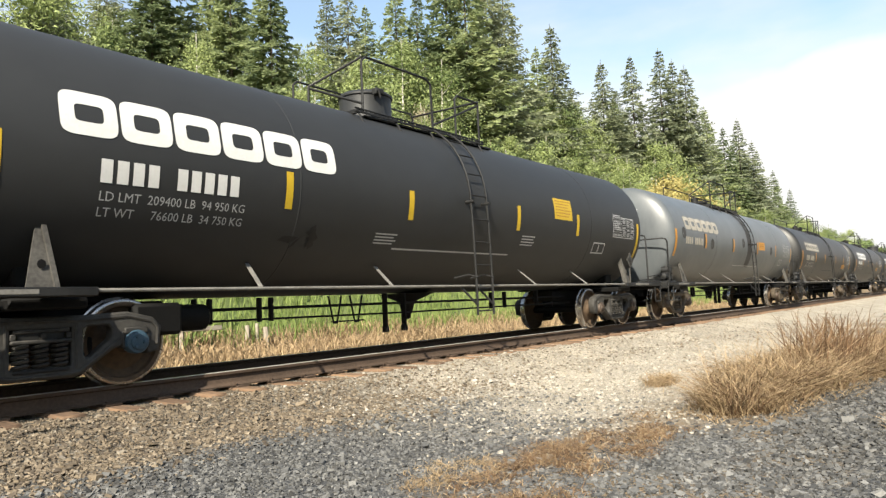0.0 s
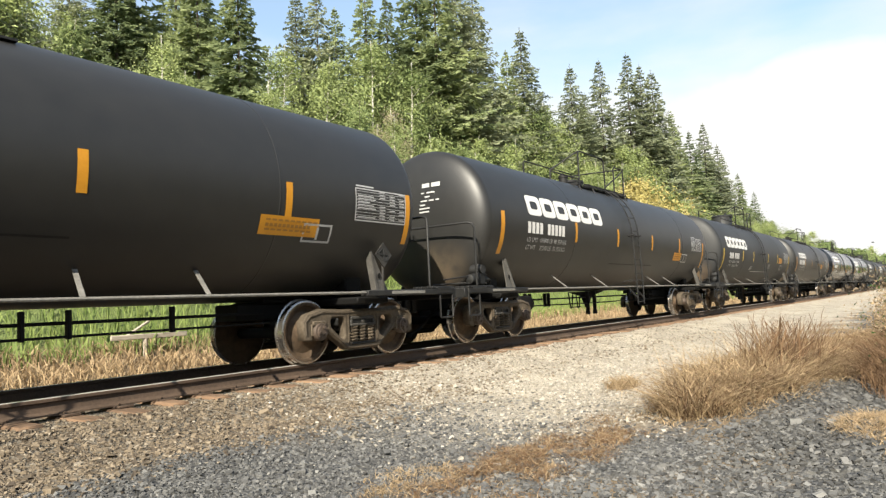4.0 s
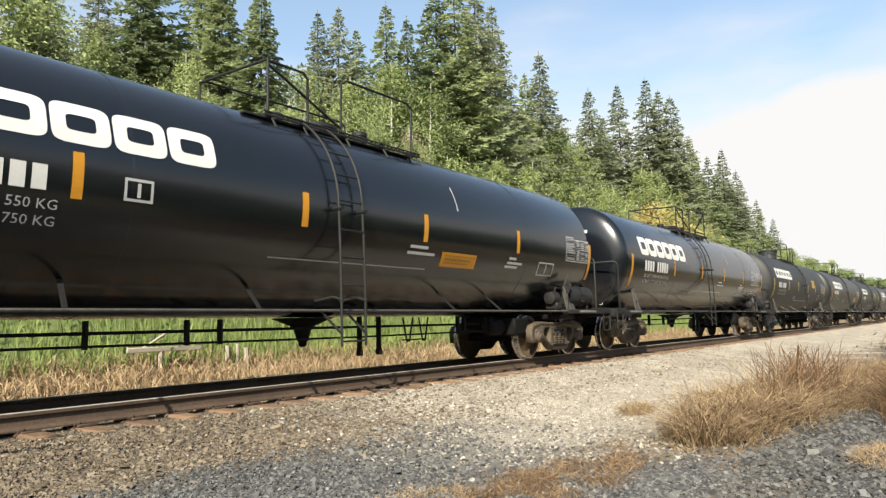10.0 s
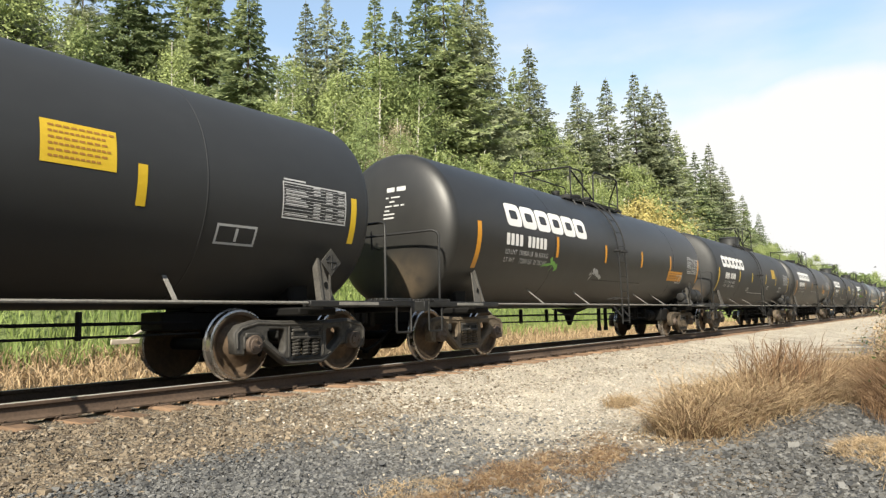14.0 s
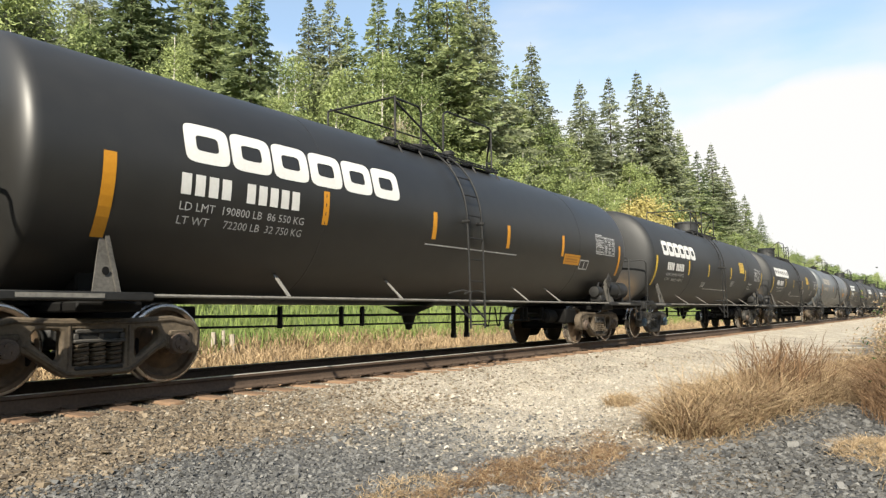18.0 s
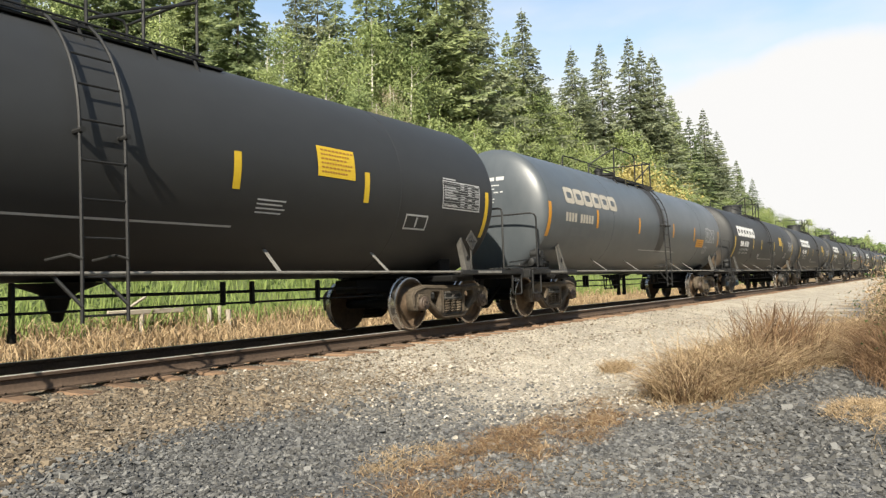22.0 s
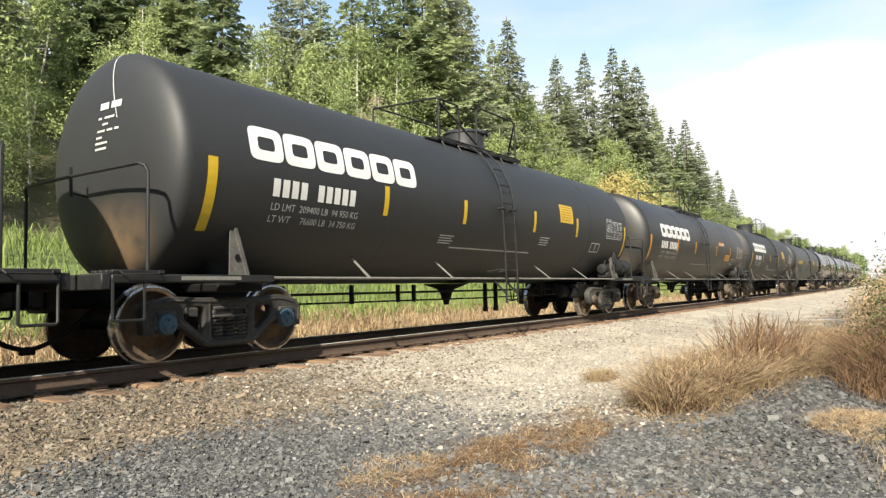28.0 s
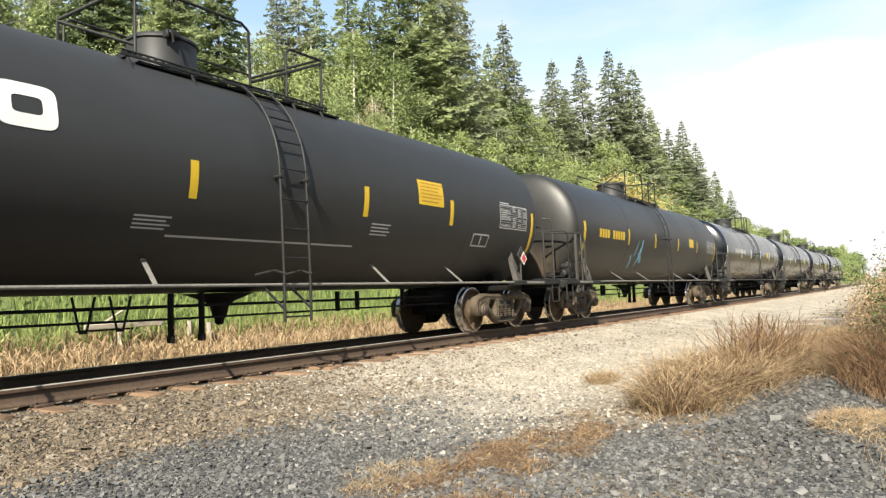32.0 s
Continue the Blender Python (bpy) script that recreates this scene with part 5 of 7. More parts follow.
def build_car(index):
    kind, paint, flip, strip, label = CARS[index]
    dome = kind in ("dome", "other")
    car = thing("tank_car", label, "tank car", group="tank cars of the train")
    tank = piece("tank", ("tank", paint), tank_geo, paint, car)
    for k, x in enumerate((3.8, 11.95)):
        piece("weld_seam", ("seam", paint, k), lambda: ring_geo(x), paint, tank)
    build_markings(car, index, kind, paint, strip)
    lx = DECO.get(index, {}).get("ladder", 7.5 if paint in ("tank_grey", "tank_pale") else 7.13)
    if paint in ("tank_grey", "tank_pale"):
        piece("painted_band", ("band", lx), lambda: decal(Geo(), lx - 0.05, lx + 0.5, -34, 68, 0.004), "ink", car, "black painted band behind the ladder")
    for x in (lx, lx + 0.46):
        piece("ladder_rail", ("lad", x), lambda: ladder_rail(x), "gear", car)
    for k, t in enumerate((60, 46, 32, 18, 4)):
        piece("ladder_rung", ("rungt", k, lx), lambda: rung(lx, lx + 0.46, -(R0 + 0.1) * math.cos(radians(t)), ZC + (R0 + 0.1) * math.sin(radians(t))), "gear", car)
    for k in range(5):
        piece("ladder_rung", ("rungb", k, lx), lambda: rung(lx, lx + 0.46, -1.595, 2.1 - 0.38 * k), "gear", car)
    for k, x in enumerate((lx, lx + 0.46)):
        piece("ladder_bracket", ("ladb", x), lambda: Geo().tube([(x, -1.64, 2.38), (x, -1.4, 2.38)], 0.03, 8), "gear", car)
        piece("ladder_stay", ("lads", x), lambda: Geo().tube([(x, -1.64, 1.12), (x - 0.06, -1.5, 1.17), (x - 0.2, -1.3, 1.12)], 0.015, 6), "gear", car)
        piece("ladder_brace", ("ladc", x), lambda: Geo().tube([(x, -1.62, 0.66), (x - 0.2, -1.42, 0.98)], 0.02, 6), "gear", car)
    for y in (-1.47, 1.47):
        bar = "dusty" if paint == "tank_gloss" else "pale"
        piece("side_rail", ("srail", y, bar), lambda: Geo().tube([(1.2, y, 0.985), (13.6, y, 0.985)], 0.02, 8), bar, car)
    for near in (True, False):
        for x in (3.3, 5.57, 9.57, 11.7 if dome else 11.0):
            bar = "gear" if paint == "tank_gloss" else "pale"
            piece("rail_strut", ("strut", x, near, bar), lambda: strut_geo(x, near), bar, car)
        for s in (-1, 1):
            post = piece("saddle_plate", ("gus", s, near), lambda: gusset_geo(s, near), "dusty", car, smooth=False)
            piece("web_hole", ("ghole", s, near), lambda: hole_disc_geo(s, near), "gear_shaded", post, "dark disc standing for the opening in the web")
            piece("step_stirrup", ("step", s, near), lambda: step_geo(s, near), "gear", car)
    for s in (-1, 1):
        piece("end_platform", ("plat", s), lambda: end_platform_geo(s), "gear", car)
        piece("end_sill", ("esill", s), lambda: end_sill_geo(s), "gear", car)
        for near in (True, False):
            piece("side_sill", ("ssill", s, near), lambda: side_sill_geo(s, near), "gear", car)
            piece("step_board", ("sboard", s, near), lambda: tread_board_geo(s, near), "gear", car)
        piece("sill_label", ("slab", s), lambda: mirrored(Geo().box(-0.1, 0.72, -1.5245, -1.51, 0.955, 1.0, 0.002), s > 0), "pale", car, "worn pale stencil strip")
        piece("end_handrail", ("erail", s), lambda: end_rail_geo(s), "gear", car)
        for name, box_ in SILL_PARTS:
            piece(name, (name, s), lambda: mirrored(Geo().box(*box_), s > 0), "gear_shaded", car)
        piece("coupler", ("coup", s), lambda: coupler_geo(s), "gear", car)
        piece("air_hose", ("hose", s), lambda: hose_geo(s), "gear_shaded", car, "black rubber air hose")
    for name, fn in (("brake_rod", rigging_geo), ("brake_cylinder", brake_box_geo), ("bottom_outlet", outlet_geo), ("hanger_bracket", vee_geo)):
        piece(name, (name, flip), lambda: fn(flip), "gear_shaded", car)
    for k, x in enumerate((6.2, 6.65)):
        piece("skid_post", ("skid", k, flip), lambda: skid_geo(flip, x), "gear_shaded", car)
    piece("top_walkway", ("walkway", flip), lambda: platform_geo(flip), "gear", car)
    for k in range(8):
        piece("top_railing", ("trail", k, flip), lambda: railing_geo(flip, k), "gear", car)
    if dome:
        d = piece("manway_dome", ("dome", flip), lambda: dome_geo(flip), "tank_matte", car)
        piece("hatch_bolt", ("hatch", flip), lambda: hatch_geo(flip), "gear", d)
    else:
        for name, x, y, r, top in (("manway_cover", 7.0, 0.1, 0.34, 4.1), ("relief_valve", 6.15, -0.1, 0.12, 4.14), ("vent_valve", 7.9, 0.0, 0.1, 4.1)):
            piece(name, (name, flip), lambda: fitting_geo(flip, x, y, r, top), "gear", car)
    if flip:
        piece("air_reservoir", ("res",), reservoir_geo, "gear", car)
        piece("brake_valve", ("valve",), valve_geo, "gear", car)
    else:
        piece("brake_valve", ("valvel",), valves_left_geo, "gear", car)
    dx = 13.62 if flip else 13.94
    d = piece("placard_holder", ("dia", dx), lambda: diamond_geo(dx), "frame_grey", car)
    piece("placard_clip", ("diacross", dx), lambda: placard_cross_geo(dx), "gear", d)
    if flip:
        wheel_ = piece("brake_wheel", ("bwheel",), brake_wheel_geo, "gear", car)
        piece("brake_gear_box", ("bbox",), brake_gear_box_geo, "gear", wheel_)
    if kind == "other":
        piece("corner_ladder", ("cladder",), corner_ladder_geo, "frame_grey", car)
        piece("corner_handrail", ("choop",), corner_hoop_geo, "frame_grey", car)
    if index == 19:
        for name_, mat_, r, y, label_ in (("hazard_placard", "white", 0.15, -1.468, "white hazard diamond with a red print"), ("hazard_print", "red", 0.105, -1.474, "red diamond print")):
            piece(name_, ("haz", name_), lambda: Geo().add([(dx + 0.06 - r, y, 1.49), (dx + 0.06, y, 1.49 - r), (dx + 0.06 + r, y, 1.49), (dx + 0.06, y, 1.49 + r)], [(0, 1, 2, 3)]), mat_, d, label_)
    brown = paint != "tank_matte" or index % 3 == 1
    return car, build_truck(car, 0, brown) + build_truck(car, 1, brown)


TRAIN = [build_car(i) for i in range(len(CARS))]


def place(index, t):
    """The car's leading axle along the track at t seconds."""
    return index * LC - travelled(t) + OFFSET[index]


def motions():
    times = [2.0 * k for k in range(17)]
    for i, (car, sets) in enumerate(TRAIN):
        walk(car, [(t, pose(place(i, t), D, 0)) for t in times])
        for ax in sets:
            local = ax.location.x
            rows = []
            for k in range(32 * FPS + 1):
                x = place(i, k / FPS) + local
                if -9 < x < 60:
                    rows.append((k / FPS, pose(local, 0, WHEEL, 0, math.degrees(x / WHEEL) % 360, 0)))
            if not rows:
                rows = [(0.0, pose(local, 0, WHEEL))]
            walk(ax, [(0.0, rows[0][1])] * (rows[0][0] > 0) + rows + [(32.0, rows[-1][1])] * (rows[-1][0] < 32))


# ---- ground ----
def ramp(v, pts):
    """Straight-line interpolation through (at, value) pairs."""
    if v <= pts[0][0]:
        return pts[0][1]
    for (a, p), (b, q) in zip(pts, pts[1:]):
        if v <= b:
            u = (v - a) / (b - a)
            return p + (q - p) * u * u * (3 - 2 * u)
    return pts[-1][1]


SLOPE = ((-600, -0.8), (-8, -0.8), (-2, -0.6), (3.6, -0.55), (5.6, -0.38), (6.4, -0.25), (6.8, -0.225), (9.9, -0.225), (11.0, -0.45), (12.4, -0.2), (13.5, 0.1), (18, 2.0), (21, 2.9), (30, 7.5), (45, 16.0), (70, 21.0), (200, 24.0), (600, 24.0))


def ground_z(x, y):
    z = ramp(y, SLOPE)
    if y > 11:
        fade = 1 - 0.75 * ramp(x, ((90, 0), (320, 1)))
        z = (z + 0.5) * fade - 0.5
    z += 0.22 * math.exp(-((x - 6.4) / 1.3) ** 2 - ((y - 0.5) / 0.9) ** 2)
    z += 0.16 * math.exp(-((x - 9.0) / 2.0) ** 2 - ((y - 1.6) / 1.1) ** 2)
    if -6 < x < 40 and -6 < y < 16 and not 6.6 < y < 9.8:
        calm = ramp(x, ((10, 1), (17, 0)))
        z += 0.05 * calm * noise.noise((x * 0.6, y * 0.6, 0)) + 0.02 * calm * noise.noise((x * 2.1, y * 2.1, 3))
    elif y > 16 or y < -6:
        z += 0.35 * noise.noise((x * 0.08, y * 0.08, 0))
    return z


def spaced(stops):
    """Grid lines: (from, to, step) stretches."""
    vals = []
    for a, b, s in stops:
        n = max(1, round((b - a) / s))
        vals += [a + (b - a) * i / n for i in range(n)]
    return vals + [stops[-1][1]]


GX = spaced(((-1200, -60, 190), (-60, -6, 3), (-6, 0, 0.6), (0, 16, 0.14), (16, 40, 0.6), (40, 140, 2), (140, 400, 20), (400, 2400, 250)))
GY = spaced(((-1200, -60, 190), (-60, -6, 3), (-6, -1, 0.5), (-1, 7, 0.14), (7, 16, 0.4), (16, 60, 2), (60, 300, 20), (300, 1500, 200)))


def ground_material():
    m = bpy.data.materials.new("gravel_ballast_and_meadow_soil")
    m.use_nodes = True
    nt = m.node_tree
    bsdf = nt.nodes["Principled BSDF"]
    bsdf.inputs["Roughness"].default_value = 0.9
    tc = nt.nodes.new("ShaderNodeTexCoord")
    pos = tc.outputs["Object"]
    xyz = nt.nodes.new("ShaderNodeSeparateXYZ")
    nt.links.new(pos, xyz.inputs[0])

    def tex(scale, detail=4.0):
        n = nt.nodes.new("ShaderNodeTexNoise")
        n.inputs["Scale"].default_value, n.inputs["Detail"].default_value = scale, detail
        nt.links.new(pos, n.inputs["Vector"])
        return n.outputs["Fac"]

    def cells(scale):
        n = nt.nodes.new("ShaderNodeTexVoronoi")
        n.inputs["Scale"].default_value = scale
        nt.links.new(pos, n.inputs["Vector"])
        return n

    def remap(v, a, b, c=0.0, d=1.0):
        n = nt.nodes.new("ShaderNodeMapRange")
        n.interpolation_type = "SMOOTHSTEP"
        for k, x in zip(("From Min", "From Max", "To Min", "To Max"), (a, b, c, d)):
            n.inputs[k].default_value = x
        nt.links.new(v, n.inputs["Value"])
        return n.outputs[0]

    def math_(op, a, b):
        n = nt.nodes.new("ShaderNodeMath")
        n.operation = op
        for s, v in zip(n.inputs, (a, b)):
            if isinstance(v, (int, float)):
                s.default_value = v
            else:
                nt.links.new(v, s)
        return n.outputs[0]

    def mix(f, a, b):
        n = nt.nodes.new("ShaderNodeMix")
        n.data_type = "RGBA"
        nt.links.new(f, n.inputs["Factor"])
        for s, v in (("A", a), ("B", b)):
            if isinstance(v, tuple):
                n.inputs[s].default_value = (*v, 1)
            else:
                nt.links.new(v, n.inputs[s])
        return n.outputs["Result"]

    small, mid_ = cells(38.0), cells(17.0)
    bw = nt.nodes.new("ShaderNodeRGBToBW")
    nt.links.new(small.outputs["Color"], bw.inputs[0])
    bits = bw.outputs[0]
    grey = mix(bits, (0.026, 0.0265, 0.028), (0.112, 0.11, 0.107))
    tan = mix(bits, (0.05, 0.04, 0.028), (0.17, 0.146, 0.114))
    pale = mix(bits, (0.27, 0.232, 0.178), (0.47, 0.42, 0.335))
    wob = math_("MULTIPLY_ADD", tex(0.7), 2.4)
    nt.nodes[-1].inputs[2].default_value = -1.2
    yy = math_("ADD", xyz.outputs["Y"], wob)
    col = mix(remap(yy, 4.4, 5.6), grey, tan)
    # the trodden pale strip between the wheel ruts and the rails, further along
    along = math_("MULTIPLY", remap(xyz.outputs["X"], 3.8, 8.5), remap(yy, 1.8, 3.2))
    col = mix(along, col, pale)
    straw = mix(tex(9.0), (0.11, 0.076, 0.042), (0.28, 0.2, 0.11))
    dry = math_("MULTIPLY", remap(tex(0.55), 0.5, 0.6), remap(yy, 3.9, 2.4))
    dry = math_("MULTIPLY", dry, remap(xyz.outputs["X"], 2.0, 5.0))
    col = mix(dry, col, straw)
    col = mix(remap(yy, 10.2, 11.2), col, straw)
    slate = mix(bits, (0.026, 0.025, 0.023), (0.09, 0.087, 0.081))
    heap = math_("MULTIPLY", remap(xyz.outputs["X"], 4.6, 6.2), remap(xyz.outputs["Y"], 1.9, 1.1))
    col = mix(heap, col, slate)
    verge = math_("MULTIPLY", remap(xyz.outputs["X"], 11.0, 16.0), remap(yy, 2.1, 1.2))
    col = mix(verge, col, straw)
    green = mix(tex(5.0), (0.07, 0.11, 0.025), (0.17, 0.2, 0.06))
    col = mix(remap(yy, 13.4, 15.0), col, green)
    col = mix(remap(yy, 0.2, -1.2), col, mix(tex(4.0), (0.1, 0.08, 0.04), (0.24, 0.19, 0.08)))
    floor = mix(tex(3.0), (0.05, 0.045, 0.02), (0.12, 0.11, 0.05))
    col = mix(remap(yy, 18.0, 20.0), col, floor)
    stain = remap(tex(1.4), 0.3, 0.7, 0.75, 1.1)
    shade = nt.nodes.new("ShaderNodeVectorMath")
    shade.operation = "SCALE"
    nt.links.new(col, shade.inputs[0])
    nt.links.new(stain, shade.inputs["Scale"])
    nt.links.new(shade.outputs[0], bsdf.inputs["Base Color"])
    bump = nt.nodes.new("ShaderNodeBump")
    bump.inputs["Strength"].default_value, bump.inputs["Distance"].default_value = 0.8, 0.03
    hh = math_("ADD", small.outputs["Distance"], mid_.outputs["Distance"])
    nt.links.new(hh, bump.inputs["Height"])
    bump.invert = True
    nt.links.new(bump.outputs[0], bsdf.inputs["Normal"])
    return m


def build_ground():
    v = [(x, y, ground_z(x, y)) for y in GY for x in GX]
    nx = len(GX)
    f = [(j * nx + i, j * nx + i + 1, (j + 1) * nx + i + 1, (j + 1) * nx + i) for j in range(len(GY) - 1) for i in range(nx - 1)]
    me = bpy.data.meshes.new("ground")
    me.from_pydata(v, [], f)
    me.polygons.foreach_set("use_smooth", [True] * len(f))
    me.materials.append(ground_material())
    return tagged(new("ground", me), "grey gravel, tan ballast and grassy verge beside a railway", "ground", kind="structure")


ground = build_ground()


# ---- track ----
def build_track():
    track = thing("railway_track", "single railway track on timber ties in stone ballast", "railway track", (0, D, 0), kind="structure")
    prof = [(-0.07, -0.18), (0.07, -0.18), (0.07, -0.165), (0.02, -0.145), (0.009, -0.13), (0.009, -0.05), (0.036, -0.035), (0.036, -0.008), (0.028, -0.001), (-0.028, -0.001), (-0.036, -0.008), (-0.036, -0.035), (-0.009, -0.05), (-0.009, -0.13), (-0.02, -0.145), (-0.07, -0.165)]
    for s in (-1, 1):
        g = Geo()
        n = len(prof)
        xs = spaced(((-90, 0, 15), (0, 60, 4), (60, 900, 60)))
        v = [(x, s * 0.753 + p, z) for x in xs for p, z in prof]
        f = [(i * n + k, (i + 1) * n + k, (i + 1) * n + (k + 1) % n, i * n + (k + 1) % n) for i in range(len(xs) - 1) for k in range(n)]
        g.add(v, f)
        rail = piece("rail", ("rail", s), lambda: g, "rail_side", track)
        piece("rail_head_top", ("railtop", s), lambda: Geo().box(-90, 900, s * 0.753 - 0.029, s * 0.753 + 0.029, -0.004, 0.003, 0.002), "rail_top", rail, "bright worn running surface")
    rng = random.Random(4)
    for k in range(8):
        w = 0.11 + 0.012 * rng.random()
        MESHES["tie", k] = Geo().box(-w, w, -1.26 - 0.16 * rng.random(), 1.3, -0.36, -0.183 - 0.024 * rng.random(), 0.02).mesh("tie", M["tie"])
        MESHES["plate", k] = Geo().box(-0.09, 0.09, -0.18, 0.18, -0.2, -0.172, 0.006).box(-0.05, -0.03, -0.11, -0.08, -0.172, -0.15, 0.003).box(0.03, 0.05, 0.08, 0.11, -0.172, -0.15, 0.003).mesh("tie_plate", M["rail_side"])
    for i in range(220):
        x = -14 + 0.53 * i + rng.uniform(-0.03, 0.03)
        ob = new("tie", MESHES["tie", rng.randrange(8)])
        ob.parent, ob.location, ob.rotation_euler.z = track, (x, rng.uniform(-0.06, 0.06), 0), rng.uniform(-0.06, 0.06)
        if x < 30:
            p = new("tie_plate", MESHES["plate", rng.randrange(8)])
            p.parent, p.location = track, (x, -0.753, 0)
    return track


track = build_track()


# ---- plants ----
def leaf_mesh(name, verts, faces, mat):
    me = bpy.data.meshes.new(name)
    me.from_pydata(verts, [], faces)
    me.materials.append(M[mat])
    return me


class Leaves:
    """Many small pointed leaves or needle sprays in one mesh."""

    def __init__(self, seed):
        self.r, self.v = np.random.default_rng(seed), []

    def add(self, centre, along, across):
        """Arrays of centres, half-lengths and half-widths, one row a leaf."""
        self.v.append(np.stack([centre - along, centre + along * 0.6 + across, centre + along - across * 0.7], 1).reshape(-1, 3))

    def scatter(self, centre, size, out=None):
        """Leaves of about one size; with out they turn their faces outwards and up."""
        n = len(centre)
        face = self.r.normal(size=(n, 3))
        face /= np.linalg.norm(face, axis=1, keepdims=True)
        if out is not None:
            face = 0.75 * face + 0.85 * out + np.array([0, 0, 0.35])
            face /= np.linalg.norm(face, axis=1, keepdims=True)
        a = np.cross(face, self.r.normal(size=(n, 3)))
        a /= np.linalg.norm(a, axis=1, keepdims=True)
        b = np.cross(face, a)
        s = size * self.r.uniform(0.6, 1.3, (n, 1))
        self.add(centre, a * s, b * s * 0.62)

    def mesh(self, name, mat):
        v = np.concatenate(self.v)
        return leaf_mesh(name, v.tolist(), [(i, i + 1, i + 2) for i in range(0, len(v), 3)], mat)


def conifer(seed, h, spread, mat, step=0.19, low=0.12, gaps=0.12):
    """Meshes of a spruce: trunk, and uneven whorls of boughs whose side twigs are thin sprays of needles."""
    rng = np.random.default_rng(seed)
    trunk = Geo().tube([(0, 0, -0.4), (0.03, 0, h * 0.5), (0, 0, h * 0.99)], 0.009 * h, 6, r1=0.02)
    L = Leaves(seed)
    z = h * low
    up = np.array([0, 0, 1.0])
    lop = rng.uniform(0, 6.28)
    while z < h * 0.985:
        u = z / h
        reach = 0.07 + spread * (1 - u) ** 1.05 * (0.7 + 0.3 * min(1, (u - low) * 6)) * rng.uniform(0.78, 1.12)
        n = 7 if u < 0.8 else 6
        turn = rng.uniform(0, 6.28)
        for k in range(n):
            if rng.random() < gaps:
                continue
            a = turn + 2 * math.pi * (k + rng.uniform(-0.3, 0.3)) / n
            ln = (reach * rng.uniform(0.55, 1.1) + 0.12) * (1 + 0.14 * math.cos(a - lop))
            droop = rng.uniform(0.12, 0.42) * (1 - 0.8 * u) - 0.32 * max(0, u - 0.72)
            lift_ = rng.uniform(0.15, 0.4) * (1 - 0.5 * u)
            m = max(4, int(ln / step))
            s_ = 0.1 + 0.92 * (np.arange(m) + rng.uniform(0.1, 0.9, m)) / m
            d = np.array([math.cos(a), math.sin(a), 0])
            side = np.array([-d[1], d[0], 0])
            c = d * (s_ * ln)[:, None]
            c[:, 2] = z - droop * ln * s_ + lift_ * droop * 2 * ln * s_ ** 2.5
            full = min(0.22 + 0.36 * ln ** 0.5, 0.07 + 0.55 * ln) * np.sin(np.pi * np.clip(0.22 + 0.78 * s_, 0, 1)) ** 0.7
            for sg in (-1, 1):
                ang = rng.uniform(0.45, 1.1, (m, 1))
                way = d * np.cos(ang) + side * sg * np.sin(ang) + up * rng.normal(-0.22, 0.2, (m, 1))
                half = 0.5 * full[:, None] * rng.uniform(0.6, 1.25, (m, 1))
                face = up * 0.7 + d * 0.55 + rng.normal(0, 0.5, (m, 3))
                ac = np.cross(way, face)
                ac *= (0.075 + 0.06 * rng.random((m, 1))) * (0.9 + 1.6 * step) / (np.linalg.norm(ac, axis=1, keepdims=True) + 1e-6)
                L.add(c + way * half * 0.9, way * half, ac)
            tip = d * ln * 0.55 + up * (z - droop * ln * 0.5)
            L.add(tip[None], (d * ln * 0.42 - up * droop * ln * 0.35)[None], (up * 0.05 + side * 0.05 * ln)[None])
        z += (0.3 + 0.22 * rng.random() + 0.012 * (h - z)) * (0.75 + step)
    tip = np.zeros((9, 3)) + np.array([0, 0, h * 0.955])
    tip[:, 2] += np.linspace(0, h * 0.045, 9)
    L.scatter(tip, 0.12)
    return trunk.mesh("trunk", M["bark_dark"]), L.mesh("crown", mat)


def broadleaf(seed, h, spread, mat, bark, n_clumps=80, leaves=100, low=0.08, size=0.085):
    """Meshes of a birch or alder: trunk with limbs, and a loose crown."""
    rng = np.random.default_rng(seed)
    g = Geo()
    lean = rng.normal(0, 0.04, 2)
    tr = [(lean[0] * h * u + 0.12 * math.sin(5 * u + seed), lean[1] * h * u + 0.1 * math.cos(4 * u + seed), -0.3 + h * 0.9 * u) for u in (0, 0.15, 0.35, 0.55, 0.75, 1)]
    g.tube(tr, 0.009 * h + 0.025, 6, r1=0.015)
    L = Leaves(seed)
    for k in range(n_clumps):
        u = low + (1 - low) * ((k + rng.random()) / n_clumps)
        base = np.array([np.interp(u * 0.95, np.linspace(0, 1, 6), [p[i] for p in tr]) for i in range(3)])
        a = rng.uniform(0, 2 * math.pi)
        wide = spread * math.sin(math.pi * min(1, 0.14 + 0.83 * (u - low) / (1 - low)) ** 0.8) * rng.uniform(0.4, 1.12)
        way = np.array([math.cos(a), math.sin(a), rng.uniform(0.1, 0.7)])
        tip = base + way * wide
        if k % 4 == 0:
            mid = (base + tip) / 2 - np.array([0, 0, 0.1 * wide])
            g.tube([base, mid, tip], 0.014 + 0.003 * h * (1 - u), 4, r1=0.006)
        n = int(leaves * rng.uniform(0.6, 1.3))
        r = (0.36 + 0.16 * wide) * rng.uniform(0.7, 1.2)
        off = rng.normal(0, 1, (n, 3)) * np.array([r, r, r * 0.85]) * 0.62
        out = off / r + 0.6 * way
        L.scatter(tip + off, size, out / (np.linalg.norm(out, axis=1, keepdims=True) + 0.2))
    return g.mesh("trunk", M[bark]), L.mesh("crown", mat)


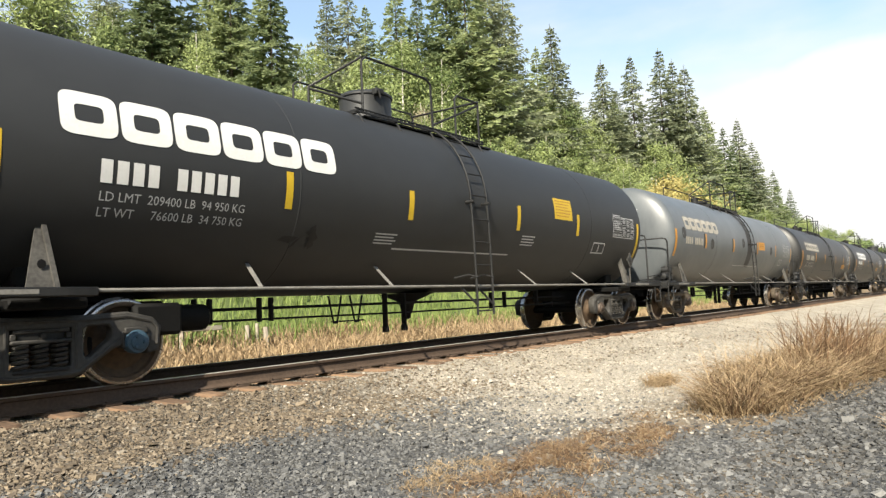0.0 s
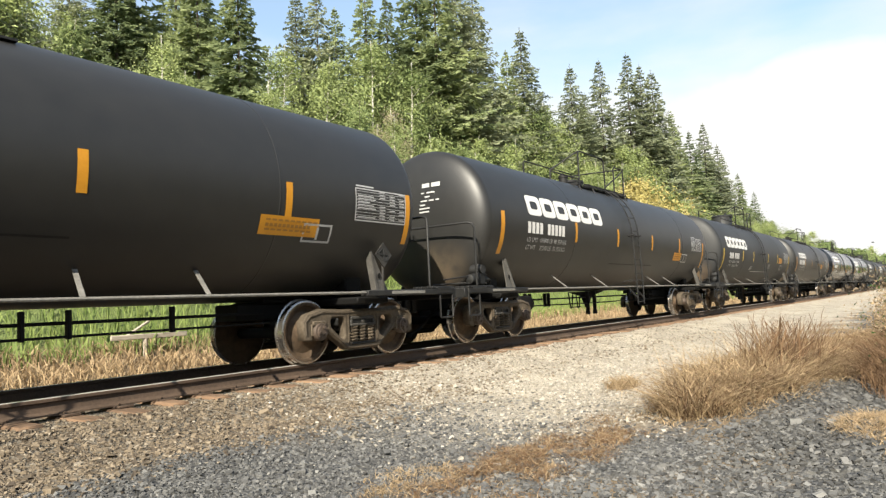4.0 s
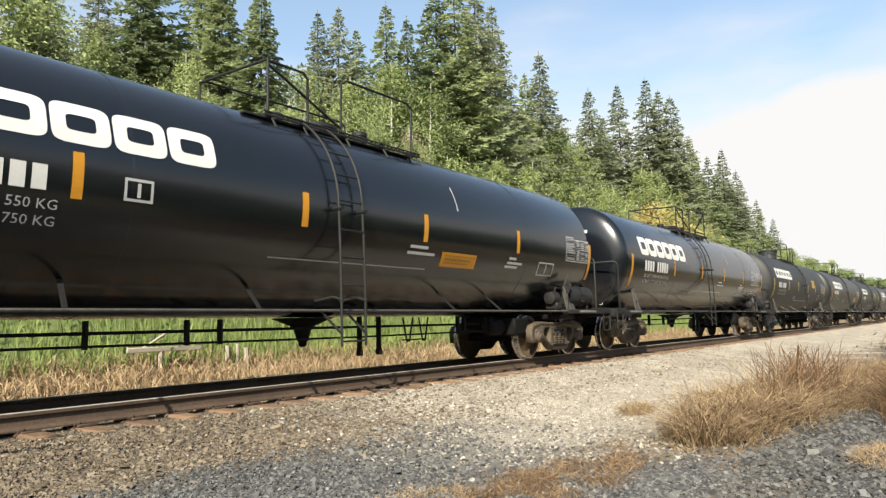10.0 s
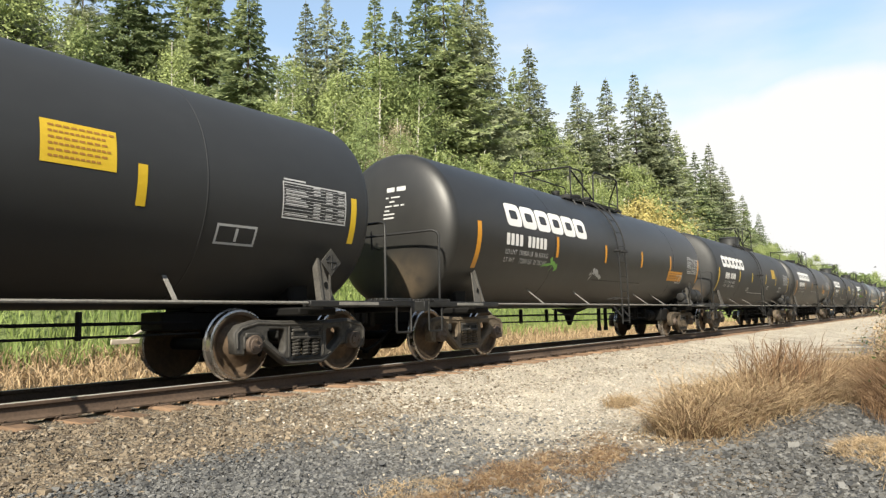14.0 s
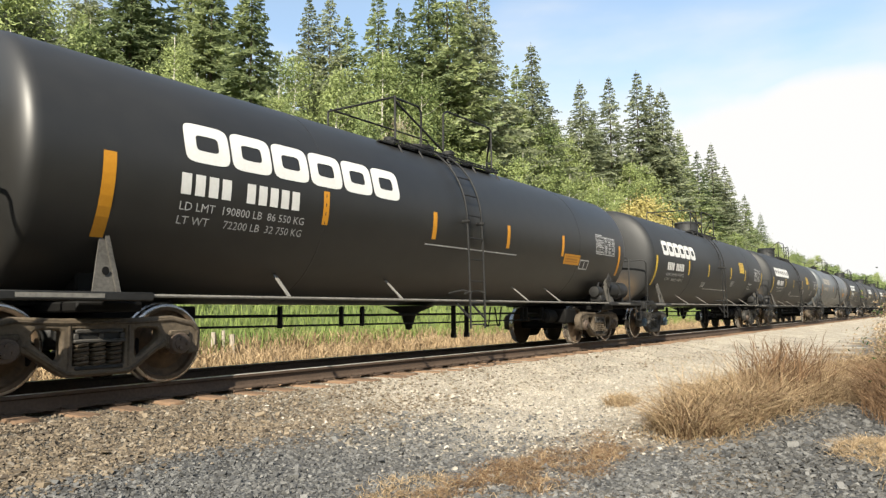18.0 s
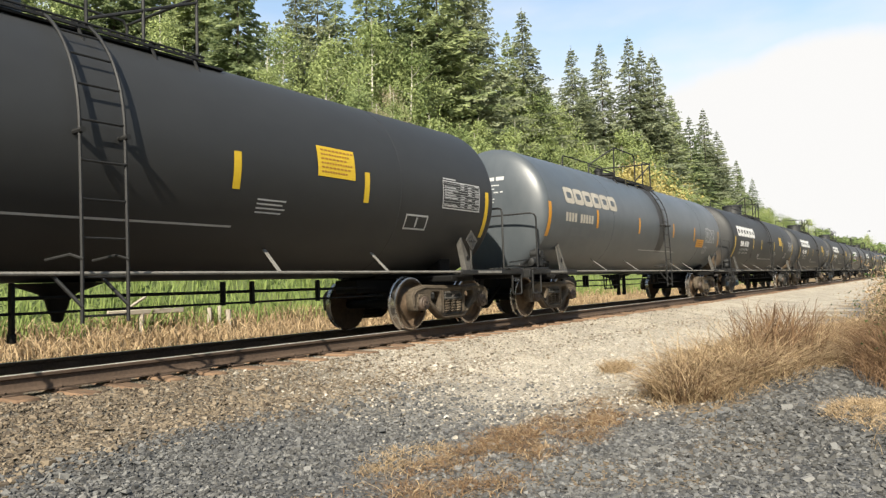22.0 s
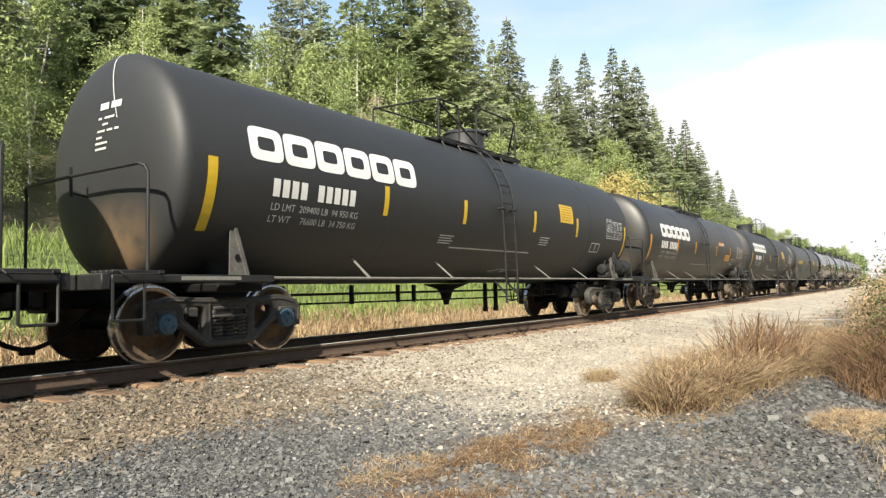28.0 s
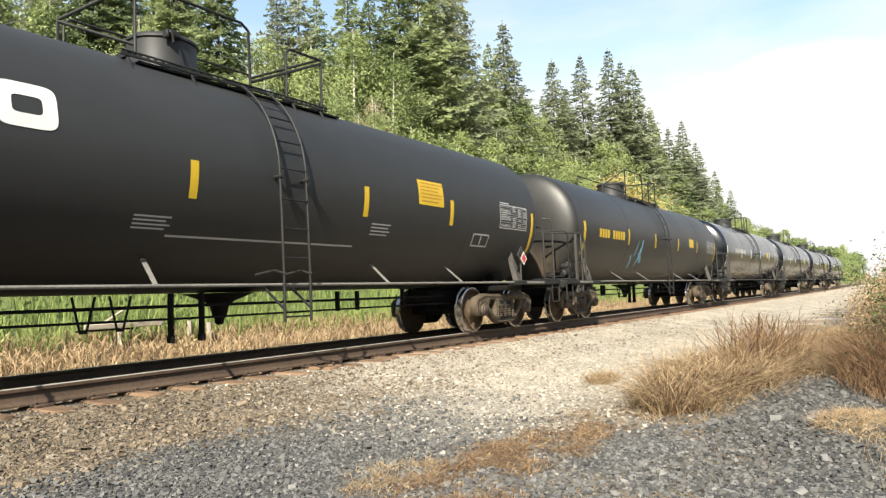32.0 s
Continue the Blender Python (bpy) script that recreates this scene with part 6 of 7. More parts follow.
def tree_kind(name, label, category, meshes, group):
    def plant(x, y, scale=1.0, turn=0.0, z=None):
        t = thing(name, label, category, (x, y, ground_z(x, y) if z is None else z), group)
        t.rotation_euler.z, t.scale = turn, (scale, scale, scale)
        for part_name, me in zip(("trunk", "crown"), meshes):
            new(part_name, me).parent = t
        return t
    return plant


SPRUCE = [tree_kind("spruce_tree", "tall olive-green spruce on the forest slope", "tree", conifer(10 + k, 20, sp, "needles", 0.19, gaps=gp), "spruces of the forest")
          for k, (sp, gp) in enumerate(((7.4, 0.1), (6.4, 0.14), (8.0, 0.08)))]
GREY_SPRUCE = [tree_kind("spruce_tree", "tall grey-green spruce with a thin pointed top", "tree", conifer(30 + k, 22, sp, "needles_grey", 0.18, 0.1, gp), "spruces of the forest")
               for k, (sp, gp) in enumerate(((8.2, 0.12), (9.4, 0.15)))]
NEAR_FIR = [tree_kind("fir_tree", "large dark green fir with layered boughs behind the birches", "tree", conifer(37 + k, 20, sp, "needles", 0.11, 0.05, 0.06), "spruces of the forest")
            for k, sp in enumerate((6.2, 7.0))]
BIRCH = [tree_kind("birch_tree", "slender light green birch with a pale trunk at the forest edge", "tree", broadleaf(50 + k, h, sp, "leaves", "bark_pale", 105, 170, size=0.047), "birches of the forest edge")
         for k, (h, sp) in enumerate(((9, 2.0), (10, 2.4), (11, 2.1)))]
FAR_BIRCH = [tree_kind("birch_tree", "light green birch on the forest slope", "tree", broadleaf(55 + k, 10, 2.6, "leaves", "bark_pale", 75, 95, 0.04, 0.085), "birches of the forest edge") for k in range(2)]
ALDER = [tree_kind("alder_tree", "bushy green alder at the forest edge", "tree", broadleaf(60 + k, h, sp, "leaves_deep", "bark_dark", 95, 110, 0.03, 0.055), "alders of the forest edge")
         for k, (h, sp) in enumerate(((7, 2.1), (9, 2.6)))]
FAR_ALDER = [tree_kind("alder_tree", "round green tree in the far woods", "tree", broadleaf(65, 9, 3.2, "leaves_deep", "bark_dark", 45, 50, 0.0, 0.26), "far woods")]
TAN_BIRCH = [tree_kind("birch_tree", "half-bare tan birch with pale twigs at the forest edge", "tree", broadleaf(68 + k, 10, 2.1, "leaves_tan", "bark_pale", 100, 75, 0.1, 0.05), "birches of the forest edge") for k in range(2)]
GOLD = [tree_kind("willow_shrub", "yellowing shrub at the forest edge", "shrub", broadleaf(70, 5, 1.9, "leaves_yellow", "bark_dark", 60, 110, 0.06, 0.065), "yellowing shrubs")]
SHRUB = [tree_kind("shrub", "low green shrub in the meadow edge", "shrub", broadleaf(80 + k, 2.4, 1.2, "leaves", "bark_dark", 30, 80, 0.0, 0.05), "low shrubs") for k in range(2)]
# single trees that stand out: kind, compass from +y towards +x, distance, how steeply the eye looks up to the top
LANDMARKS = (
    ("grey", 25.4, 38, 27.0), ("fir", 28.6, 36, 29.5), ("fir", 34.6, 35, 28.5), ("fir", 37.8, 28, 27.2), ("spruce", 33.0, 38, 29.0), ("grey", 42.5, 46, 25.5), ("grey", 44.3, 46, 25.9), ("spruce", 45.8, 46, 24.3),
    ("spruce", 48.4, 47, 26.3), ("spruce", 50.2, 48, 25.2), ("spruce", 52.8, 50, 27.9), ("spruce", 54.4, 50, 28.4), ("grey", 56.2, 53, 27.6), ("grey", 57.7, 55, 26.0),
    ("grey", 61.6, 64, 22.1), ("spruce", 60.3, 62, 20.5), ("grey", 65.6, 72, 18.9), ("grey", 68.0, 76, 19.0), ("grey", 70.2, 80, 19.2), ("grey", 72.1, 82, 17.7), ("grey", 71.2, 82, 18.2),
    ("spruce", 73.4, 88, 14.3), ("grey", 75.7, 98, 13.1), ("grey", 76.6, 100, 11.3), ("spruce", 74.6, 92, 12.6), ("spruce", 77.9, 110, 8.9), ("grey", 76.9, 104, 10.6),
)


def build_forest():
    rng = random.Random(21)
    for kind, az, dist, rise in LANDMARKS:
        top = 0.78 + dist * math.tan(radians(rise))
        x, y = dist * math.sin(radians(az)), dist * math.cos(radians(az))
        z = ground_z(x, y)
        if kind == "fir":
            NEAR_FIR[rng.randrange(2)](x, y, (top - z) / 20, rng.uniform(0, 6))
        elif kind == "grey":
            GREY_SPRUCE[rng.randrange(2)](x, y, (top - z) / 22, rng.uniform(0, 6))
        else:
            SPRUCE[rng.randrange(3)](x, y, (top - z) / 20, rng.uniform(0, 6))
    def rise_limit(x, y, table, lo, hi):
        az, dist = math.degrees(math.atan2(x, y)), math.hypot(x, y)
        return 0.8 + dist * math.tan(radians(ramp(az, table) * rng.uniform(lo, hi))) - ground_z(x, y)

    # the mass of the wood, its tops falling away along the line
    woods = ((10, 30), (36, 23), (40, 18), (49, 18), (53, 24.5), (58, 21), (63, 16.5), (71, 15), (75, 11.5), (78, 8.5), (81, 4.6), (84, 3.0))
    for k in range(56):
        x, y = 6 + 140 * (k + rng.random()) / 56, rng.uniform(27, 44)
        h = rise_limit(x, y, woods, 0.85, 1.0)
        if h > 3:
            (SPRUCE[rng.randrange(3)] if rng.random() < 0.8 else GREY_SPRUCE[k % 2])(x, y, min(28, h) / 20, rng.uniform(0, 6))
    edge = ((10, 27), (18, 26), (22, 24), (25, 24), (28, 23), (31.6, 24.5), (34.5, 22), (38, 19), (41, 20.5), (46, 21), (50, 19.5), (54, 17.5), (61, 15), (68, 12), (75, 8.5), (79, 6.2), (82, 4.3), (85, 3.0))
    for k in range(105):
        x, y = -6 + 1.3 * k + rng.uniform(-0.8, 0.8), rng.uniform(19.5, 25)
        h = rise_limit(x, y, edge, 0.7, 1.02)
        if h < 2.5:
            continue
        pick = rng.random()
        az = math.degrees(math.atan2(x, y))
        kind = TAN_BIRCH[k % 2] if 41 < az < 51 and pick < 0.4 else FAR_BIRCH[rng.randrange(2)] if x > 28 and pick < 0.72 else BIRCH[rng.randrange(3)] if pick < 0.72 else ALDER[rng.randrange(2)]
        kind(x, y, min(h, 13) / 10, rng.uniform(0, 6))
    # a second rank up the slope
    for k in range(66):
        x, y = 8 + 102 * (k + rng.random()) / 66, rng.uniform(25, 36)
        h = rise_limit(x, y, edge, 0.9, 1.22)
        if h > 3:
            FAR_BIRCH[k % 2](x, y, min(h, 20) / 10, rng.uniform(0, 6))
    # the edge goes on, lower and lower
    for k in range(44):
        x, y = 130 + 3.6 * k + rng.uniform(-2, 2), rng.uniform(19, 34)
        h = rise_limit(x, y, edge, 0.75, 1.05)
        if h > 3:
            (FAR_BIRCH[k % 2] if k % 3 else FAR_ALDER[0])(x, y, min(h, 16) / 9.5, rng.uniform(0, 6))
    for x, y, s in ((49, 19.2, 1.5), (52, 19.0, 1.8), (56, 19.2, 1.9), (60, 19.5, 1.6), (64, 19.5, 1.4)):
        GOLD[0](x, y, s, rng.uniform(0, 6), ground_z(x, y))
    for k in range(40):
        x = rng.uniform(4, 90)
        SHRUB[k % 2](x, rng.uniform(17, 19.5), rng.uniform(0.5, 1.1), rng.uniform(0, 6))
    # the wood on the other side of the path, behind the eye
    for k in range(46):
        x, y = -46 + 2.6 * k + rng.uniform(-1, 1), rng.uniform(-19, -12)
        FAR_ALDER[0](x, y, rng.uniform(0.85, 1.15), rng.uniform(0, 6))
    # far woods where the track goes out of sight
    for k in range(64):
        x, y = rng.uniform(230, 460), rng.uniform(-34, 60)
        if abs(y - D) < 7:
            continue
        FAR_ALDER[0](x, y, x * math.tan(radians(rng.uniform(1.9, 2.9))) / 9, rng.uniform(0, 6))


build_forest()


def blades(name, label, category, n, area, height, width, mat, seed, lean=0.35, keep=None, kind="stuff", taper=0.0):
    """A sheet of single grass blades over a stretch of ground."""
    rng = np.random.default_rng(seed)
    v, f = [], []
    count = 0
    while count < n:
        x, y = rng.uniform(area[0], area[1]), rng.uniform(area[2], area[3])
        if keep and rng.random() > keep(x, y):
            continue
        count += 1
        z = ground_z(x, y) - 0.02
        h = height * rng.uniform(0.45, 1.2) * (1 - taper + taper * min(1.0, 1.4 * keep(x, y)) if taper else 1.0)
        a = rng.uniform(0, 2 * math.pi)
        w = width * rng.uniform(0.6, 1.3)
        ca, sa = math.cos(a), math.sin(a)
        l = lean * h * rng.uniform(0.2, 1.6)
        b = rng.uniform(0, 2 * math.pi)
        lx, ly = l * math.cos(b), l * math.sin(b)
        i = len(v)
        top = h * rng.uniform(0.75, 1.0)
        fall = rng.uniform(-0.1, 0.3) * lean * h
        ex, ey = lx * 1.35 + rng.normal(0, 0.3 * l), ly * 1.35 + rng.normal(0, 0.3 * l)
        for q, r_, dz in ((0.0, 1.0, 0.0), (0.3, 0.85, 0.6 * top)):
            v += [(x + lx * q - w * r_ * ca, y + ly * q - w * r_ * sa, z + dz), (x + lx * q + w * r_ * ca, y + ly * q + w * r_ * sa, z + dz)]
        v += [(x + lx * 0.75 + w * 0.6 * ca, y + ly * 0.75 + w * 0.6 * sa, z + 0.93 * top), (x + lx * 0.75 - w * 0.6 * ca, y + ly * 0.75 - w * 0.6 * sa, z + 0.93 * top), (x + ex, y + ey, z + max(0.02, top - fall))]
        f += [(i, i + 1, i + 3, i + 2), (i + 2, i + 3, i + 4, i + 5), (i + 5, i + 4, i + 6)]
    return tagged(new(name, leaf_mesh(name, v, f, mat)), label, category, kind=kind)


def hump(cx, cy, rx, ry):
    return lambda x, y: max(0.0, 1 - ((x - cx) / rx) ** 2 - ((y - cy) / ry) ** 2)


blades("dry_grass", "dry straw-coloured grass beyond the track", "grass", 17000, (3, 60, 10.7, 13.6), 0.34, 0.011, "straw", 1, 0.7, keep=lambda x, y: min(1, 14 / x))
blades("green_grass", "green meadow grass below the forest edge", "grass", 18000, (3, 80, 12.9, 19.5), 0.55, 0.014, "grass", 2, keep=lambda x, y: min(1, 18 / x))
def tuft(x, y):
    """Long band of dry grass beside the trodden strip, broken up into clumps."""
    mid_y, half = ramp(x, ((6.9, 2.1), (9.0, 2.0), (12, 1.55), (19, 1.35))), ramp(x, ((6.7, 0.0), (7.3, 0.5), (8.4, 0.72), (11, 0.8), (19, 0.6)))
    if half <= 0.01 or x < 6.75:
        return 0.0
    q = 1 - ((y - mid_y) / half) ** 2
    return max(0.0, q) * (1.0 if noise.noise((x * 2.6, y * 2.6, 2)) > -0.05 else 0.22) * min(1, 9.5 / x) ** 1.3


blades("dry_grass_tuft", "thick tangled tuft of dry straw grass beside the track", "grass", 21000, (6.7, 19, 0.3, 3.0), 0.4, 0.0042, "straw", 3, 1.35, tuft, taper=0.55)
blades("brown_grass", "brown undergrowth inside the tangled dry grass", "grass", 8000, (6.8, 17, 0.3, 3.0), 0.4, 0.0048, "straw_dark", 15, 1.2, tuft, taper=0.55)
blades("dry_stalks", "pale dry stalks standing out of the tangled grass", "grass", 1800, (6.9, 17, 0.3, 3.0), 0.72, 0.003, "straw", 14, 0.7, tuft, taper=0.55)
blades("seed_stalks", "brown seed stalks in the dry grass", "grass", 700, (8.4, 12.5, 0.6, 2.6), 0.85, 0.005, "straw_dark", 4, 0.5, hump(10.0, 1.7, 1.5, 0.55))
blades("grass_litter", "short broken straw round the foot of the tangled grass", "grass", 3000, (6.4, 14, 0.4, 3.4), 0.12, 0.0036, "straw", 16, 2.2, lambda x, y: 1.0 if 0 < tuft(x, y - 0.12) + tuft(x, y + 0.12) + tuft(x + 0.25, y) < 0.9 else 0.0)
blades("dry_grass_tuft", "small tuft of dry grass on the gravel", "grass", 700, (8.2, 10.2, 3.2, 4.4), 0.17, 0.004, "straw", 5, 1.0, hump(9.5, 3.75, 0.4, 0.22))


def worn_band(x, y):
    """Patchy dry growth along the wheel track: denser in the middle, broken by bare stones."""
    mid_ = 2.72 + 0.1 * math.sin(3 * x)
    q = max(0.0, 1 - ((y - mid_) / 0.55) ** 2) * ramp(x, ((3.0, 0.3), (4.2, 1), (6.0, 1), (6.9, 0.1)))
    return q * ramp(noise.noise((x * 2.2, y * 2.2, 4)) + 0.5 * noise.noise((x * 6, y * 6, 9)), ((-0.15, 0.0), (0.25, 1.0)))


for mat_, label_, n, seed_ in (("straw", "thin dry grass lying on the gravel", 2400, 40), ("straw_dark", "brown dead growth lying on the gravel", 7000, 41)):
    blades("dry_grass_patch", label_, "grass", n, (2.8, 7.0, 2.0, 3.5), 0.07, 0.003, mat_, seed_, 1.7, worn_band)
blades("dry_grass_patch", "thin dry grass lying on the gravel heap", "grass", 2600, (5.6, 7.4, 0.1, 0.8), 0.09, 0.003, "straw", 42, 1.6, lambda x, y: hump(6.5, 0.4, 0.8, 0.38)(x, y) * (1.0 if noise.noise((x * 5, y * 5, 4)) > -0.1 else 0.15))
blades("dry_grass_patch", "pale dry grass lying on the gravel", "grass", 1500, (3.4, 4.8, 2.9, 3.7), 0.06, 0.003, "straw", 43, 1.7, lambda x, y: hump(4.1, 3.3, 0.6, 0.35)(x, y) * (1.0 if noise.noise((x * 5, y * 5, 4)) > 0 else 0.15))


# ---- stones, fence and the shrub by the path ----
def stone_material(name, dark, light, odd):
    """Each loose stone takes its own tone."""
    m = bpy.data.materials.new(name)
    m.use_nodes = True
    nt = m.node_tree
    bsdf = nt.nodes["Principled BSDF"]
    geo, info = nt.nodes.new("ShaderNodeNewGeometry"), nt.nodes.new("ShaderNodeObjectInfo")
    both_ = nt.nodes.new("ShaderNodeMath")
    both_.operation = "ADD"
    nt.links.new(geo.outputs["Random Per Island"], both_.inputs[0])
    nt.links.new(info.outputs["Random"], both_.inputs[1])
    wrap = nt.nodes.new("ShaderNodeMath")
    wrap.operation = "FRACT"
    nt.links.new(both_.outputs[0], wrap.inputs[0])
    ramp_ = nt.nodes.new("ShaderNodeValToRGB")
    ramp_.color_ramp.elements[0].color, ramp_.color_ramp.elements[1].color = (*dark, 1), (*light, 1)
    ramp_.color_ramp.elements[1].position = 0.9
    e = ramp_.color_ramp.elements.new(0.97)
    e.color = (*odd, 1)
    nt.links.new(wrap.outputs[0], ramp_.inputs[0])
    tc, n = nt.nodes.new("ShaderNodeTexCoord"), nt.nodes.new("ShaderNodeTexNoise")
    n.inputs["Scale"].default_value = 45
    nt.links.new(tc.outputs["Object"], n.inputs["Vector"])
    mul = nt.nodes.new("ShaderNodeMapRange")
    mul.inputs["To Min"].default_value, mul.inputs["To Max"].default_value = 0.7, 1.25
    nt.links.new(n.outputs["Fac"], mul.inputs["Value"])
    sc = nt.nodes.new("ShaderNodeVectorMath")
    sc.operation = "SCALE"
    nt.links.new(ramp_.outputs[0], sc.inputs[0])
    nt.links.new(mul.outputs[0], sc.inputs["Scale"])
    nt.links.new(sc.outputs[0], bsdf.inputs["Base Color"])
    bsdf.inputs["Roughness"].default_value = 0.8
    return m


M["gravel"] = stone_material("grey_crushed_gravel", (0.03, 0.0298, 0.0295), (0.13, 0.127, 0.121), (0.17, 0.165, 0.155))
M["ballast"] = stone_material("tan_track_ballast", (0.05, 0.037, 0.025), (0.19, 0.148, 0.1), (0.23, 0.195, 0.15))
CUBE = np.array([(x, y, z) for x in (-1, 1) for y in (-1, 1) for z in (-1, 1)], float) * 0.62
CUBE_FACES = np.array([(0, 1, 3, 2), (4, 6, 7, 5), (0, 4, 5, 1), (2, 3, 7, 6), (0, 2, 6, 4), (1, 5, 7, 3)])


def loose_stones(name, label, n, area, size, mat, seed, keep):
    """Crushed stones: uneven blocks, each turned its own way and half sunk."""
    rng = np.random.default_rng(seed)
    pts = []
    while len(pts) < n:
        x, y = rng.uniform(area[0], area[1]), rng.uniform(area[2], area[3])
        if rng.random() < keep(x, y):
            pts.append((x, y, ground_z(x, y)))
    pts = np.array(pts)
    s = size * rng.lognormal(0, 0.36, (n, 1, 1))
    v = CUBE[None] + rng.normal(0, 0.2, (n, 8, 3))
    v *= s * np.stack([np.ones(n), rng.uniform(0.6, 1, n), rng.uniform(0.35, 0.65, n)], -1)[:, None]
    a, b, c = rng.uniform(0, 2 * np.pi, n), rng.normal(0, 0.35, n), rng.normal(0, 0.35, n)
    vx, vy, vz = v[..., 0], v[..., 1], v[..., 2]
    vy, vz = vy * np.cos(b)[:, None] - vz * np.sin(b)[:, None], vy * np.sin(b)[:, None] + vz * np.cos(b)[:, None]
    vx, vz = vx * np.cos(c)[:, None] - vz * np.sin(c)[:, None], vx * np.sin(c)[:, None] + vz * np.cos(c)[:, None]
    vx, vy = vx * np.cos(a)[:, None] - vy * np.sin(a)[:, None], vx * np.sin(a)[:, None] + vy * np.cos(a)[:, None]
    v = np.stack([vx, vy, vz], -1) + pts[:, None]
    v[..., 2] += s[:, 0] * rng.uniform(-0.05, 0.35, (n, 1))
    f = (CUBE_FACES[None, [0, 1, 2, 3, 5]] + 8 * np.arange(n)[:, None, None]).reshape(-1, 4)
    me = bpy.data.meshes.new(name)
    me.from_pydata(v.reshape(-1, 3).tolist(), [], f.tolist())
    me.materials.append(M[mat])
    return tagged(new(name, me), label, "gravel", kind="stuff")


def near_weight(x, y):
    return min(1.0, (5.5 / math.hypot(x, y)) ** 1.8)


def trodden(x, y):
    """How far the pale fine gravel of the track-side path has taken over."""
    return ramp(x, ((3.8, 0), (8.5, 1))) * ramp(y + 0.8 * noise.noise((x * 0.5, y * 0.5, 1)), ((1.8, 0), (3.2, 1)))


def slaty(x, y):
    """The dark heap between the path's edge and the grass."""
    return ramp(x, ((4.6, 0), (6.2, 1))) * ramp(y + 0.3 * noise.noise((x, y, 5)), ((1.1, 1), (1.9, 0)))


def by_rails(x, y):
    return ramp(y + 0.8 * noise.noise((x * 0.5, y * 0.5, 1)), ((4.2, 0), (5.4, 1)))


M["pale_gravel"] = stone_material("pale_trodden_gravel", (0.15, 0.13, 0.1), (0.37, 0.335, 0.28), (0.42, 0.39, 0.34))
loose_stones("loose_gravel", "grey crushed gravel beside the track", 34000, (1.6, 13, -1.2, 5.2), 0.0155, "gravel", 1, lambda x, y: near_weight(x, y) * (1 - by_rails(x, y)) * (1 - trodden(x, y)) * (1 - slaty(x, y)) * (0.4 if noise.noise((x * 0.8, y * 0.8, 7)) > 0.25 else 1))
loose_stones("loose_ballast", "tan stone ballast along the rails", 21000, (0.5, 24, 4.2, 7.3), 0.0158, "ballast", 2, lambda x, y: near_weight(x, y) * by_rails(x, y) * (1 - 0.8 * trodden(x, y)) * (0.35 if y > 6.85 else 1))
M["slate"] = stone_material("dark_slate_chips", (0.03, 0.029, 0.027), (0.115, 0.111, 0.104), (0.15, 0.146, 0.138))
loose_stones("slate_chips", "dark flat slate chips heaped beside the grass", 7000, (4.6, 11, -1.0, 2.0), 0.021, "slate", 9, lambda x, y: near_weight(x, y) * slaty(x, y))
loose_stones("pale_gravel", "pale sunlit gravel on the trodden strip", 12000, (3.8, 20, 1.6, 7.0), 0.0155, "pale_gravel", 7, lambda x, y: near_weight(x, y) * trodden(x, y) * (0.5 if y > 6.4 else 1))
loose_stones("track_ballast", "stone ballast between and beyond the rails", 3600, (1, 30, 7.6, 10.6), 0.032, "ballast", 3, near_weight)


def build_single_stones():
    """The largest stones near the path, one by one."""
    rng = random.Random(8)
    shapes = []
    for k in range(8):
        bm = bmesh.new()
        bmesh.ops.create_icosphere(bm, subdivisions=1, radius=1)
        for v in bm.verts:
            v.co = Vector((v.co.x, v.co.y * 0.8, v.co.z * 0.45)) * rng.uniform(0.75, 1.15)
        me = bpy.data.meshes.new("stone")
        bm.to_mesh(me)
        bm.free()
        me.materials.append(M["gravel" if k < 5 else "ballast"])
        shapes.append(me)
    for k in range(260):
        x, y = rng.uniform(2.2, 8.5), rng.uniform(0.2, 6.4)
        ob = new("stone", shapes[rng.randrange(5) if y < 4.8 else 5 + rng.randrange(3)])
        s = rng.uniform(0.014, 0.03)
        ob.parent, ob.location, ob.scale = ground, (x, y, ground_z(x, y) + 0.2 * s), (s, s, s)
        ob.rotation_euler = (rng.uniform(-0.3, 0.3), rng.uniform(-0.3, 0.3), rng.uniform(0, 6))


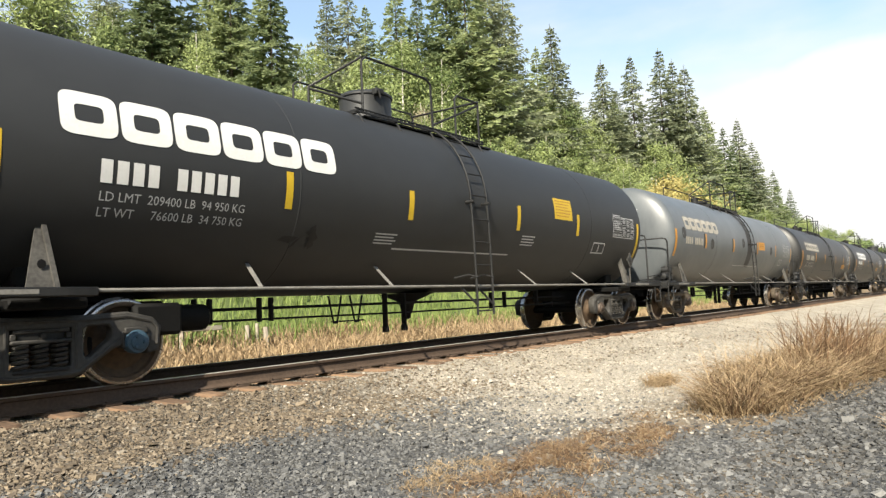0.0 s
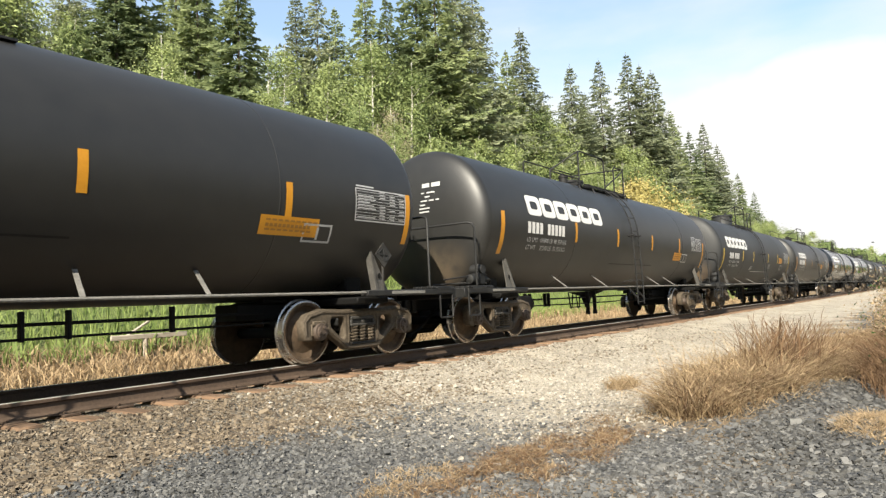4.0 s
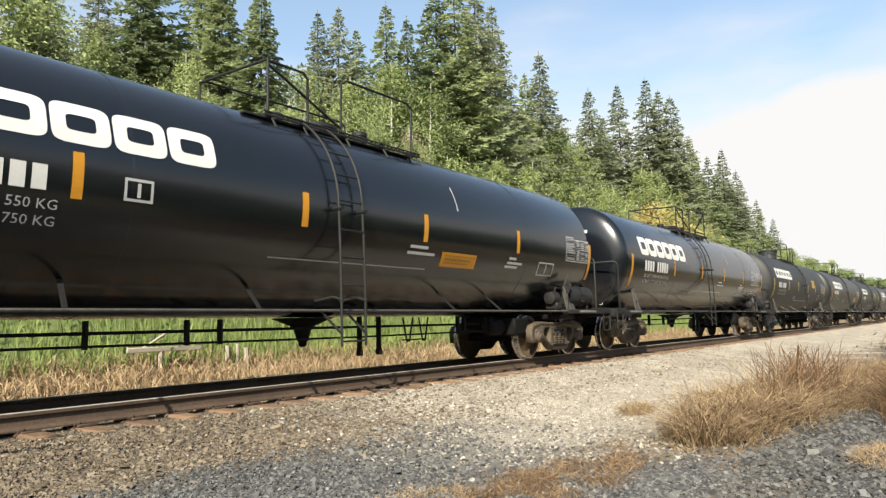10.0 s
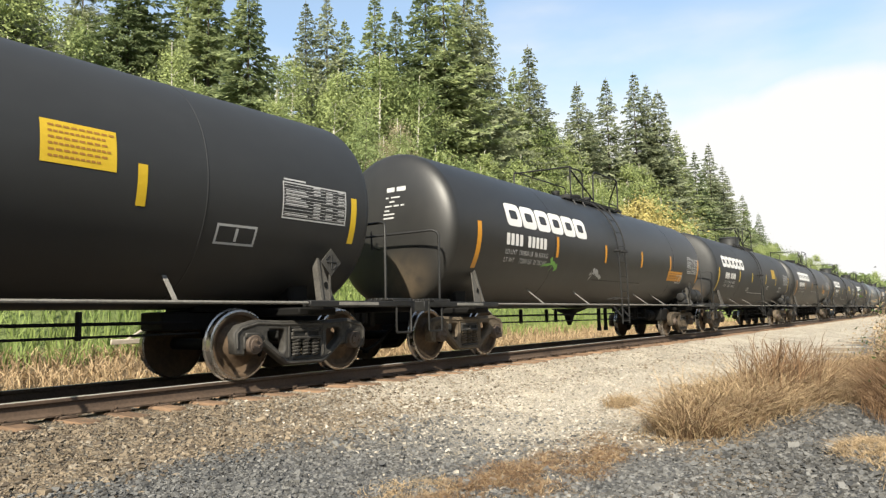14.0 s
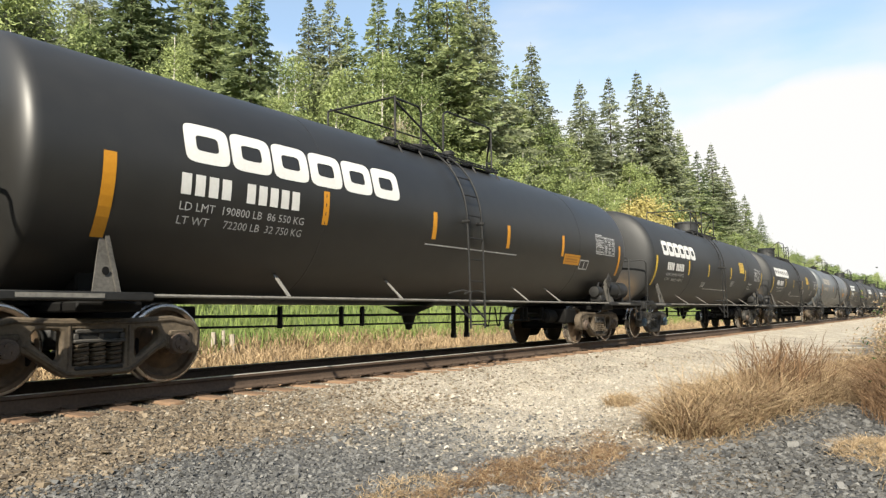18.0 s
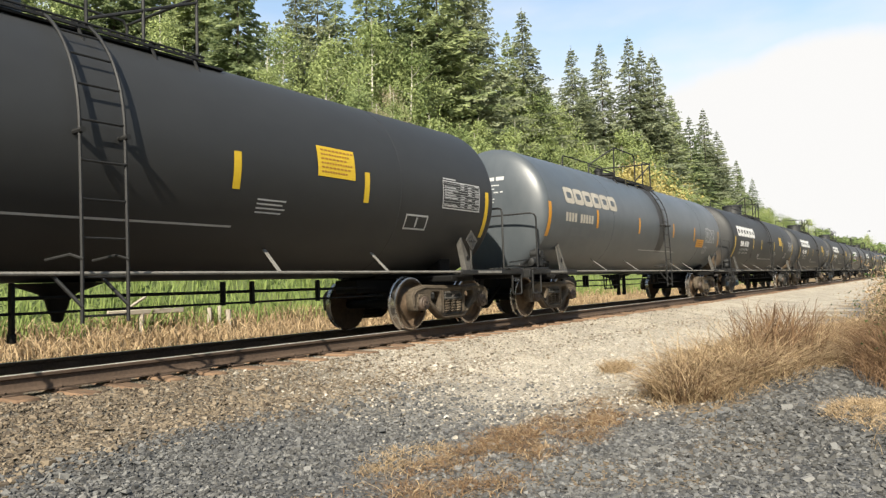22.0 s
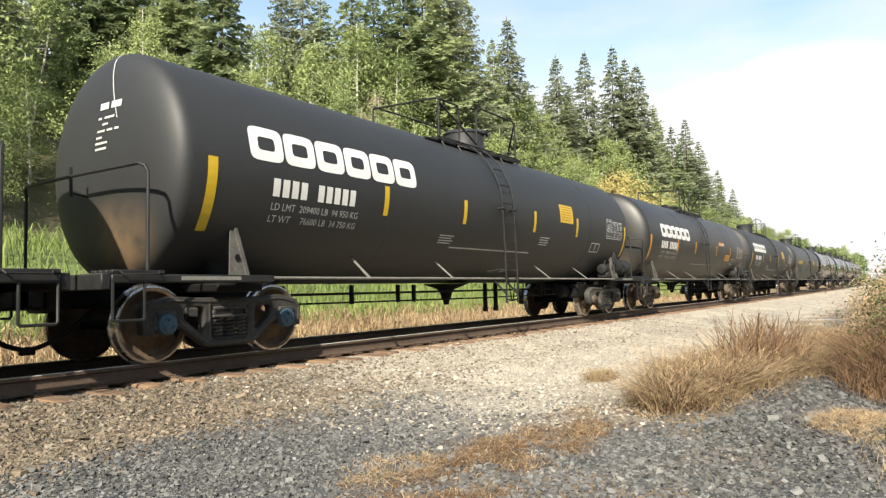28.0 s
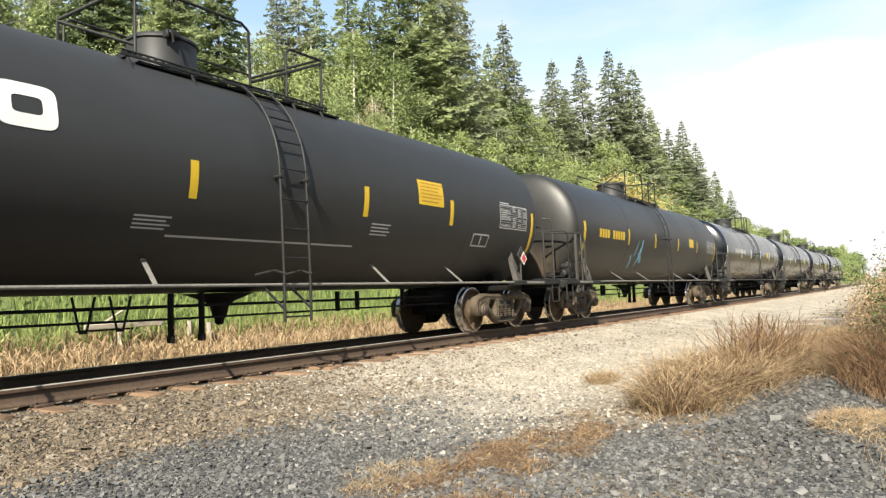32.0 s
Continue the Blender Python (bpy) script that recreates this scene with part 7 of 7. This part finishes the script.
def build_fence():
    fence = thing("old_fence", "broken silvered timber fence in dry grass", "fence", (7.0, 13.0, ground_z(7.0, 13.0)))
    for name, pts, r in (("post", ((0.62, 0, -0.2), (0.62, 0, 0.42)), 0.06), ("post", ((2.3, 0.1, -0.3), (2.28, 0.1, 0.42)), 0.06), ("post", ((2.75, 0, -0.3), (2.72, 0.02, 0.36)), 0.07), ("post", ((2.6, 0.15, -0.3), (2.58, 0.15, 0.45)), 0.045)):
        me = Geo().tube(pts, r, 8, r1=r * 0.85).mesh("post", M["old_wood"])
        new(name, me).parent = fence
    for z, x0, x1, dz in ((0.36, -0.1, 1.55, 0.06),):
        me = Geo().box(x0, x1, -0.05, 0.0, z, z + 0.1, 0.012).mesh("rail_board", M["old_wood"])
        new("rail_board", me).parent = fence
    me = Geo().tube(((0.2, 0.05, 0.4), (0.75, 0.05, 0.72)), 0.03, 6).mesh("loose_pole", M["old_wood"])
    new("loose_pole", me).parent = fence


build_single_stones()
build_fence()
PATH_SHRUB = tree_kind("shrub", "dark green leafy shrub beside the gravel path", "shrub", broadleaf(91, 2.3, 0.95, "leaves_shrub", "bark_dark", 120, 190, 0.05, 0.024), "path shrubs")
PATH_SHRUB(10.7, -0.78, 1.0, 0.5)
PATH_SHRUB(12.4, -0.75, 1.05, 1.6)
PATH_SHRUB(13.4, -1.1, 1.15, 2.5)
PATH_SHRUB(9.6, -1.35, 1.1, 4.0)
tree_kind("young_tree", "thin young tree with sparse leaves over the shrubs", "tree", broadleaf(95, 3.6, 1.15, "leaves_shrub", "bark_dark", 44, 26, 0.5, 0.03), "path shrubs")(11.0, -0.95, 1.0, 1.0)
DRY_SHRUB = tree_kind("dry_shrub", "dry straw-coloured bush beside the track", "shrub", broadleaf(92, 1.7, 0.75, "straw", "bark_dark", 80, 140, 0.0, 0.022), "path shrubs")
for x, y, s, a in ((11.7, -0.05, 0.85, 4.0), (12.5, 0.05, 1.05, 2.2), (14.2, 0.35, 1.0, 1.0), (15.6, 0.05, 1.2, 3.0), (18.5, 0.15, 1.25, 2.0), (23.0, 0.2, 1.2, 5.0), (28.0, 0.3, 1.3, 0.3)):
    DRY_SHRUB(x, y, s, a)
blades("weeds", "tall brown weeds under the shrub", "grass", 8500, (8.2, 15, -0.9, 1.1), 0.68, 0.0036, "straw_dark", 12, 0.9, hump(11.0, 0.15, 2.9, 0.8), taper=0.6)
blades("green_weeds", "green grass growing at the edge of the path", "grass", 500, (5.0, 7.0, -0.6, 0.5), 0.18, 0.004, "leaves_shrub", 17, 0.8, hump(5.9, -0.15, 0.9, 0.4))
blades("edge_grass", "thin dry grass at the edge of the path", "grass", 260, (4.9, 6.2, -0.4, 0.5), 0.16, 0.003, "straw", 13, 0.6, hump(5.5, 0.0, 0.6, 0.4))


motions()
